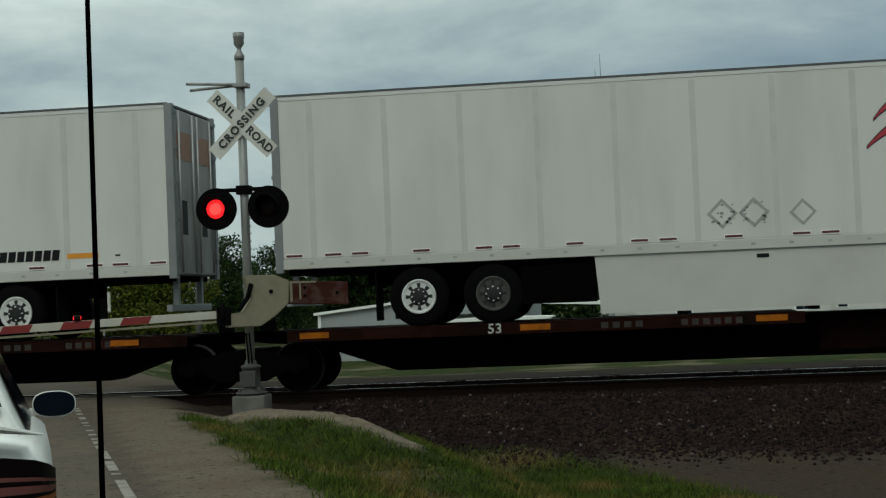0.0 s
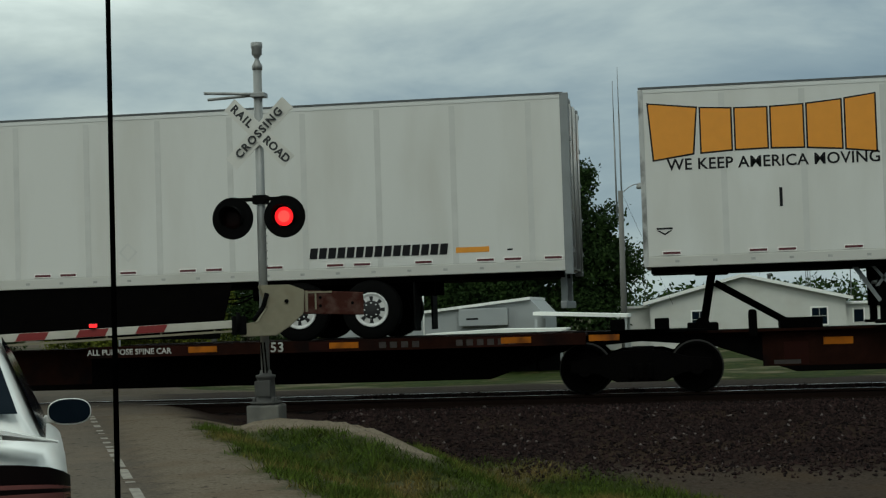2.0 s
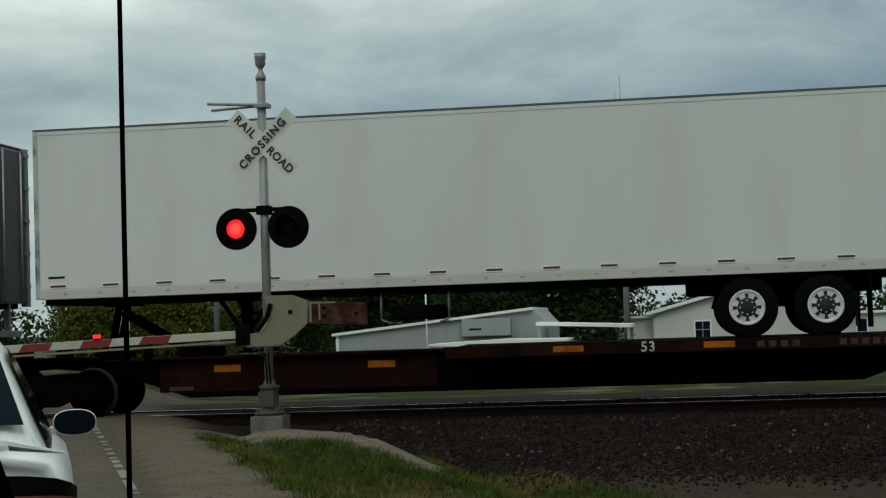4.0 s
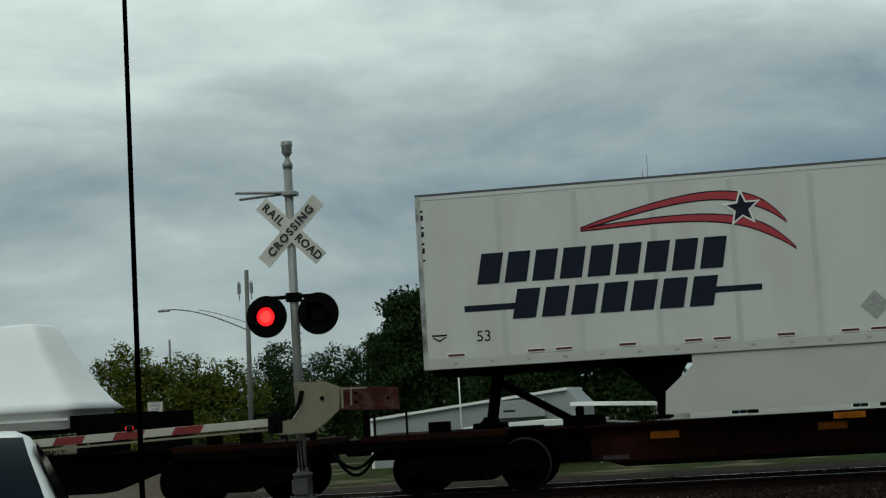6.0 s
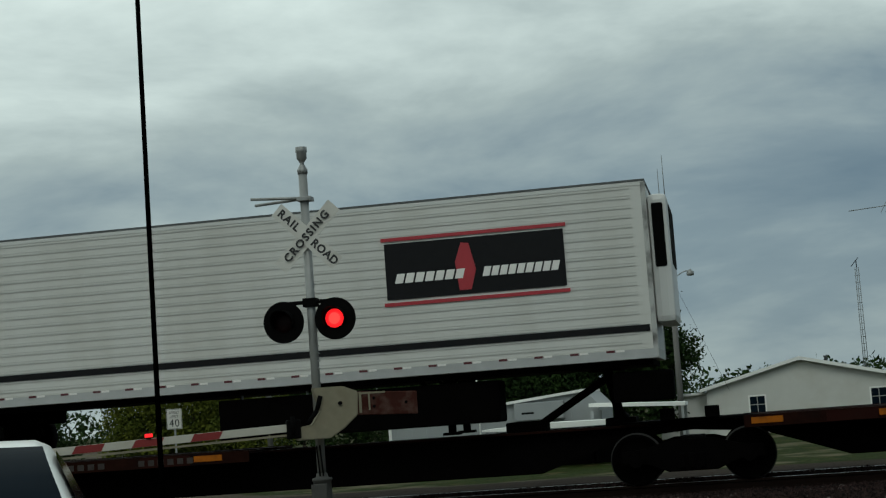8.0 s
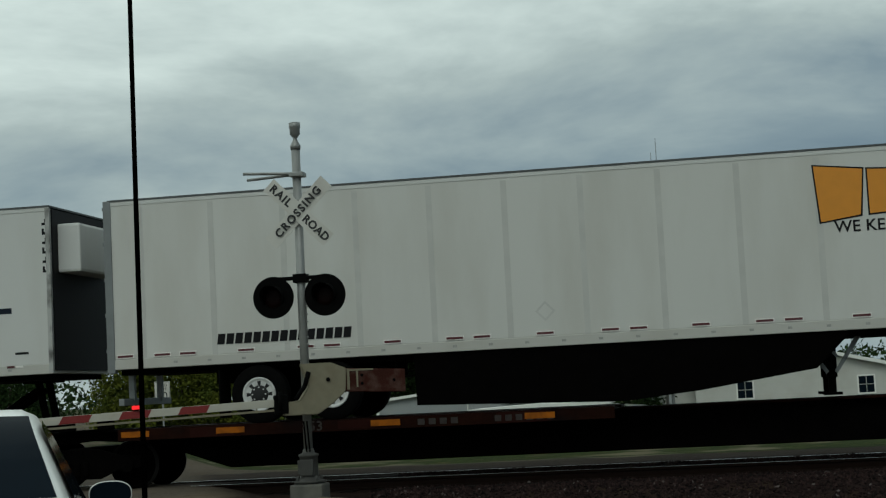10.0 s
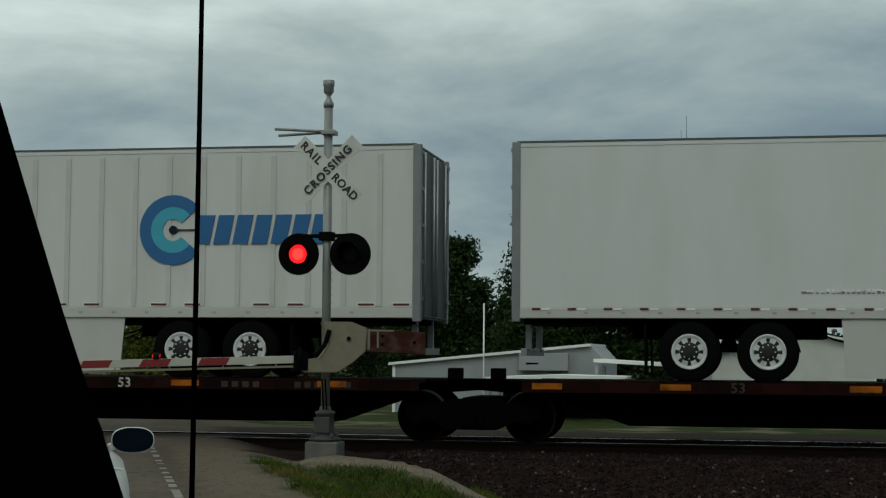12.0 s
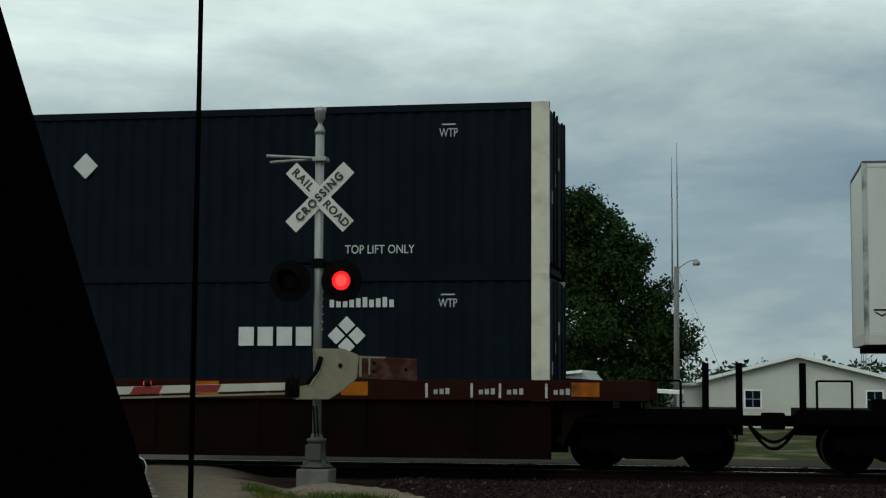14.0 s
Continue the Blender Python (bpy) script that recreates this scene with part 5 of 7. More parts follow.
def spine_car(xa, xb, rear, hitch=None, text=False, brown=True, spots=(-3.0, -1.0, 1.1, 4.05)):
    """One platform of a spine car between two trucks; rear: the side that carries the trailer's wheels."""
    t = moving(thing("spine_car", xa, TRACK_Y, 0.055, "rusty brown spine car platform with amber reflectors", "rail car", group="spine car platforms"))
    L = xb - xa
    # The sill is black because the deck's shade is put into its colour.
    bm = bmesh.new()
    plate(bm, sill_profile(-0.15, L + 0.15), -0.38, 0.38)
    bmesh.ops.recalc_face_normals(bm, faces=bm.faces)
    part("centre_sill", bm, BLACKSTEEL, t, "deep centre sill, black for the shade under the deck")
    for y in (-0.46, 0.46):
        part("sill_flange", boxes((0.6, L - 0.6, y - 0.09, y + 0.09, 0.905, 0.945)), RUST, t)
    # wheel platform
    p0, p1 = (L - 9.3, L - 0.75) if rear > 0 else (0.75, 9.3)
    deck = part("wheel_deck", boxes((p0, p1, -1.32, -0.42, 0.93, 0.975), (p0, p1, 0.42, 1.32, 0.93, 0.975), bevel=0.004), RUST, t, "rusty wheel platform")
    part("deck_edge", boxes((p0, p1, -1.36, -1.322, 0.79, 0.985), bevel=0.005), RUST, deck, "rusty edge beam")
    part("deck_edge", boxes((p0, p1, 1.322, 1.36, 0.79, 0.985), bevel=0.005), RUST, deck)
    k = 0
    x = p0 + 0.5
    while x < p1:
        part("cross_bearer", boxes((x - 0.05, x + 0.05, -1.3, 1.3, 0.74, 0.925)), BLACKSTEEL, deck)
        x += 1.9
    mark = p0 + 3.35 if rear > 0 else p1 - 5.03        # where the platform's number stands
    for q in spots:
        part("reflector", boxes((mark + q - 0.25, mark + q + 0.25, -1.368, -1.362, 0.845, 0.945)), AMBER, t, "dirty amber reflector")
    for q, w, a in ((1.3, 0.8, 0.80), (3.9, 0.6, 0.82), (6.6, 0.9, 0.80)):
        part("rust_patch", boxes((p0 + q, p0 + q + w, -1.364, -1.3605, a, 0.965)), WELLRED, t, "reddish repainted patch")
    words("53", 0.23, t, DECALWHITE if brown else FADED, pose(mark, -1.364, 0.885, 90, 0, 0), spacing=1.1, bold=0.004)
    for x0, n, w in ((mark + 1.75, 4, 0.75), (mark + 3.05, 6, 1.05)):
        bm = bmesh.new()
        for k in range(n):
            q = x0 + w * k / n
            box(bm, q, q + w / n * 0.62, -1.365, -1.36, 0.83, 0.93)
        tagged(part("marking", bm, FADED, t), "faded row of plain bars", kind="stuff")
    if text:
        words("ALL PURPOSE SPINE CAR", 0.135, t, DECALWHITE, pose(mark - 2.6, -1.364, 0.885, 90, 0, 0), bold=0.002)
    # open end: shorter sill panels, markers and hitch
    h0 = 0.0 if rear > 0 else L
    s = 1 if rear > 0 else -1
    if brown:
        for q in (3.14, 5.9):
            x = h0 + s * q
            part("sill_reflector", boxes((x - 0.24, x + 0.24, -0.394, -0.388, 0.66, 0.78)), AMBER, t, "amber reflector on the sill")
        # Brown only clear of the deck; elsewhere the sill's colour holds its shade.
        w0, w1 = sorted((h0 + s * 1.9, h0 + s * (L - 9.6)))
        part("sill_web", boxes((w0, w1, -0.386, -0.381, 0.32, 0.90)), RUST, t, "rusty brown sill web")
        part("sill_patch", boxes((h0 + s * 2.45 - 0.2, h0 + s * 2.45 + 0.2, -0.392, -0.387, 0.34, 0.72)), WELLRED, t)
        part("sill_stripe", boxes((h0 + s * 2.3 - 0.22, h0 + s * 2.3 + 0.22, -0.3935, -0.3925, 0.35, 0.42)), FADED, t, "faded pale stripe")
        part("jack_pad", boxes((h0 + s * 1.75 - 0.07, h0 + s * 1.75 + 0.07, -0.6, -0.39, 0.82, 1.28), bevel=0.05), BLACKSTEEL, t, "rounded upright lug")
    if hitch is not None:
        x = hitch - xa
        hp = boxes((x - 0.28, x + 0.28, -0.3, 0.3, 1.88, 2.0), bevel=0.02)
        for y in (-0.22, 0.22):
            tube(hp, (x, y, 1.9), (x - s * 0.18, y, 0.94), 0.07, n=10)
            tube(hp, (x + s * 0.05, y, 1.75), (x + s * 1.35, y, 0.98), 0.055, n=8)
        box(hp, x - s * 0.18 - 0.26, x - s * 0.18 + 0.26, -0.4, 0.4, 0.94, 1.08, 0.03)
        box(hp, x + s * 1.45 - 0.35, x + s * 1.45 + 0.35, -0.3, 0.3, 0.94, 1.12, 0.03)
        tube(hp, (x - s * 0.18, -0.42, 1.05), (x - s * 0.18, 0.42, 1.05), 0.12, n=12)
        part("trailer_hitch", hp, BLACKSTEEL, t, "black folding trailer hitch")
    # plate walkway and clutter over the trucks
    for x in (0.25, L - 0.25):
        part("end_plate", boxes((x - 0.75, x + 0.75, -0.7, 0.7, 0.95, 0.985), bevel=0.005), BLACKSTEEL, t, "worn end walkway plate")
        part("side_bearing", boxes((x - 0.12, x + 0.12, -0.75, -0.5, 0.985, 1.18), bevel=0.02), BLACKSTEEL, t)
    return t


CENTRES = [16.9, -0.7, -17.93, -35.6, -52.3, -68.9, -73.05, -89.25, -106.1, -123.4, -140.45, -157.0, -161.1, -180.0]
for c in CENTRES:
    bogie(c)
# from, to, the wheels' side, hitch, brown open end, reflectors from the platform's number
UNITS = [(-0.7, 16.9, -1, 15.2, True, (-3.05, 0.67, 4.5)), (-17.93, -0.7, 1, -16.7, True, (-2.3, 1.1, 4.1)), (-35.6, -17.93, 1, -33.95, True, (-1.3, 1.15, 4.05, 5.5)), (-52.3, -35.6, 1, -51.05, True, (-1.3, 1.15, 4.05)),
         (-68.9, -52.3, 1, -68.45, True, (-4.3, -0.97, 3.05)), (-89.25, -73.05, -1, None, False, (-3.15, -1.15, 3.6)), (-106.1, -89.25, -1, -90.6, False, (-3.0, 0.7, 4.3)), (-123.4, -106.1, -1, -107.6, False, (-3.2, -1.5, 1.2, 3.8)),
         (-140.45, -123.4, -1, -124.45, False, (-3.1, -1.0, 2.0)), (-157.0, -140.45, 1, -156.63, True, (-3.6, 1.1, 3.7))]
for i, (a, b, rear, hitch, brown, spots) in enumerate(UNITS):
    spine_car(a + 0.12, b - 0.12, rear, hitch, i == 2, brown, spots)


def coupler(x, z=0.83):
    """Two coupler shanks and hoses between end platforms."""
    t = moving(thing("coupler", x, TRACK_Y, z, "black knuckle coupler with hanging air hoses", "coupler", group="couplers between cars"))
    part("shank", boxes((-1.9, -0.15, -0.1, 0.1, -0.1, 0.08), (0.15, 1.9, -0.1, 0.1, -0.1, 0.08), bevel=0.015), BLACKSTEEL, t)
    part("knuckle", boxes((-0.2, 0.2, -0.17, 0.17, -0.15, 0.13), bevel=0.04), BLACKSTEEL, t)
    for y, d in ((-0.28, 0.42), (-0.34, 0.30)):
        bm = bmesh.new()
        rings = []
        for k in range(13):
            u = k / 12
            c = Vector((-0.42 + 0.84 * u, y, -0.05 - d * math.sin(math.pi * u)))
            slope = -d * math.pi * math.cos(math.pi * u) / 0.84
            up = Vector((-slope, 0, 1)).normalized()
            rings.append([bm.verts.new(c + 0.028 * (math.cos(g) * up + math.sin(g) * Vector((0, 1, 0)))) for g in (math.pi * i / 4 for i in range(8))])
        for r0, r1 in zip(rings, rings[1:]):
            for i in range(8):
                bm.faces.new((r0[i], r0[(i + 1) % 8], r1[(i + 1) % 8], r1[i])).smooth = True
        bm.faces.new(rings[0]); bm.faces.new(rings[-1])
        bmesh.ops.recalc_face_normals(bm, faces=bm.faces)
        part("air_hose", bm, TYRE, t, "hanging black air hose")
    for q in (-0.9, 0.9):
        bm = bmesh.new()
        tube(bm, (q, -1.0, 0.15), (q, -1.0, -0.32), 0.014, n=6)
        tube(bm, (q + 0.3, -1.0, 0.15), (q + 0.3, -1.0, -0.32), 0.014, n=6)
        tube(bm, (q, -1.0, -0.3), (q + 0.3, -1.0, -0.3), 0.014, n=6)
        part("step_iron", bm, BLACKSTEEL, t, "thin step irons")
    return t


coupler(-71.0)
coupler(-159.1)


def end_platform(x0, x1, posts, grab):
    t = moving(thing("end_platform", (x0 + x1) / 2, TRACK_Y, 0.79, "rusty end platform with upright posts and handrail", "rail car", group="end platforms"))
    w = (x1 - x0) / 2
    part("platform", boxes((-w, w, -1.25, 1.25, 0.14, 0.24), bevel=0.01), RUST if x0 > -100 else BLACKSTEEL, t)
    part("platform_beam", boxes((-w, w, -1.25, -1.15, 0.0, 0.14), (-w, w, 1.15, 1.25, 0.0, 0.14), (-w, w, -0.35, 0.35, -0.2, 0.14)), BLACKSTEEL, t)
    for q in posts:
        part("post", boxes((q - 0.055, q + 0.055, -1.2, -1.1, 0.24, 0.99), bevel=0.015), BLACKSTEEL, t, "upright black post")
    bm = bmesh.new()
    a, b = grab
    tube(bm, (a, -1.2, 0.70), (b, -1.2, 0.70), 0.02, n=6)
    for q in grab:
        tube(bm, (q, -1.2, 0.24), (q, -1.2, 0.70), 0.02, n=6)
    part("handrail", bm, BLACKSTEEL, t, "thin bent handrail")
    part("brake_box", boxes((-0.1, 0.25, -1.15, -0.9, 0.24, 0.42), bevel=0.02), BLACKSTEEL, t)
    return t


end_platform(-70.66, -68.2, (-1.15,), (-1.0, -0.45))
end_platform(-74.0, -71.44, (1.2,), (0.2, 0.75))
end_platform(-158.76, -156.2, (-1.17,), (-0.95, -0.4))
end_platform(-163.4, -159.6, (1.3, 1.84), (0.3, 0.9))


def wrapped_load():
    """A white shrink-wrapped machine with flared sides, on raised beams."""
    f = moving(thing("load_frame", -77.1, TRACK_Y, 1.0, "dark raised steel beams carrying a wrapped load", "load frame"))
    part("beam", boxes((-3.5, 2.75, -1.05, -0.85, 0.38, 0.68), bevel=0.01), BLACKSTEEL, f, "long dark beam")
    part("beam", boxes((-3.5, 2.75, 0.85, 1.05, 0.38, 0.68), bevel=0.01), BLACKSTEEL, f)
    for x in (-3.2, -1.2, 1.4, 2.6):
        part("stand", boxes((x - 0.12, x + 0.12, -1.0, 1.0, 0.003, 0.38), bevel=0.01), BLACKSTEEL, f, "dark supporting stand")
    t = moving(thing("wrapped_load", -77.27, TRACK_Y, 1.685, "white shrink-wrapped load with flared concave sides", "wrapped load"))
    bm = bmesh.new()
    rings = []
    prof = [(1.43, 1.20, -0.22), (1.45, 1.20, 0.08), (1.63, 1.28, 0.11), (1.45, 1.16, 0.26), (1.26, 1.04, 0.50), (0.98, 0.86, 0.90), (0.75, 0.70, 1.29), (0.58, 0.58, 1.64), (0.53, 0.54, 1.69)]
    for hw, hd, z in prof:
        ring = []
        for k in range(40):
            a = 2 * math.pi * k / 40
            c, s = math.cos(a), math.sin(a)
            e = 0.25
            x, y = hw * math.copysign(abs(c) ** e, c), hd * math.copysign(abs(s) ** e, s)
            wob = 0.012 * noise.noise((x * 2, y * 2, z * 3))
            ring.append(bm.verts.new((x * (1 + wob), y * (1 + wob), z + 0.02 * noise.noise((x * 3, y, 7.0)))))
        rings.append(ring)
    for a, b in zip(rings, rings[1:]):
        for k in range(40):
            bm.faces.new((a[k], a[(k + 1) % 40], b[(k + 1) % 40], b[k])).smooth = True
    bm.faces.new(rings[-1]); bm.faces.new(rings[0][::-1])
    w = part("wrap", bm, WRAP, t, "taut white plastic wrap")
    part("wrap_tape", boxes((-1.40, 1.40, -1.218, -1.205, -0.08, -0.03), bevel=0.003), SMOOTH, w, "pale tape band round the wrap")


wrapped_load()


def well_car():
    t = moving(thing("well_car", -171.2, TRACK_Y, 0.17, "rusty red well car with deep side walls", "rail car"))
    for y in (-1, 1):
        part("side_wall", boxes((-8.2, 8.5, min(1.36 * y, 1.40 * y), max(1.36 * y, 1.40 * y), 0.02, 0.97), bevel=0.004), WELLWALL, t, "near-black well side wall")
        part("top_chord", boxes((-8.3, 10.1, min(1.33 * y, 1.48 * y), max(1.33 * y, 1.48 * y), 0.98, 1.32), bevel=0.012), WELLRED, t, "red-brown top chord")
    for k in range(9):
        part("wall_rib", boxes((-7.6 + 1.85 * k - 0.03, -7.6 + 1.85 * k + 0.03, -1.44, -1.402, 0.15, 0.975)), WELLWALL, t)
    for x in (6.43, 7.19, 7.66, 8.43):
        part("white_tick", boxes((x - 0.02, x + 0.02, -1.488, -1.482, 1.02, 1.26)), DECALWHITE, t)
        bars(t, x + 0.12, 1.08, 0.3, 0.1, 3, GREYDECAL, y=-1.304)
    for o in t.children:
        if o.name.startswith("marking"):
            o.location.y = -0.184
    for x in (2.6, 9.07, 5.2):
        part("reflector", boxes((x - 0.23, x + 0.23, -1.488, -1.482, 1.05, 1.28)), AMBER, t, "amber reflector")
    part("well_floor", boxes((-8.2, 8.2, -1.34, 1.34, 0.10, 0.20)), BLACKSTEEL, t)
    for s in (-1, 1):
        bm = bmesh.new()
        k = 0.4 if s > 0 else 0.0
        plate(bm, [(s * (8.25 + k), 0.2), (s * (8.3 + k), 1.35), (s * (9.1 + k), 1.30), (s * (9.1 + k), 0.85), (s * (8.5 + k), 0.7)], -1.3, 1.3)
        bmesh.ops.recalc_face_normals(bm, faces=bm.faces)
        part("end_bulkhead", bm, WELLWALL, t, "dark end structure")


well_car()


def container(z, lower):
    t = moving(thing("shipping_container", -162.74, TRACK_Y, z, "dark navy corrugated container in the well" if lower else "dark navy corrugated container stacked on top", "container", group="stacked containers"))
    L, W, H = 16.15, 1.28, 2.89
    bm = bmesh.new()
    xs = np.arange(-L + 0.3, -0.3, 0.07)
    for y in (-1, 1):
        cols = []
        for k, x in enumerate(xs):
            d = 0.0 if (k % 4) < 2 else -0.028
            cols.append([bm.verts.new((x, y * (W + d), q)) for q in (0.15, H - 0.12)])
        for a, b in zip(cols, cols[1:]):
            bm.faces.new((a[0], b[0], b[1], a[1]))
    part("side_wall", bm, CONTAINER, t, "navy corrugated steel walls")
    part("core", boxes((-L + 0.1, -0.06, -W + 0.05, W - 0.05, 0.05, H - 0.03)), CONTAINER, t)
    for y in (-1, 1):
        a, b = sorted((y * (W - 0.08), y * (W + 0.02)))
        part("bottom_rail", boxes((-L, 0, a, b, 0.0, 0.16), bevel=0.006), CONTAINER, t)
        part("top_rail", boxes((-L, 0, a, b, H - 0.12, H), bevel=0.006), CONTAINER, t)
        for x in (-L, -0.30):
            part("corner_post", boxes((x, x + 0.30, min(a, b) - 0.003, max(a, b) + 0.004, 0.0, H + 0.002), bevel=0.006), CREAM if y < 0 or lower else CONTAINER, t, "cream corner post" if y < 0 or lower else "navy corner post")
        for x in (-L + 2.0, -2.15):
            for zz in (0.02, H - 0.12):
                part("stack_fitting", boxes((x - 0.14, x + 0.14, a - 0.002 * y, b + 0.006, zz, zz + 0.10), bevel=0.01), CLEANSTENCIL, t, "pale lifting fitting")
    for y in (-0.62, 0.62):
        door = part("end_door", boxes((-0.05, 0.0, y - 0.55, y + 0.55, 0.2, H - 0.12), bevel=0.01), CONTAINER, t, "navy end door")
        for yy in (-0.2, 0.25):
            part("lock_rod", tube(bmesh.new(), (0.03, y + yy, 0.1), (0.03, y + yy, H - 0.1), 0.02, n=6), CONTAINER, door)
    for k in range(4):
        part("end_placard", boxes((0.002, 0.006, -0.95 + 0.5 * k, -0.75 + 0.5 * k, 1.2 + 0.35 * (k % 3), 1.42 + 0.35 * (k % 3))), GREYDECAL, t, "pale worn placard on the end door")
    yy = -W - 0.012
    words("WTP", 0.21, t, CLEANSTENCIL, pose(-1.71, yy, H - 0.5, 90, 0, 0) @ Matrix.Diagonal((0.7, 1, 1, 1)))
    part("lettering_bar", boxes((-1.83, -1.59, yy - 0.003, yy, H - 0.36, H - 0.34)), CLEANSTENCIL, t)
    if not lower:
        words("TOP LIFT ONLY", 0.21, t, CLEANSTENCIL, pose(-2.89, yy, 0.42, 90, 0, 0) @ Matrix.Diagonal((0.82, 1, 1, 1)), label="white stencilled lettering")
        diamond(t, -8.2, 1.95, 0.23, CLEANSTENCIL, False)
    else:
        bars(t, -3.75, H - 0.56, 1.15, 0.17, 10, CLEANSTENCIL, y=yy)
        block_letters(t, 4, -5.35, 1.68, 1.35, 0.32, CLEANSTENCIL, None, 0.0, y=yy - 0.002)
        for dx, dz in ((0.2, 0), (-0.2, 0), (0, 0.2), (0, -0.2)):
            bm = bmesh.new()
            c = (-3.45 + dx * 0.9, 1.85 + dz * 0.9)
            plate(bm, [(c[0] + 0.15, c[1]), (c[0], c[1] + 0.15), (c[0] - 0.15, c[1]), (c[0], c[1] - 0.15)], yy - 0.005, yy)
            bmesh.ops.recalc_face_normals(bm, faces=bm.faces)
            part("tile_emblem", bm, CLEANSTENCIL, t, "white diamond tile emblem")


container(0.375, True)
container(3.26, False)

# ---- beyond the track ----
def away(x70, z70, dist):
    """A place beyond the track, from its bearing, rise and range."""
    k = 1.45 * dist / 70
    return Vector((EYE_X + (-10.796 + 0.694 * x70) * k, EYE_Y + 1.45 * dist, EYE_Z + 0.682 * (z70 - 1.4) * k))


def leaf_material(name, dark, light):
    """Leaf colour: noise paints light and shade by clump, and each leaf differs a little."""
    m = mat(name, dark, 0.85, vary=0.3, scale=0.7, spec=0.1)
    n, l = m.node_tree.nodes, m.node_tree.links
    geo, tc, tex, add, ramp = (n.new(k) for k in ("ShaderNodeNewGeometry", "ShaderNodeTexCoord", "ShaderNodeTexNoise", "ShaderNodeMath", "ShaderNodeValToRGB"))
    tex.inputs["Scale"].default_value, tex.inputs["Detail"].default_value = 0.9, 3.0
    l.new(tc.outputs["Object"], tex.inputs["Vector"])
    add.operation = "MULTIPLY_ADD"
    add.inputs[1].default_value = 0.18
    l.new(geo.outputs["Random Per Island"], add.inputs[0]); l.new(tex.outputs["Fac"], add.inputs[2])
    ramp.color_ramp.elements[0].position, ramp.color_ramp.elements[1].position = 0.42, 0.80
    ramp.color_ramp.elements[0].color, ramp.color_ramp.elements[1].color = (*dark, 1), (*light, 1)
    l.new(add.outputs[0], ramp.inputs["Fac"])
    l.new(ramp.outputs["Color"], n["Principled BSDF"].inputs["Base Color"])
    return m


LEAF_DARK = leaf_material("dark_leaves", (0.010, 0.021, 0.006), (0.028, 0.052, 0.012))
LEAF_YELLOW = leaf_material("yellow_green_leaves", (0.036, 0.050, 0.007), (0.11, 0.122, 0.016))


def leaf_cloud(rng, lobes, count, size, verts, faces):
    """Leaves in small clumps over the shells of several lobes, so that the outline is uneven and has gaps."""
    weights = [r[3] * r[4] for r in lobes]
    for _ in range(count // 9):
        cx, cy, cz, rx, rz = rng.choices(lobes, weights)[0]
        d = Vector((rng.gauss(0, 1), rng.gauss(0, 1), rng.gauss(0, 1))).normalized()
        k = rng.uniform(0.55, 1.0) ** 0.5 * rng.uniform(0.86, 1.1)
        c = Vector((cx + d.x * rx * k, cy + d.y * rx * k, cz + d.z * rz * k))
        for _ in range(9):
            p = c + Vector((rng.gauss(0, size * 1.5), rng.gauss(0, size * 1.5), rng.gauss(0, size * 1.3)))
            a, b = Vector((rng.gauss(0, 1), rng.gauss(0, 1), rng.gauss(0, 1))).normalized(), Vector((rng.gauss(0, 1), rng.gauss(0, 1), rng.gauss(0, 1)))
            b = (b - a * b.dot(a)).normalized()
            s = size * rng.uniform(0.5, 1.1)
            i = len(verts)
            verts += [tuple(p - a * s), tuple(p + b * s * 0.55), tuple(p + a * s), tuple(p - b * s * 0.55)]
            faces.append((i, i + 1, i + 2, i + 3))


def tree(base, lobes, count, size, material, label, seed, trunk=0.25):
    """lobes: x, y, z from the base, then radius across and up."""
    rng = random.Random(seed)
    t = thing("tree", *base, label, "tree", group="trees beyond the track")
    bm = bmesh.new()
    top = max(l[2] for l in lobes)
    p, r = Vector((0, 0, -0.2)), trunk
    for k in range(6):
        q = Vector((rng.uniform(-0.15, 0.15), rng.uniform(-0.15, 0.15), top * (k + 1) / 6))
        tube(bm, p, q, r, r * 0.8, n=8)
        p, r = q, r * 0.8
    for cx, cy, cz, rx, rz in lobes:
        a = Vector((0, 0, cz * 0.55))
        m = Vector((cx * 0.5, cy * 0.5, cz * 0.85))
        tube(bm, a, m, trunk * 0.4, trunk * 0.25, n=6)
        tube(bm, m, (cx, cy, cz), trunk * 0.25, trunk * 0.08, n=6)
        for _ in range(3):
            d = Vector((rng.gauss(0, 1), rng.gauss(0, 1), rng.gauss(0.3, 0.6))).normalized()
            tube(bm, (cx, cy, cz), (cx + d.x * rx * 0.8, cy + d.y * rx * 0.8, cz + d.z * rz * 0.8), trunk * 0.08, trunk * 0.03, n=5)
    part("trunk", bm, BARK, t, "grey-brown trunk and limbs")
    verts, faces = [], []
    tufts = []
    for cx, cy, cz, rx, rz in lobes:
        for _ in range(9):
            d = Vector((rng.gauss(0, 1), rng.gauss(0, 0.6), rng.gauss(0.15, 0.8))).normalized()
            f = rng.uniform(0.20, 0.40)
            tufts.append((cx + d.x * rx * 0.92, cy + d.y * rx * 0.92, cz + d.z * rz * 0.92, rx * f, rz * f))
    core = [(cx, cy, cz, rx * 0.80, rz * 0.80) for cx, cy, cz, rx, rz in lobes]
    leaf_cloud(rng, core, int(count * 0.6), size * 0.95, verts, faces)
    leaf_cloud(rng, tufts, int(count * 0.75), size * 0.72, verts, faces)
    me = bpy.data.meshes.new("crown")
    me.from_pydata(verts, [], faces)
    me.materials.append(material)
    c = new("crown", me)
    c.parent = t
    return t


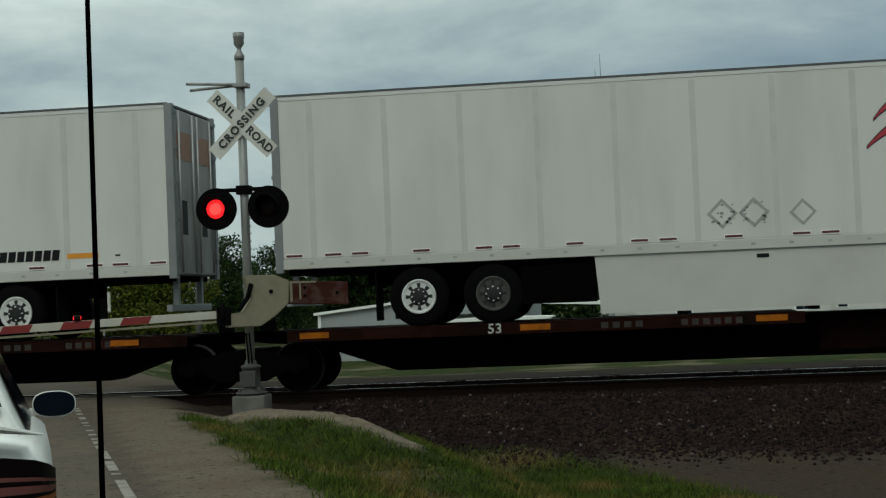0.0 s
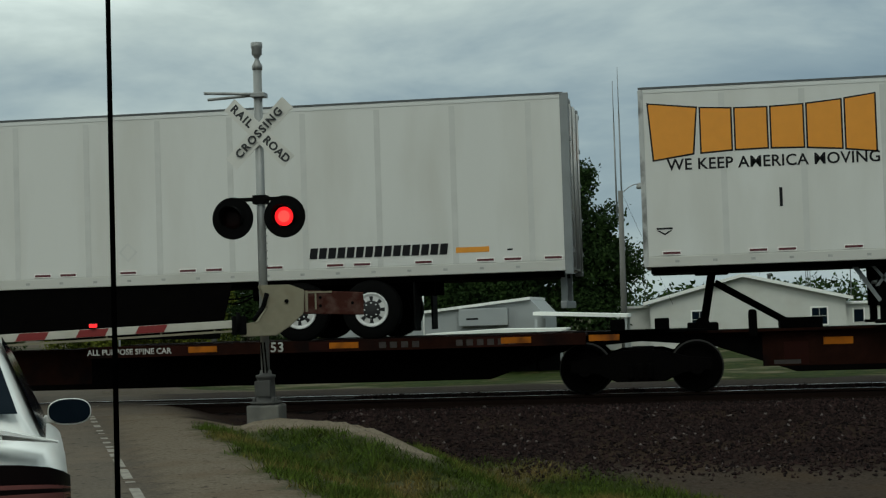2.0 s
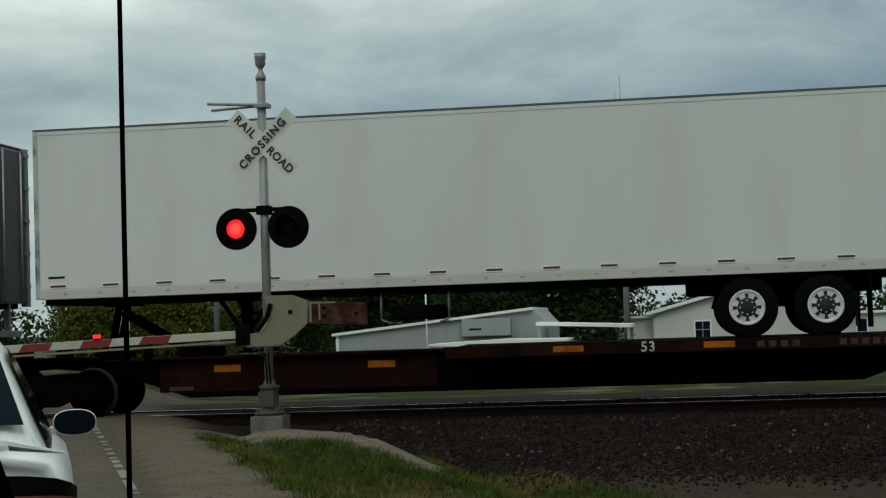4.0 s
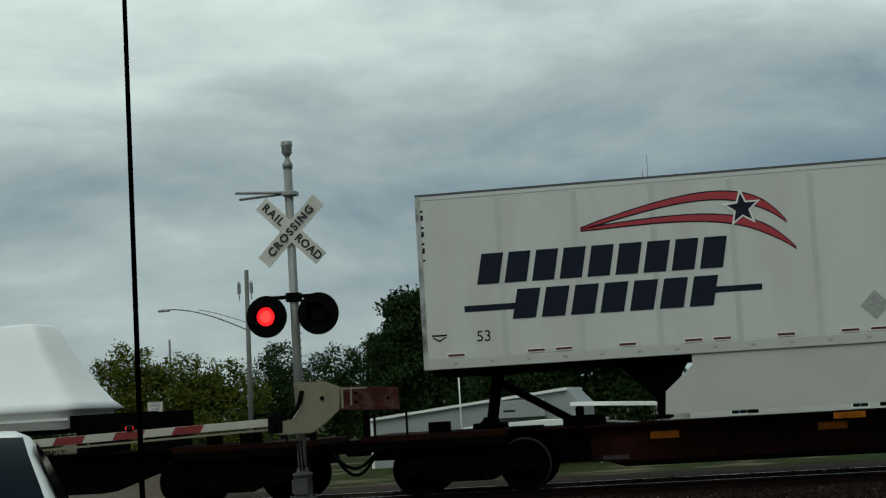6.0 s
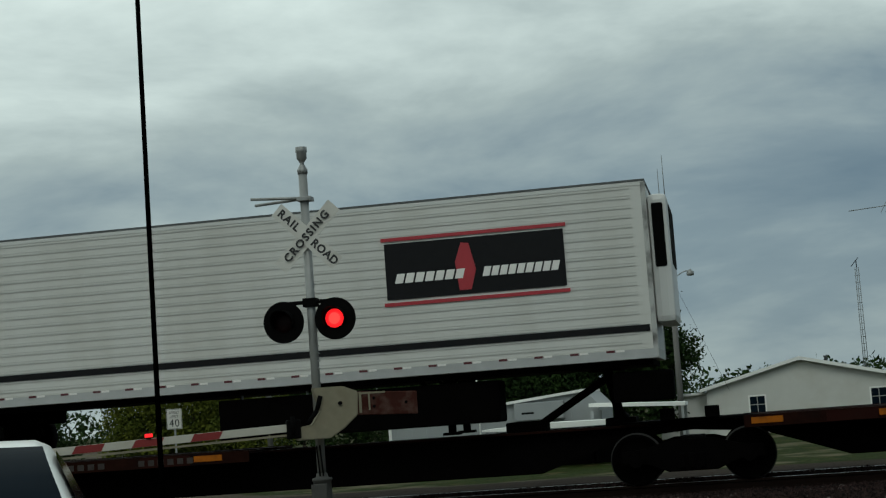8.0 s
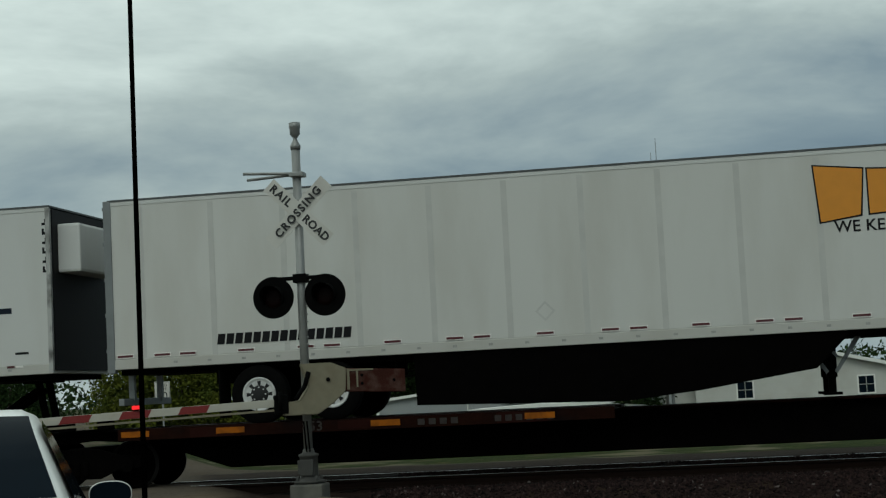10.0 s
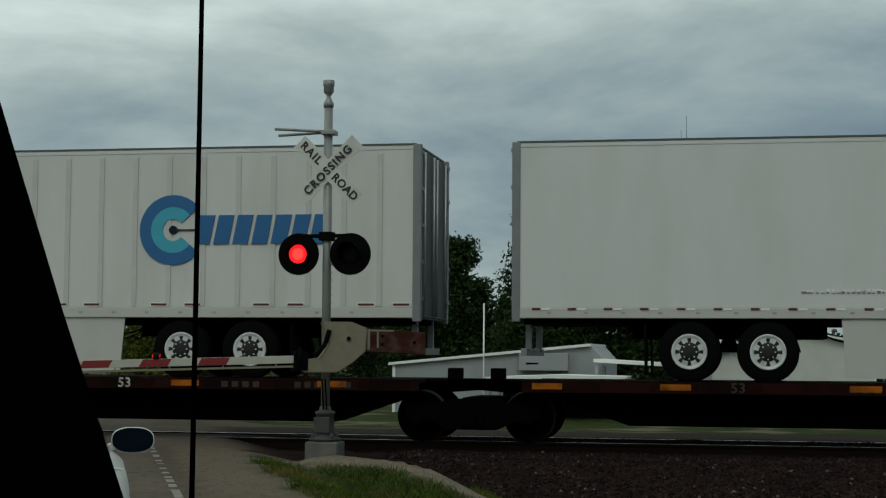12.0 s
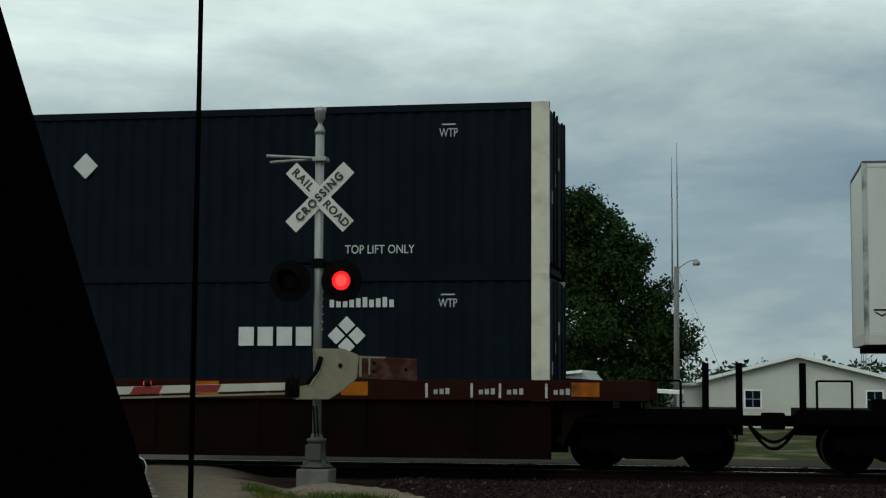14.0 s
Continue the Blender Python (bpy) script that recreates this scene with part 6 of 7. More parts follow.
GZ = -0.85
b = away(6.6, 0, 60)
tree((b.x, b.y, GZ), [(-1.3, 0, 11.4, 1.7, 1.7), (0.3, 0.5, 10.7, 1.5, 1.6), (-2.4, 0, 9.3, 2.0, 2.0), (1.4, -0.4, 8.9, 1.8, 1.8), (-0.3, 0.6, 8.2, 2.6, 2.6), (-3.2, 0.3, 6.6, 1.9, 2.0), (2.6, 0.2, 6.4, 1.9, 1.9),
                      (-0.6, -0.8, 5.4, 2.8, 2.6), (3.2, 0, 4.2, 2.2, 2.2), (-3.3, 0, 3.8, 2.0, 2.2), (-4.6, 0, 5.0, 1.0, 1.2), (4.0, 0, 4.6, 1.0, 1.3), (0.3, 0, 3.0, 3.0, 2.2), (2.2, 0, 1.9, 2.6, 1.8), (-2.2, 0, 1.9, 2.6, 1.8)], 66000, 0.18, LEAF_DARK, "tall dark green broadleaf tree beyond the sheds", 11, 0.35)
b = away(-3.4, 0, 66)
tree((b.x, b.y, GZ), [(-0.6, 0, 8.5, 1.1, 1.1), (0.9, 0, 8.1, 1.1, 1.2), (0.2, 0, 6.9, 1.8, 1.5), (-1.4, 0, 5.8, 1.5, 1.5), (1.6, 0, 5.4, 1.5, 1.6), (0, 0, 4.2, 2.2, 2.0), (-1.6, 0, 2.6, 1.9, 1.9), (1.5, 0, 2.6, 1.9, 1.9)], 30000, 0.19, LEAF_DARK, "smaller dark green broadleaf tree beside a taller one", 12, 0.2)
for x70, h, w, mt, dist, seed in ((-8.6, 6.5, 2.7, LEAF_DARK, 70, 21), (-12.3, 6.9, 2.2, LEAF_DARK, 72, 22), (-6.0, 6.5, 2.5, LEAF_DARK, 74, 27), (1.0, 5.4, 2.2, LEAF_DARK, 66, 23), (-16.4, 5.3, 2.6, LEAF_YELLOW, 58, 24), (-19.6, 5.8, 2.6, LEAF_YELLOW, 58, 25), (-23.0, 6.4, 2.5, LEAF_YELLOW, 58, 26), (-31.6, 5.0, 3.0, LEAF_DARK, 62, 28)):
    b = away(x70, 0, dist)
    tree((b.x, b.y, GZ), [(0.2, 0, h * 0.86, w * 0.55, h * 0.18), (-w * 0.45, 0, h * 0.66, w * 0.55, h * 0.24), (w * 0.5, 0, h * 0.6, w * 0.55, h * 0.24), (0, 0, h * 0.48, w * 0.8, h * 0.3), (-w * 0.4, 0, h * 0.28, w * 0.7, h * 0.26), (w * 0.4, 0, h * 0.28, w * 0.7, h * 0.26)],
         11000, 0.14, mt, "bushy yellow-green tree by the road" if mt is LEAF_YELLOW else "low dark green tree behind the shed", seed, 0.14)


def far_woods():
    rng = random.Random(31)
    verts, faces = [], []
    for k in range(150):
        a = radians(-40 + 62 * k / 149)
        d = rng.uniform(330, 400)
        x, y = EYE_X + d * math.sin(a), EYE_Y + d * math.cos(a)
        h = rng.uniform(5, 9)
        leaf_cloud(rng, [(x, y, -0.9 + h * 0.45, rng.uniform(3, 5), h * 0.55)], 130, 0.75, verts, faces)
    me = bpy.data.meshes.new("far_woods")
    me.from_pydata(verts, [], faces)
    me.materials.append(LEAF_DARK)
    tagged(new("far_woods", me), "dark line of distant woods on the horizon", "woods", kind="stuff")


far_woods()


def gable_house():
    x0, x1, ya = 4.33, 14.6, EYE_Y + 87
    apex_x, apex_z, e0, e1 = 9.27, 2.86, 1.62, 1.60
    h = thing("house", x0, ya, GZ - 0.05, "beige gabled house with white roof trim", "house")
    w = x1 - x0
    ax, az, ez0, ez1 = apex_x - x0, apex_z - GZ, e0 - GZ, e1 - GZ
    bm = bmesh.new()
    plate(bm, [(0, 0), (w, 0), (w, ez1), (ax, az), (0, ez0)], 0, 9.0)
    bmesh.ops.recalc_face_normals(bm, faces=bm.faces)
    wall = part("wall", bm, SIDING, h, "pale beige lapped siding")
    for q in range(16):
        part("siding_board", boxes((0.01, w - 0.01, -0.012, 0.0, 0.16 * q, 0.16 * q + 0.012)), SIDING, wall)
    for a, c, nm in (((-0.35, ez0 - 0.10), (ax, az + 0.03), 0), ((ax, az + 0.03), (w + 0.35, ez1 - 0.10), 1)):
        bm = bmesh.new()
        plate(bm, [a, c, (c[0], c[1] + 0.14), (a[0], a[1] + 0.14)], -0.35, 9.3)
        bmesh.ops.recalc_face_normals(bm, faces=bm.faces)
        r = part("roof_slope", bm, ROOFDARK, h, "grey shingle roof slope")
        bm = bmesh.new()
        plate(bm, [(a[0], a[1] - 0.02), (c[0], c[1] - 0.02), (c[0], c[1] + 0.16), (a[0], a[1] + 0.16)], -0.40, -0.352)
        bmesh.ops.recalc_face_normals(bm, faces=bm.faces)
        part("rake_trim", bm, TRIMWHITE, r, "white rake trim")
    part("roof_vent", lathe(bmesh.new(), [(0.09, 0), (0.09, 0.35), (0.13, 0.36), (0.13, 0.42)], "Z", 10, (ax + 1.5, 2.0, az - 0.25)), DOORGREY, h)
    for wx in (6.55 - x0, 12.82 - x0):
        z0, z1, ww = 0.24 - GZ, 1.10 - GZ, 0.78
        win = part("window", boxes((wx, wx + ww, -0.03, 0.05, z0, z1)), GLASSDARK, h, "dark window pane")
        for nm, row in (("jamb", (wx - 0.08, wx, -0.05, 0.0, z0 - 0.08, z1 + 0.08)), ("jamb", (wx + ww, wx + ww + 0.08, -0.05, 0.0, z0 - 0.08, z1 + 0.08)), ("head", (wx, wx + ww, -0.05, 0, z1, z1 + 0.08)), ("sill", (wx, wx + ww, -0.05, 0, z0 - 0.08, z0))):
            part(nm, boxes(row), TRIMWHITE, win)
        part("mullion", boxes((wx + ww / 2 - 0.02, wx + ww / 2 + 0.02, -0.045, -0.03, z0, z1), (wx, wx + ww, -0.045, -0.031, (z0 + z1) / 2 - 0.02, (z0 + z1) / 2 + 0.02)), GREYDECAL, win)
    # lower wing on the side
    bm = bmesh.new()
    box(bm, -2.6, -0.02, 0.8, 8.0, 0, ez0 - 0.25)
    part("side_wing", bm, SIDING, h, "lower beige side wing")
    part("east_wing", boxes((w + 0.01, w + 3.2, 0.6, 7.0, 0, ez1 - 0.35)), SIDING, h, "lower beige wing beside the gable")
    part("east_roof", boxes((w + 0.0, w + 3.4, 0.35, 7.3, ez1 - 0.35, ez1 - 0.22), bevel=0.01), TRIMWHITE, h, "pale wing roof")
    win = part("window", boxes((w + 0.45, w + 0.95, 0.57, 0.65, 0.3 - GZ, 0.95 - GZ)), GLASSDARK, h, "small dark window pane")
    for q in (w + 0.38, w + 0.95):
        part("jamb", boxes((q, q + 0.07, 0.55, 0.6, 0.23 - GZ, 1.02 - GZ)), TRIMWHITE, win)
    part("wing_roof", boxes((-2.8, 0.0, 0.5, 8.3, ez0 - 0.25, ez0 - 0.12), bevel=0.01), TRIMWHITE, h, "pale wing roof")


gable_house()


def shed_and_canopy():
    x0, x1, ya = away(-6.4, 0, 45).x, away(6.2, 0, 45).x, EYE_Y + 65
    w = x1 - x0
    lo, hi = 1.10 - GZ, 1.90 - GZ
    s = thing("metal_shed", x0, ya, GZ - 0.05, "low pale grey metal shed with a slanting white roof edge", "shed")
    bm = bmesh.new()
    plate(bm, [(0, 0), (w + 0.5, 0), (w + 0.5, lo + 0.25), (w, hi), (0, lo)], 0, 7)
    bmesh.ops.recalc_face_normals(bm, faces=bm.faces)
    wall = part("wall", bm, SHEDWHITE, s, "ribbed pale grey steel wall")
    for q in range(int(w / 0.6)):
        x = 0.3 + 0.6 * q
        part("wall_rib", boxes((x - 0.02, x + 0.02, -0.02, 0.0, 0.02, lo + (hi - lo) * x / w - 0.1)), SHEDWHITE, wall)
    bm = bmesh.new()
    plate(bm, [(-0.2, lo - 0.02), (w, hi), (w, hi + 0.11), (-0.2, lo + 0.09)], -0.2, 7.2)
    bmesh.ops.recalc_face_normals(bm, faces=bm.faces)
    part("roof", bm, TRIMWHITE, s, "thin pale roof edge")
    part("corner_post", boxes((-0.06, 0.06, -0.07, -0.021, 0, lo)), TRIMWHITE, s)
    a = part("wall_unit", boxes((w - 2.9, w - 0.9, -0.4, -0.021, hi - 1.0, hi - 0.30), bevel=0.02), SHEDWHITE, s, "grey air-conditioning unit")
    part("dark_slot", boxes((w - 2.6, w - 2.1, -0.41, -0.401, hi - 0.75, hi - 0.68)), MATBLACK, a)
    x0, x1, ya = 0.38, away(12.25, 0, 42).x, EYE_Y + 61
    c = thing("canopy", x0, ya, GZ - 0.05, "flat white canopy roof on thin posts", "canopy")
    w = x1 - x0
    bm = bmesh.new()
    plate(bm, [(0, 2.12), (w, 1.93), (w, 2.06), (0, 2.25)], 0, 4)
    bmesh.ops.recalc_face_normals(bm, faces=bm.faces)
    part("roof_panel", bm, TRIMWHITE, c, "white flat roof panel")
    for x in (0.1, w - 0.1):
        for y in (0.1, 3.9):
            part("post", boxes((x - 0.05, x + 0.05, y - 0.05, y + 0.05, 0, 1.96)), SHEDWHITE, c)
    bm = bmesh.new()
    plate(bm, [(0.6, 1.5), (w - 0.2, 1.2), (w - 0.2, 1.28), (0.6, 1.58)], 1.0, 1.1)
    bmesh.ops.recalc_face_normals(bm, faces=bm.faces)
    part("sloping_rail", bm, TRIMWHITE, c)


def low_roof():
    """A low flat white roof in front of the shed."""
    t = thing("low_roof", -3.4, 36.0, GZ - 0.05, "low flat white roof on short posts beside the shed", "shelter")
    bm = bmesh.new()
    plate(bm, [(0.0, 1.50), (0.9, 1.46), (4.6, 1.46), (5.2, 1.56), (5.2, 1.62), (2.6, 1.66), (0.0, 1.56)], 0, 2.6)
    bmesh.ops.recalc_face_normals(bm, faces=bm.faces)
    part("roof_panel", bm, TRIMWHITE, t, "thin white roof panel")
    for x in (0.2, 2.6, 5.0):
        for y in (0.1, 2.5):
            part("post", boxes((x - 0.05, x + 0.05, y - 0.05, y + 0.05, 0, 1.47)), DOORGREY, t)
    part("back_wall", boxes((0.3, 4.9, 2.45, 2.5, 0, 1.40)), MATBLACK, t, "dark back wall")


shed_and_canopy()
low_roof()


def poles():
    b, tp = away(12.0, 0, 50), away(12.2, 8.85, 50)
    p = thing("utility_pole", b.x, b.y, GZ - 0.05, "weathered wooden pole with yard lamp and radio aerials", "utility pole")
    h = tp.z - GZ
    part("pole", tube(bmesh.new(), (0, 0, 0), (0.05, 0, h), 0.15, 0.11, n=12), POLEWOOD, p, "grey weathered timber")
    bm = bmesh.new()
    q = None
    for k in range(7):
        u = k / 6
        v = Vector((0.08 + 0.8 * u, 0, h - 0.15 + 0.42 * math.sin(u * 1.7)))
        if q:
            tube(bm, q, v, 0.025, n=6)
        q = v
    arm = part("lamp_arm", bm, GALV, p)
    part("lamp_head", lathe(bmesh.new(), [(0.06, 0.12), (0.09, 0.05), (0.16, 0.02), (0.17, -0.10), (0.13, -0.16)], "Z", 14, (0.93, 0, h + 0.2)), GALV, arm, "pale yard lamp")
    for x, top in ((0.1, away(0, 16.8, 50).z - GZ), (-0.14, away(0, 15.9, 50).z - GZ)):
        a = part("aerial", tube(bmesh.new(), (x, 0, h - 1.2), (x, 0, h + (top - h) * 0.62), 0.04, 0.034, n=6), DOORGREY, p, "thin radio aerial")
        part("whip", tube(bmesh.new(), (x, 0, h + (top - h) * 0.6), (x, 0, top), 0.026, 0.014, n=5), DOORGREY, a)
    bm = bmesh.new()
    for k in range(10):
        u, v = k / 10, (k + 1) / 10
        f = lambda s: Vector((-0.1 - 2.6 * s, 0.2, h - 0.6 - 0.7 * s - 0.5 * math.sin(math.pi * s)))
        tube(bm, f(u), f(v), 0.012, n=5)
    tube(bm, (0.15, 0, h - 0.2), (2.2, 0.1, h - 5.2), 0.006, n=5)
    part("cable", bm, MATBLACK, p, "slack black cable")

    b, tp = away(-14.5, 0, 50), away(-14.2, 11.3, 50)
    s = thing("street_lamp", b.x, b.y, GZ - 0.05, "tall grey pole with a long curved lamp arm", "street lamp")
    h = tp.z - GZ
    part("pole", tube(bmesh.new(), (0, 0, 0), (0.15, 0, h), 0.14, 0.10, n=12), POLEWOOD, s)
    hd, at = away(-19.8, 8.9, 50) - Vector((b.x, b.y, GZ)), away(-14.4, 7.3, 50).z - GZ
    for lift, rr in ((0.0, 0.035), (0.35, 0.02)):
        bm = bmesh.new()
        q = None
        for k in range(11):
            u = k / 10
            v = Vector((0.1 + (hd.x - 0.1) * u, 0, at + lift * (1 - u) + (hd.z - at) * math.sin(u * math.pi / 2) + 0.1 * u))
            if q:
                tube(bm, q, v, rr, n=6)
            q = v
            if lift and u > 0.55:
                break
        arm = part("lamp_arm", bm, GALV, s, "curved lamp arm")
    part("lamp_head", boxes((hd.x - 0.45, hd.x + 0.1, -0.12, 0.12, hd.z - 0.0, hd.z + 0.12), bevel=0.04), GALV, s, "flat street lamp head")
    bm = bmesh.new()
    for q in (-0.25, 0.35):
        box(bm, q - 0.06, q + 0.06, -0.08, 0.08, h - 1.1, h - 0.6)
        box(bm, q - 0.02, q + 0.02, -0.02, 0.02, h - 1.4, h - 0.5)
    part("insulator", bm, DOORGREY, s)

    for x70, top, dist, r in ((-19.75, 7.0, 80, 0.10), (-0.67, 4.85, 44, 0.035)):
        b = away(x70, 0, dist)
        q = thing("post", b.x, b.y, GZ - 0.05, "thin pale upright post" if r < 0.05 else "distant grey utility post", "post", group="distant posts")
        part("shaft", tube(bmesh.new(), (0, 0, 0), (0, 0, away(0, top, dist).z - GZ), r, r * 0.8, n=8), TRIMWHITE if r < 0.05 else POLEWOOD, q)

    b = away(-20.9, 0, 40)
    g = thing("speed_sign", b.x, b.y, GZ - 0.05, "white speed limit sign reading 40 on a post", "road sign")
    z = away(0, 2.3, 40).z - GZ
    part("post", boxes((-0.03, 0.03, 0.02, 0.06, 0, z + 0.35)), GALV, g)
    bd = part("board", boxes((-0.305, 0.305, 0.0, 0.012, z - 0.38, z + 0.38), bevel=0.004), SIGNWHITE, g, "white sign board")
    part("border", boxes((-0.29, 0.29, -0.003, 0, z + 0.35, z + 0.365), (-0.29, 0.29, -0.003, 0, z - 0.365, z - 0.35), (-0.29, -0.275, -0.003, 0, z - 0.35, z + 0.35), (0.275, 0.29, -0.003, 0, z - 0.35, z + 0.35)), SIGNBLACK, bd)
    words("SPEED", 0.15, bd, SIGNBLACK, pose(0, -0.003, z + 0.24, 90, 0, 0))
    words("LIMIT", 0.15, bd, SIGNBLACK, pose(0, -0.003, z + 0.09, 90, 0, 0))
    words("40", 0.40, bd, SIGNBLACK, pose(0, -0.003, z - 0.17, 90, 0, 0), spacing=1.1)

    b = away(23.35, 0, 75)
    w = thing("lattice_mast", b.x, b.y, GZ - 0.05, "slim steel lattice mast with a small aerial", "lattice mast")
    h = away(0, 8.5, 75).z - GZ
    bm = bmesh.new()
    for sx, sy in ((-0.16, 0), (0.16, 0), (0, 0.26)):
        tube(bm, (sx, sy, 0), (sx * 0.7, sy * 0.7, h), 0.025, n=5)
    for k in range(int(h / 0.45)):
        z = 0.3 + 0.45 * k
        tube(bm, (-0.16, 0, z), (0.16, 0, z), 0.018, n=5)
    part("lattice", bm, DOORGREY, w)
    bm = bmesh.new()
    tube(bm, (0, 0, h), (0, 0, h + 0.5), 0.03, n=6)
    tube(bm, (-0.35, 0, h + 0.1), (0.15, 0, h + 0.65), 0.03, n=6)
    part("small_aerial", bm, BLACKSTEEL, w)
    b, tp = away(25.9, 0, 75), away(25.4, 12.2, 75)
    y = thing("television_mast", b.x, b.y, GZ - 0.05, "tall thin mast with a horizontal television aerial", "aerial mast")
    h = tp.z - GZ
    part("shaft", tube(bmesh.new(), (0, 0, 0), (0, 0, h + 0.3), 0.035, 0.025, n=6), DOORGREY, y)
    bm = bmesh.new()
    tube(bm, (-2.9, 0, h - 0.15), (1.2, 0, h + 0.1), 0.03, n=6)
    for k in range(6):
        x = -0.6 + 0.32 * k
        tube(bm, (x - 0.3, -0.5, h - 0.5 + 0.03 * k), (x + 0.35, 0.5, h + 0.55), 0.018, n=5)
    part("aerial", bm, DOORGREY, y, "branched aerial rods")


poles()


# ---- white car waiting ahead ----
def loft(bm, sections, mi=0):
    rings = [[bm.verts.new(p) for p in s] for s in sections]
    for a, b in zip(rings, rings[1:]):
        for i in range(len(a) - 1):
            f = bm.faces.new((a[i], a[i + 1], b[i + 1], b[i]))
            f.smooth, f.material_index = True, mi
    for r in (rings[0], rings[-1]):
        bm.faces.new(r)
    bmesh.ops.recalc_face_normals(bm, faces=bm.faces)
    return rings


def body_section(u, hw, z0, zb, zt, crown):
    """Right sill round to left sill: flank, shoulder and deck."""
    half = [(hw * 0.93, z0), (hw * 0.985, z0 + (zb - z0) * 0.3), (hw, z0 + (zb - z0) * 0.62), (hw * 0.975, zb), (hw * 0.90, zb + (zt - zb) * 0.75), (hw * 0.72, zt), (hw * 0.36, zt + crown)]
    return [(x, u, z) for x, z in half] + [(0, u, zt + crown * 1.15)] + [(-x, u, z) for x, z in reversed(half)]


def white_sedan():
    c = thing("white_car", 2.952, -17.364, 0.0, "white sedan waiting at the closed crossing gate", "car", rz=22.65)
    bm = bmesh.new()
    loft(bm, [body_section(*s) for s in ((0.0, 0.70, 0.42, 0.72, 0.90, 0.02), (0.06, 0.80, 0.34, 0.78, 0.97, 0.02), (0.22, 0.865, 0.28, 0.84, 1.005, 0.02), (0.55, 0.895, 0.26, 0.88, 1.01, 0.02), (0.95, 0.90, 0.25, 0.90, 1.0, 0.02),
                                        (1.7, 0.90, 0.25, 0.90, 0.96, 0.02), (2.6, 0.90, 0.25, 0.89, 0.95, 0.02), (3.4, 0.895, 0.25, 0.86, 0.93, 0.03), (4.0, 0.87, 0.26, 0.78, 0.86, 0.03), (4.4, 0.80, 0.30, 0.68, 0.75, 0.03), (4.58, 0.66, 0.36, 0.60, 0.66, 0.02))])
    part("body", bm, CARWHITE, c, "glossy white body shell")

    def roof_section(u, hb, zb, ht, zt):
        half = [(hb, zb), (hb + (ht - hb) * 0.35, zb + (zt - zb) * 0.35), (hb + (ht - hb) * 0.72, zb + (zt - zb) * 0.72), (ht, zt - 0.035), (ht * 0.9, zt - 0.008), (ht * 0.5, zt)]
        return [(x, u, z) for x, z in half] + [(0, u, zt + 0.008)] + [(-x, u, z) for x, z in reversed(half)]

    bm = bmesh.new()
    loft(bm, [roof_section(*s) for s in ((0.62, 0.76, 0.985, 0.70, 1.02), (0.85, 0.78, 0.97, 0.66, 1.16), (1.15, 0.79, 0.95, 0.61, 1.32), (1.5, 0.80, 0.94, 0.575, 1.43), (2.0, 0.80, 0.93, 0.57, 1.465), (2.5, 0.80, 0.92, 0.57, 1.455), (2.9, 0.80, 0.91, 0.585, 1.36), (3.3, 0.79, 0.90, 0.63, 1.14), (3.6, 0.76, 0.89, 0.68, 0.97))])
    part("cabin", bm, CARWHITE, c, "white roof and pillars")
    # rear window, following the slope
    bm = bmesh.new()
    prev = None
    for u, hw, z in ((0.70, 0.69, 1.085), (0.90, 0.645, 1.205), (1.15, 0.595, 1.335), (1.40, 0.565, 1.415)):
        row = [bm.verts.new((hw * q, u - 0.008, z + 0.012 + 0.012 * (1 - q * q))) for q in (-1, -0.5, 0, 0.5, 1)]
        if prev:
            for i in range(4):
                bm.faces.new((prev[i], prev[i + 1], row[i + 1], row[i])).smooth = True
        prev = row
    part("rear_window", bm, GLASSDARK, c, "dark tinted rear window")
    for s in (-1, 1):
        bm = bmesh.new()
        pts = [(1.05, 0.97), (2.05, 0.955), (3.15, 0.94), (2.72, 1.32), (2.1, 1.40), (1.55, 1.37)]
        vs = []
        for u, z in pts:
            f = (z - 0.94) / 0.5
            vs.append(bm.verts.new((s * (0.812 - 0.225 * f), u, z)))
        bm.faces.new(vs)
        part("side_window", bm, GLASSDARK, c, "dark side window glass")
        # lamp cluster wrapped round the corner
        bm = bmesh.new()
        outline = [(0.30, 0.0), (0.50, -0.012), (0.68, 0.0), (0.785, 0.05), (0.835, 0.14), (0.862, 0.30)]
        prev = None
        for k, (x, u) in enumerate(outline):
            top, bot = 0.965 - 0.0035 * k * k, 0.60 + 0.02 * k
            row = [bm.verts.new((s * (x + 0.022), u - 0.02, bot + (top - bot) * q)) for q in (0.0, 0.40, 0.50, 0.56, 0.66, 0.72, 0.77, 1.0)]
            if prev:
                for j in range(7):
                    f = bm.faces.new((prev[j], prev[j + 1], row[j + 1], row[j]))
                    f.material_index, f.smooth = (0, 1, 0, 2, 0, 2, 0)[j], True
            prev = row
        part("tail_lamp", bm, [mat("smoked_lamp", (0.004, 0.002, 0.002), 0.4, vary=0.3, spec=0.06), mat("amber_lamp", (0.24, 0.065, 0.014), 0.3, vary=0.4), mat("pink_lamp_strip", (0.13, 0.045, 0.04), 0.25, vary=0.4)], c, "dark red tail lamp with amber band")
        # mirror
        bm = bmesh.new()
        lathe(bm, [(0.93, 0.006), (1.0, 0.0), (1.03, 0.03), (0.93, 0.09), (0.6, 0.13), (0.1, 0.145)], "Y", 32)
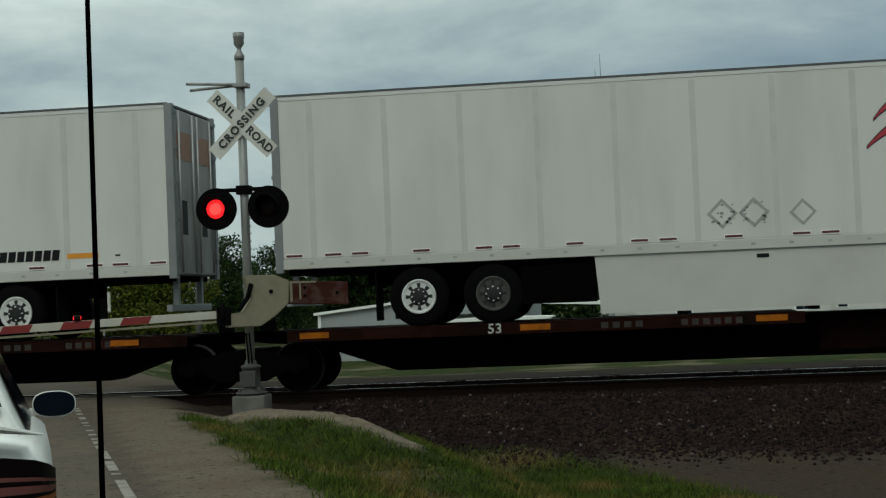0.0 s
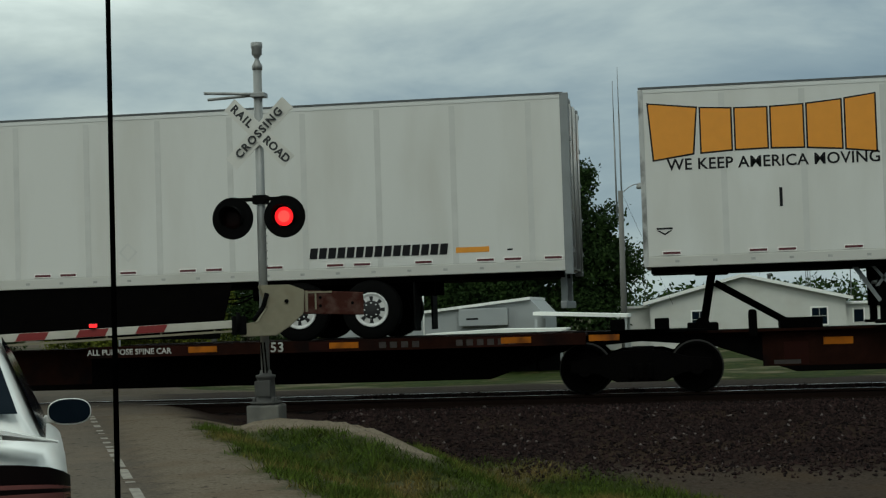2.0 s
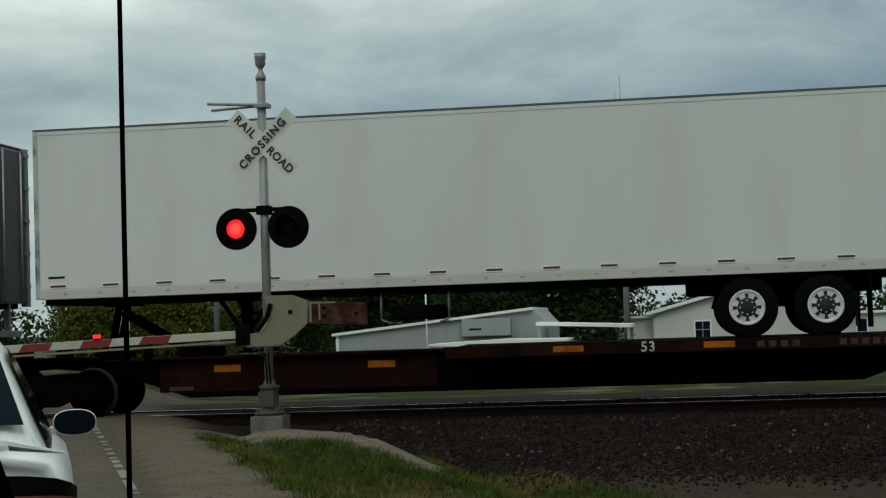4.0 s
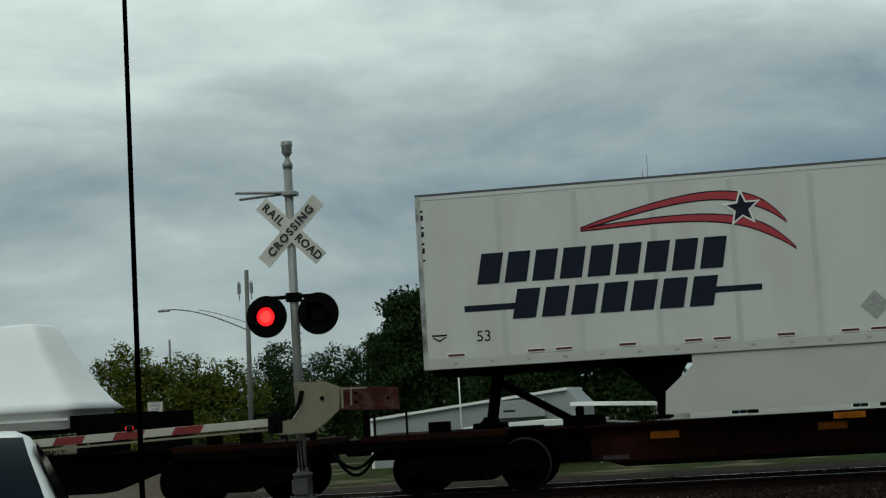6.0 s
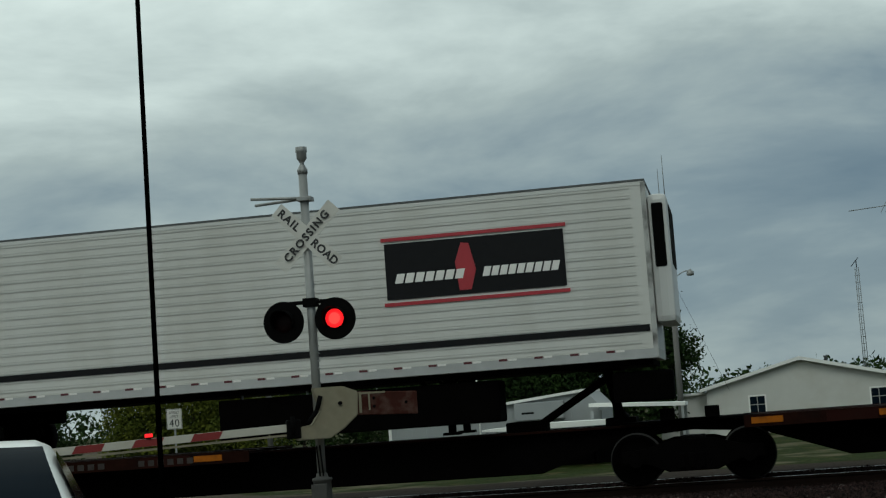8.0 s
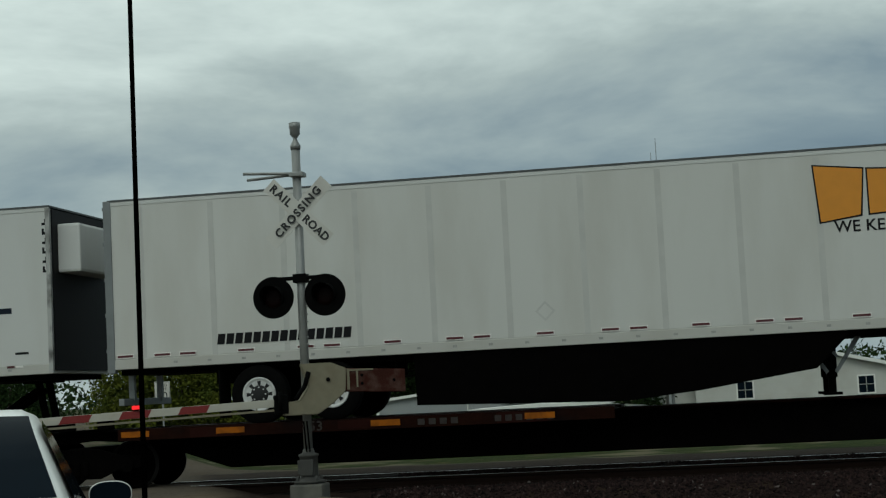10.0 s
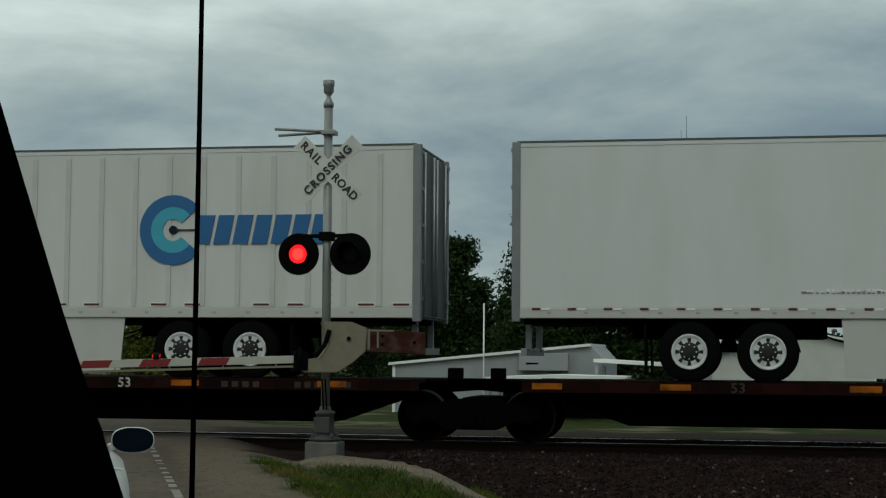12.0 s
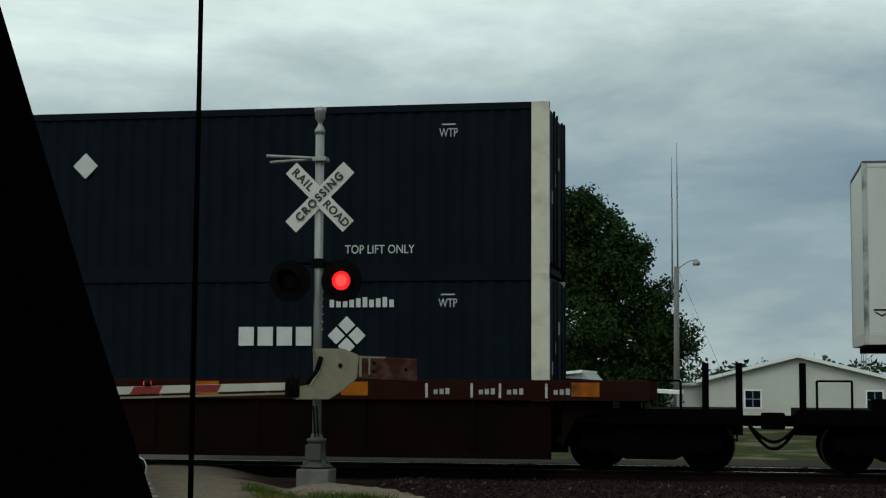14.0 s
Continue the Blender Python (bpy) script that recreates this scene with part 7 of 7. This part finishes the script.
        for v in bm.verts:
            a = math.atan2(v.co.z, v.co.x)
            r = math.hypot(v.co.x, v.co.z)
            ca, sa = math.cos(a), math.sin(a)
            v.co = Vector((0.935 + 0.114 * r * math.copysign(abs(ca) ** 0.75, ca), 3.02 + v.co.y, 0.973 + 0.070 * r * math.copysign(abs(sa) ** 0.85, sa)))
        box(bm, 0.74, 0.86, 3.06, 3.12, 0.915, 0.955, 0.01)
        if s < 0:
            for v in bm.verts:
                v.co.x *= -1
            bmesh.ops.reverse_faces(bm, faces=bm.faces)
        mi = part("wing_mirror", bm, CARWHITE, c, "white wing mirror")
        bm = bmesh.new()
        lathe(bm, [(1.0, 0.0), (1.0, -0.006), (0.9, -0.008)], "Y", 32)
        for v in bm.verts:
            a = math.atan2(v.co.z, v.co.x)
            r = math.hypot(v.co.x, v.co.z)
            ca, sa = math.cos(a), math.sin(a)
            v.co = Vector((s * 0.935 + 0.111 * r * math.copysign(abs(ca) ** 0.75, ca), 3.019 + v.co.y, 0.976 + 0.066 * r * math.copysign(abs(sa) ** 0.85, sa)))
        part("mirror_glass", bm, GLASSDARK, mi, "dark mirror glass")
    bm = bmesh.new()
    loft(bm, [[(0.84, u + 0.06, 1.004 + dz * 0.6), (0.64, u, 1.045 + dz)] + [(0.33, u - 0.01, 1.06 + dz), (0, u - 0.015, 1.065 + dz), (-0.33, u - 0.01, 1.06 + dz), (-0.64, u, 1.045 + dz), (-0.84, u + 0.06, 1.004 + dz * 0.6), (-0.64, u, 1.028 + dz), (0.64, u, 1.028 + dz)] for u, dz in ((-0.04, 0.035), (0.08, 0.030), (0.20, 0.0))])
    part("spoiler", bm, CARWHITE, c, "white boot-lid spoiler")
    # Black strip drawn in as the spoiler's shadow on the boot lid.
    part("lid_gap", boxes((-0.60, 0.60, 0.0, 0.10, 1.012, 1.030), bevel=0.004), MATBLACK, c, "black strip for the shadow under the spoiler")
    bm = bmesh.new()
    box(bm, -0.78, 0.78, -0.05, 0.1, 0.36, 0.58, 0.04)
    part("rear_bumper", bm, CARWHITE, c)
    part("plate_bar", boxes((-0.26, 0.26, -0.03, 0.01, 0.68, 0.80)), SIGNWHITE, c, "plain blank plate")
    for u in (0.85, 3.55):
        for s in (-1, 1):
            w = part("wheel", lathe(bmesh.new(), [(0.2, 0.0), (0.31, -0.005), (0.325, 0.03), (0.325, 0.19), (0.30, 0.2)], "X", 26), TYRE, c, "black tyre")
            w.matrix_basis = pose(s * 0.90, u, 0.325, 0, 0, 180 if s > 0 else 0)
            part("rim", lathe(bmesh.new(), [(0.205, 0.0), (0.19, 0.02), (0.05, 0.01), (0.02, 0.0)], "X", 20), RIM, w)


white_sedan()


# ---- the car the camera sits in: pillar, door and fender with its aerial ----
def own_car():
    o = thing("waiting_car", 5.3, -21.5, 0.0, "dark car with a black window pillar and whip aerial", "car", rz=22.65)
    inv = o.matrix_basis.inverted()
    INTERIOR = mat("black_trim", (0.0008, 0.0008, 0.0008), 1.0, vary=0.2, spec=0.0)
    DARKPAINT = mat("dark_car_paint", (0.02, 0.02, 0.022), 0.3, vary=0.05)
    bm = bmesh.new()
    rows = []
    for k in range(9):
        z = 0.90 + 0.14 * k
        x = 5.7746 - 0.359 * (z - 1.448) + 0.10 * ((z - 1.448) ** 2)
        rows.append([bm.verts.new(inv @ Vector(p)) for p in ((x - 0.035, -22.185, z), (x, -22.21, z), (x - 0.012, -22.225, z), (x - 0.20, -22.25, z), (x - 0.20, -22.165, z))])
    for a, b in zip(rows, rows[1:]):
        for i in range(5):
            bm.faces.new((a[i], a[(i + 1) % 5], b[(i + 1) % 5], b[i]))
    bm.faces.new(rows[0]); bm.faces.new(rows[-1])
    bmesh.ops.recalc_face_normals(bm, faces=bm.faces)
    part("window_pillar", bm, INTERIOR, o, "black window pillar")
    a = inv @ Vector((5.098, -20.2, 0.0))
    bm = bmesh.new()
    box(bm, a.x - 0.6, a.x + 0.12, a.y - 1.55, a.y + 0.75, 0.32, 0.90, 0.06)
    part("fender", bm, DARKPAINT, o, "dark glossy fender")
    bm = bmesh.new()
    box(bm, a.x + 0.02, a.x + 0.10, a.y - 2.9, a.y - 1.56, 0.32, 0.92, 0.03)
    part("door", bm, DARKPAINT, o, "dark door panel")
    for y in (a.y, a.y - 2.9):
        part("wheel", lathe(bmesh.new(), [(0.2, -0.1), (0.32, -0.1), (0.33, 0.0), (0.32, 0.1), (0.2, 0.1)], "X", 24, (a.x - 0.08, y, 0.33)), TYRE, o)
    part("mast_base", lathe(bmesh.new(), [(0.022, 0.89), (0.018, 0.93), (0.007, 0.95)], "Z", 12, (a.x, a.y, 0)), INTERIOR, o)
    part("whip_aerial", tube(bmesh.new(), (a.x, a.y, 0.93), (a.x + 0.006, a.y, 2.5), 0.0046, 0.0034, n=8), INTERIOR, o, "thin black whip aerial")


own_car()


# ---- what moves ----
LEFT_ON = [(-0.2, 0.43), (1.06, 1.68), (2.28, 2.87), (3.45, 4.05), (4.62, 5.25), (5.87, 6.45), (7.08, 7.68), (8.28, 8.88), (9.45, 9.97), (10.58, 11.2), (11.78, 12.42), (12.94, 13.55), (14.2, 14.8)]
RIGHT_ON = [(0.53, 1.06), (1.68, 2.28), (2.87, 3.45), (4.05, 4.62), (5.25, 5.87), (6.45, 7.08), (7.68, 8.28), (8.88, 9.45), (10.06, 10.58), (11.2, 11.78), (12.42, 13.07), (13.55, 14.2)]

ARM_ON = [(a - 0.1, b - 0.2 if b > 14 else b) for a, b in RIGHT_ON]


def flasher_rows(spans, x, z, y_off, y_on, ry):
    spans = [(round(a * FPS) / FPS, round(b * FPS) / FPS) for a, b in spans]
    rows = []
    times = [0.0]
    for a, b in spans:
        times += [a - 0.034, a, b - 0.034, b]
    times.append(14.0)
    for t in sorted({round(max(0.0, min(14.0, q)) * FPS) / FPS for q in times}):
        lit = any(a - 1e-3 <= t < b - 1e-3 for a, b in spans)
        rows.append((t, pose(x, y_on if lit else y_off, z, 0, ry, 0)))
    return rows


# how far the train runs ahead of, or behind, its mean speed: seconds, metres
RUN = [(0.0, -0.05), (0.5, -0.08), (1.0, -0.04), (1.5, 0.0), (2.0, -0.05), (2.2, -0.02), (4.4, 0.03), (4.6, 0.0), (5.0, -0.31), (5.5, -0.11), (6.0, -0.07), (6.5, -0.06), (7.0, -0.02), (7.5, -0.09), (7.7, -0.08),
       (9.8, -0.07), (10.0, -0.07), (10.5, -0.05), (11.0, -0.02), (11.5, -0.07), (12.0, -0.03), (12.5, 0.0), (13.0, -0.10), (13.5, 0.0), (14.0, -0.02)]


def motions():
    for ob in MOVERS:
        base = ob.matrix_basis.copy()
        walk(ob, [(t, Matrix.Translation((SPEED * t + d, 0, 0)) @ base) for t, d in RUN])
    step = math.degrees(SPEED / FPS / 0.42)
    for ws, q in WHEELSETS:
        walk(ws, [(k / FPS, pose(q, 0, 0.42, 0, step * k, 0)) for k in range(421)])
    for lit, left, x, z, y_off, y_on in FLASHERS:
        spans = LEFT_ON if left else RIGHT_ON if abs(x) < 1 else ARM_ON
        walk(lit, flasher_rows(spans, x, z, y_off, y_on, 22.5 if abs(x) < 1 else 0))


motions()
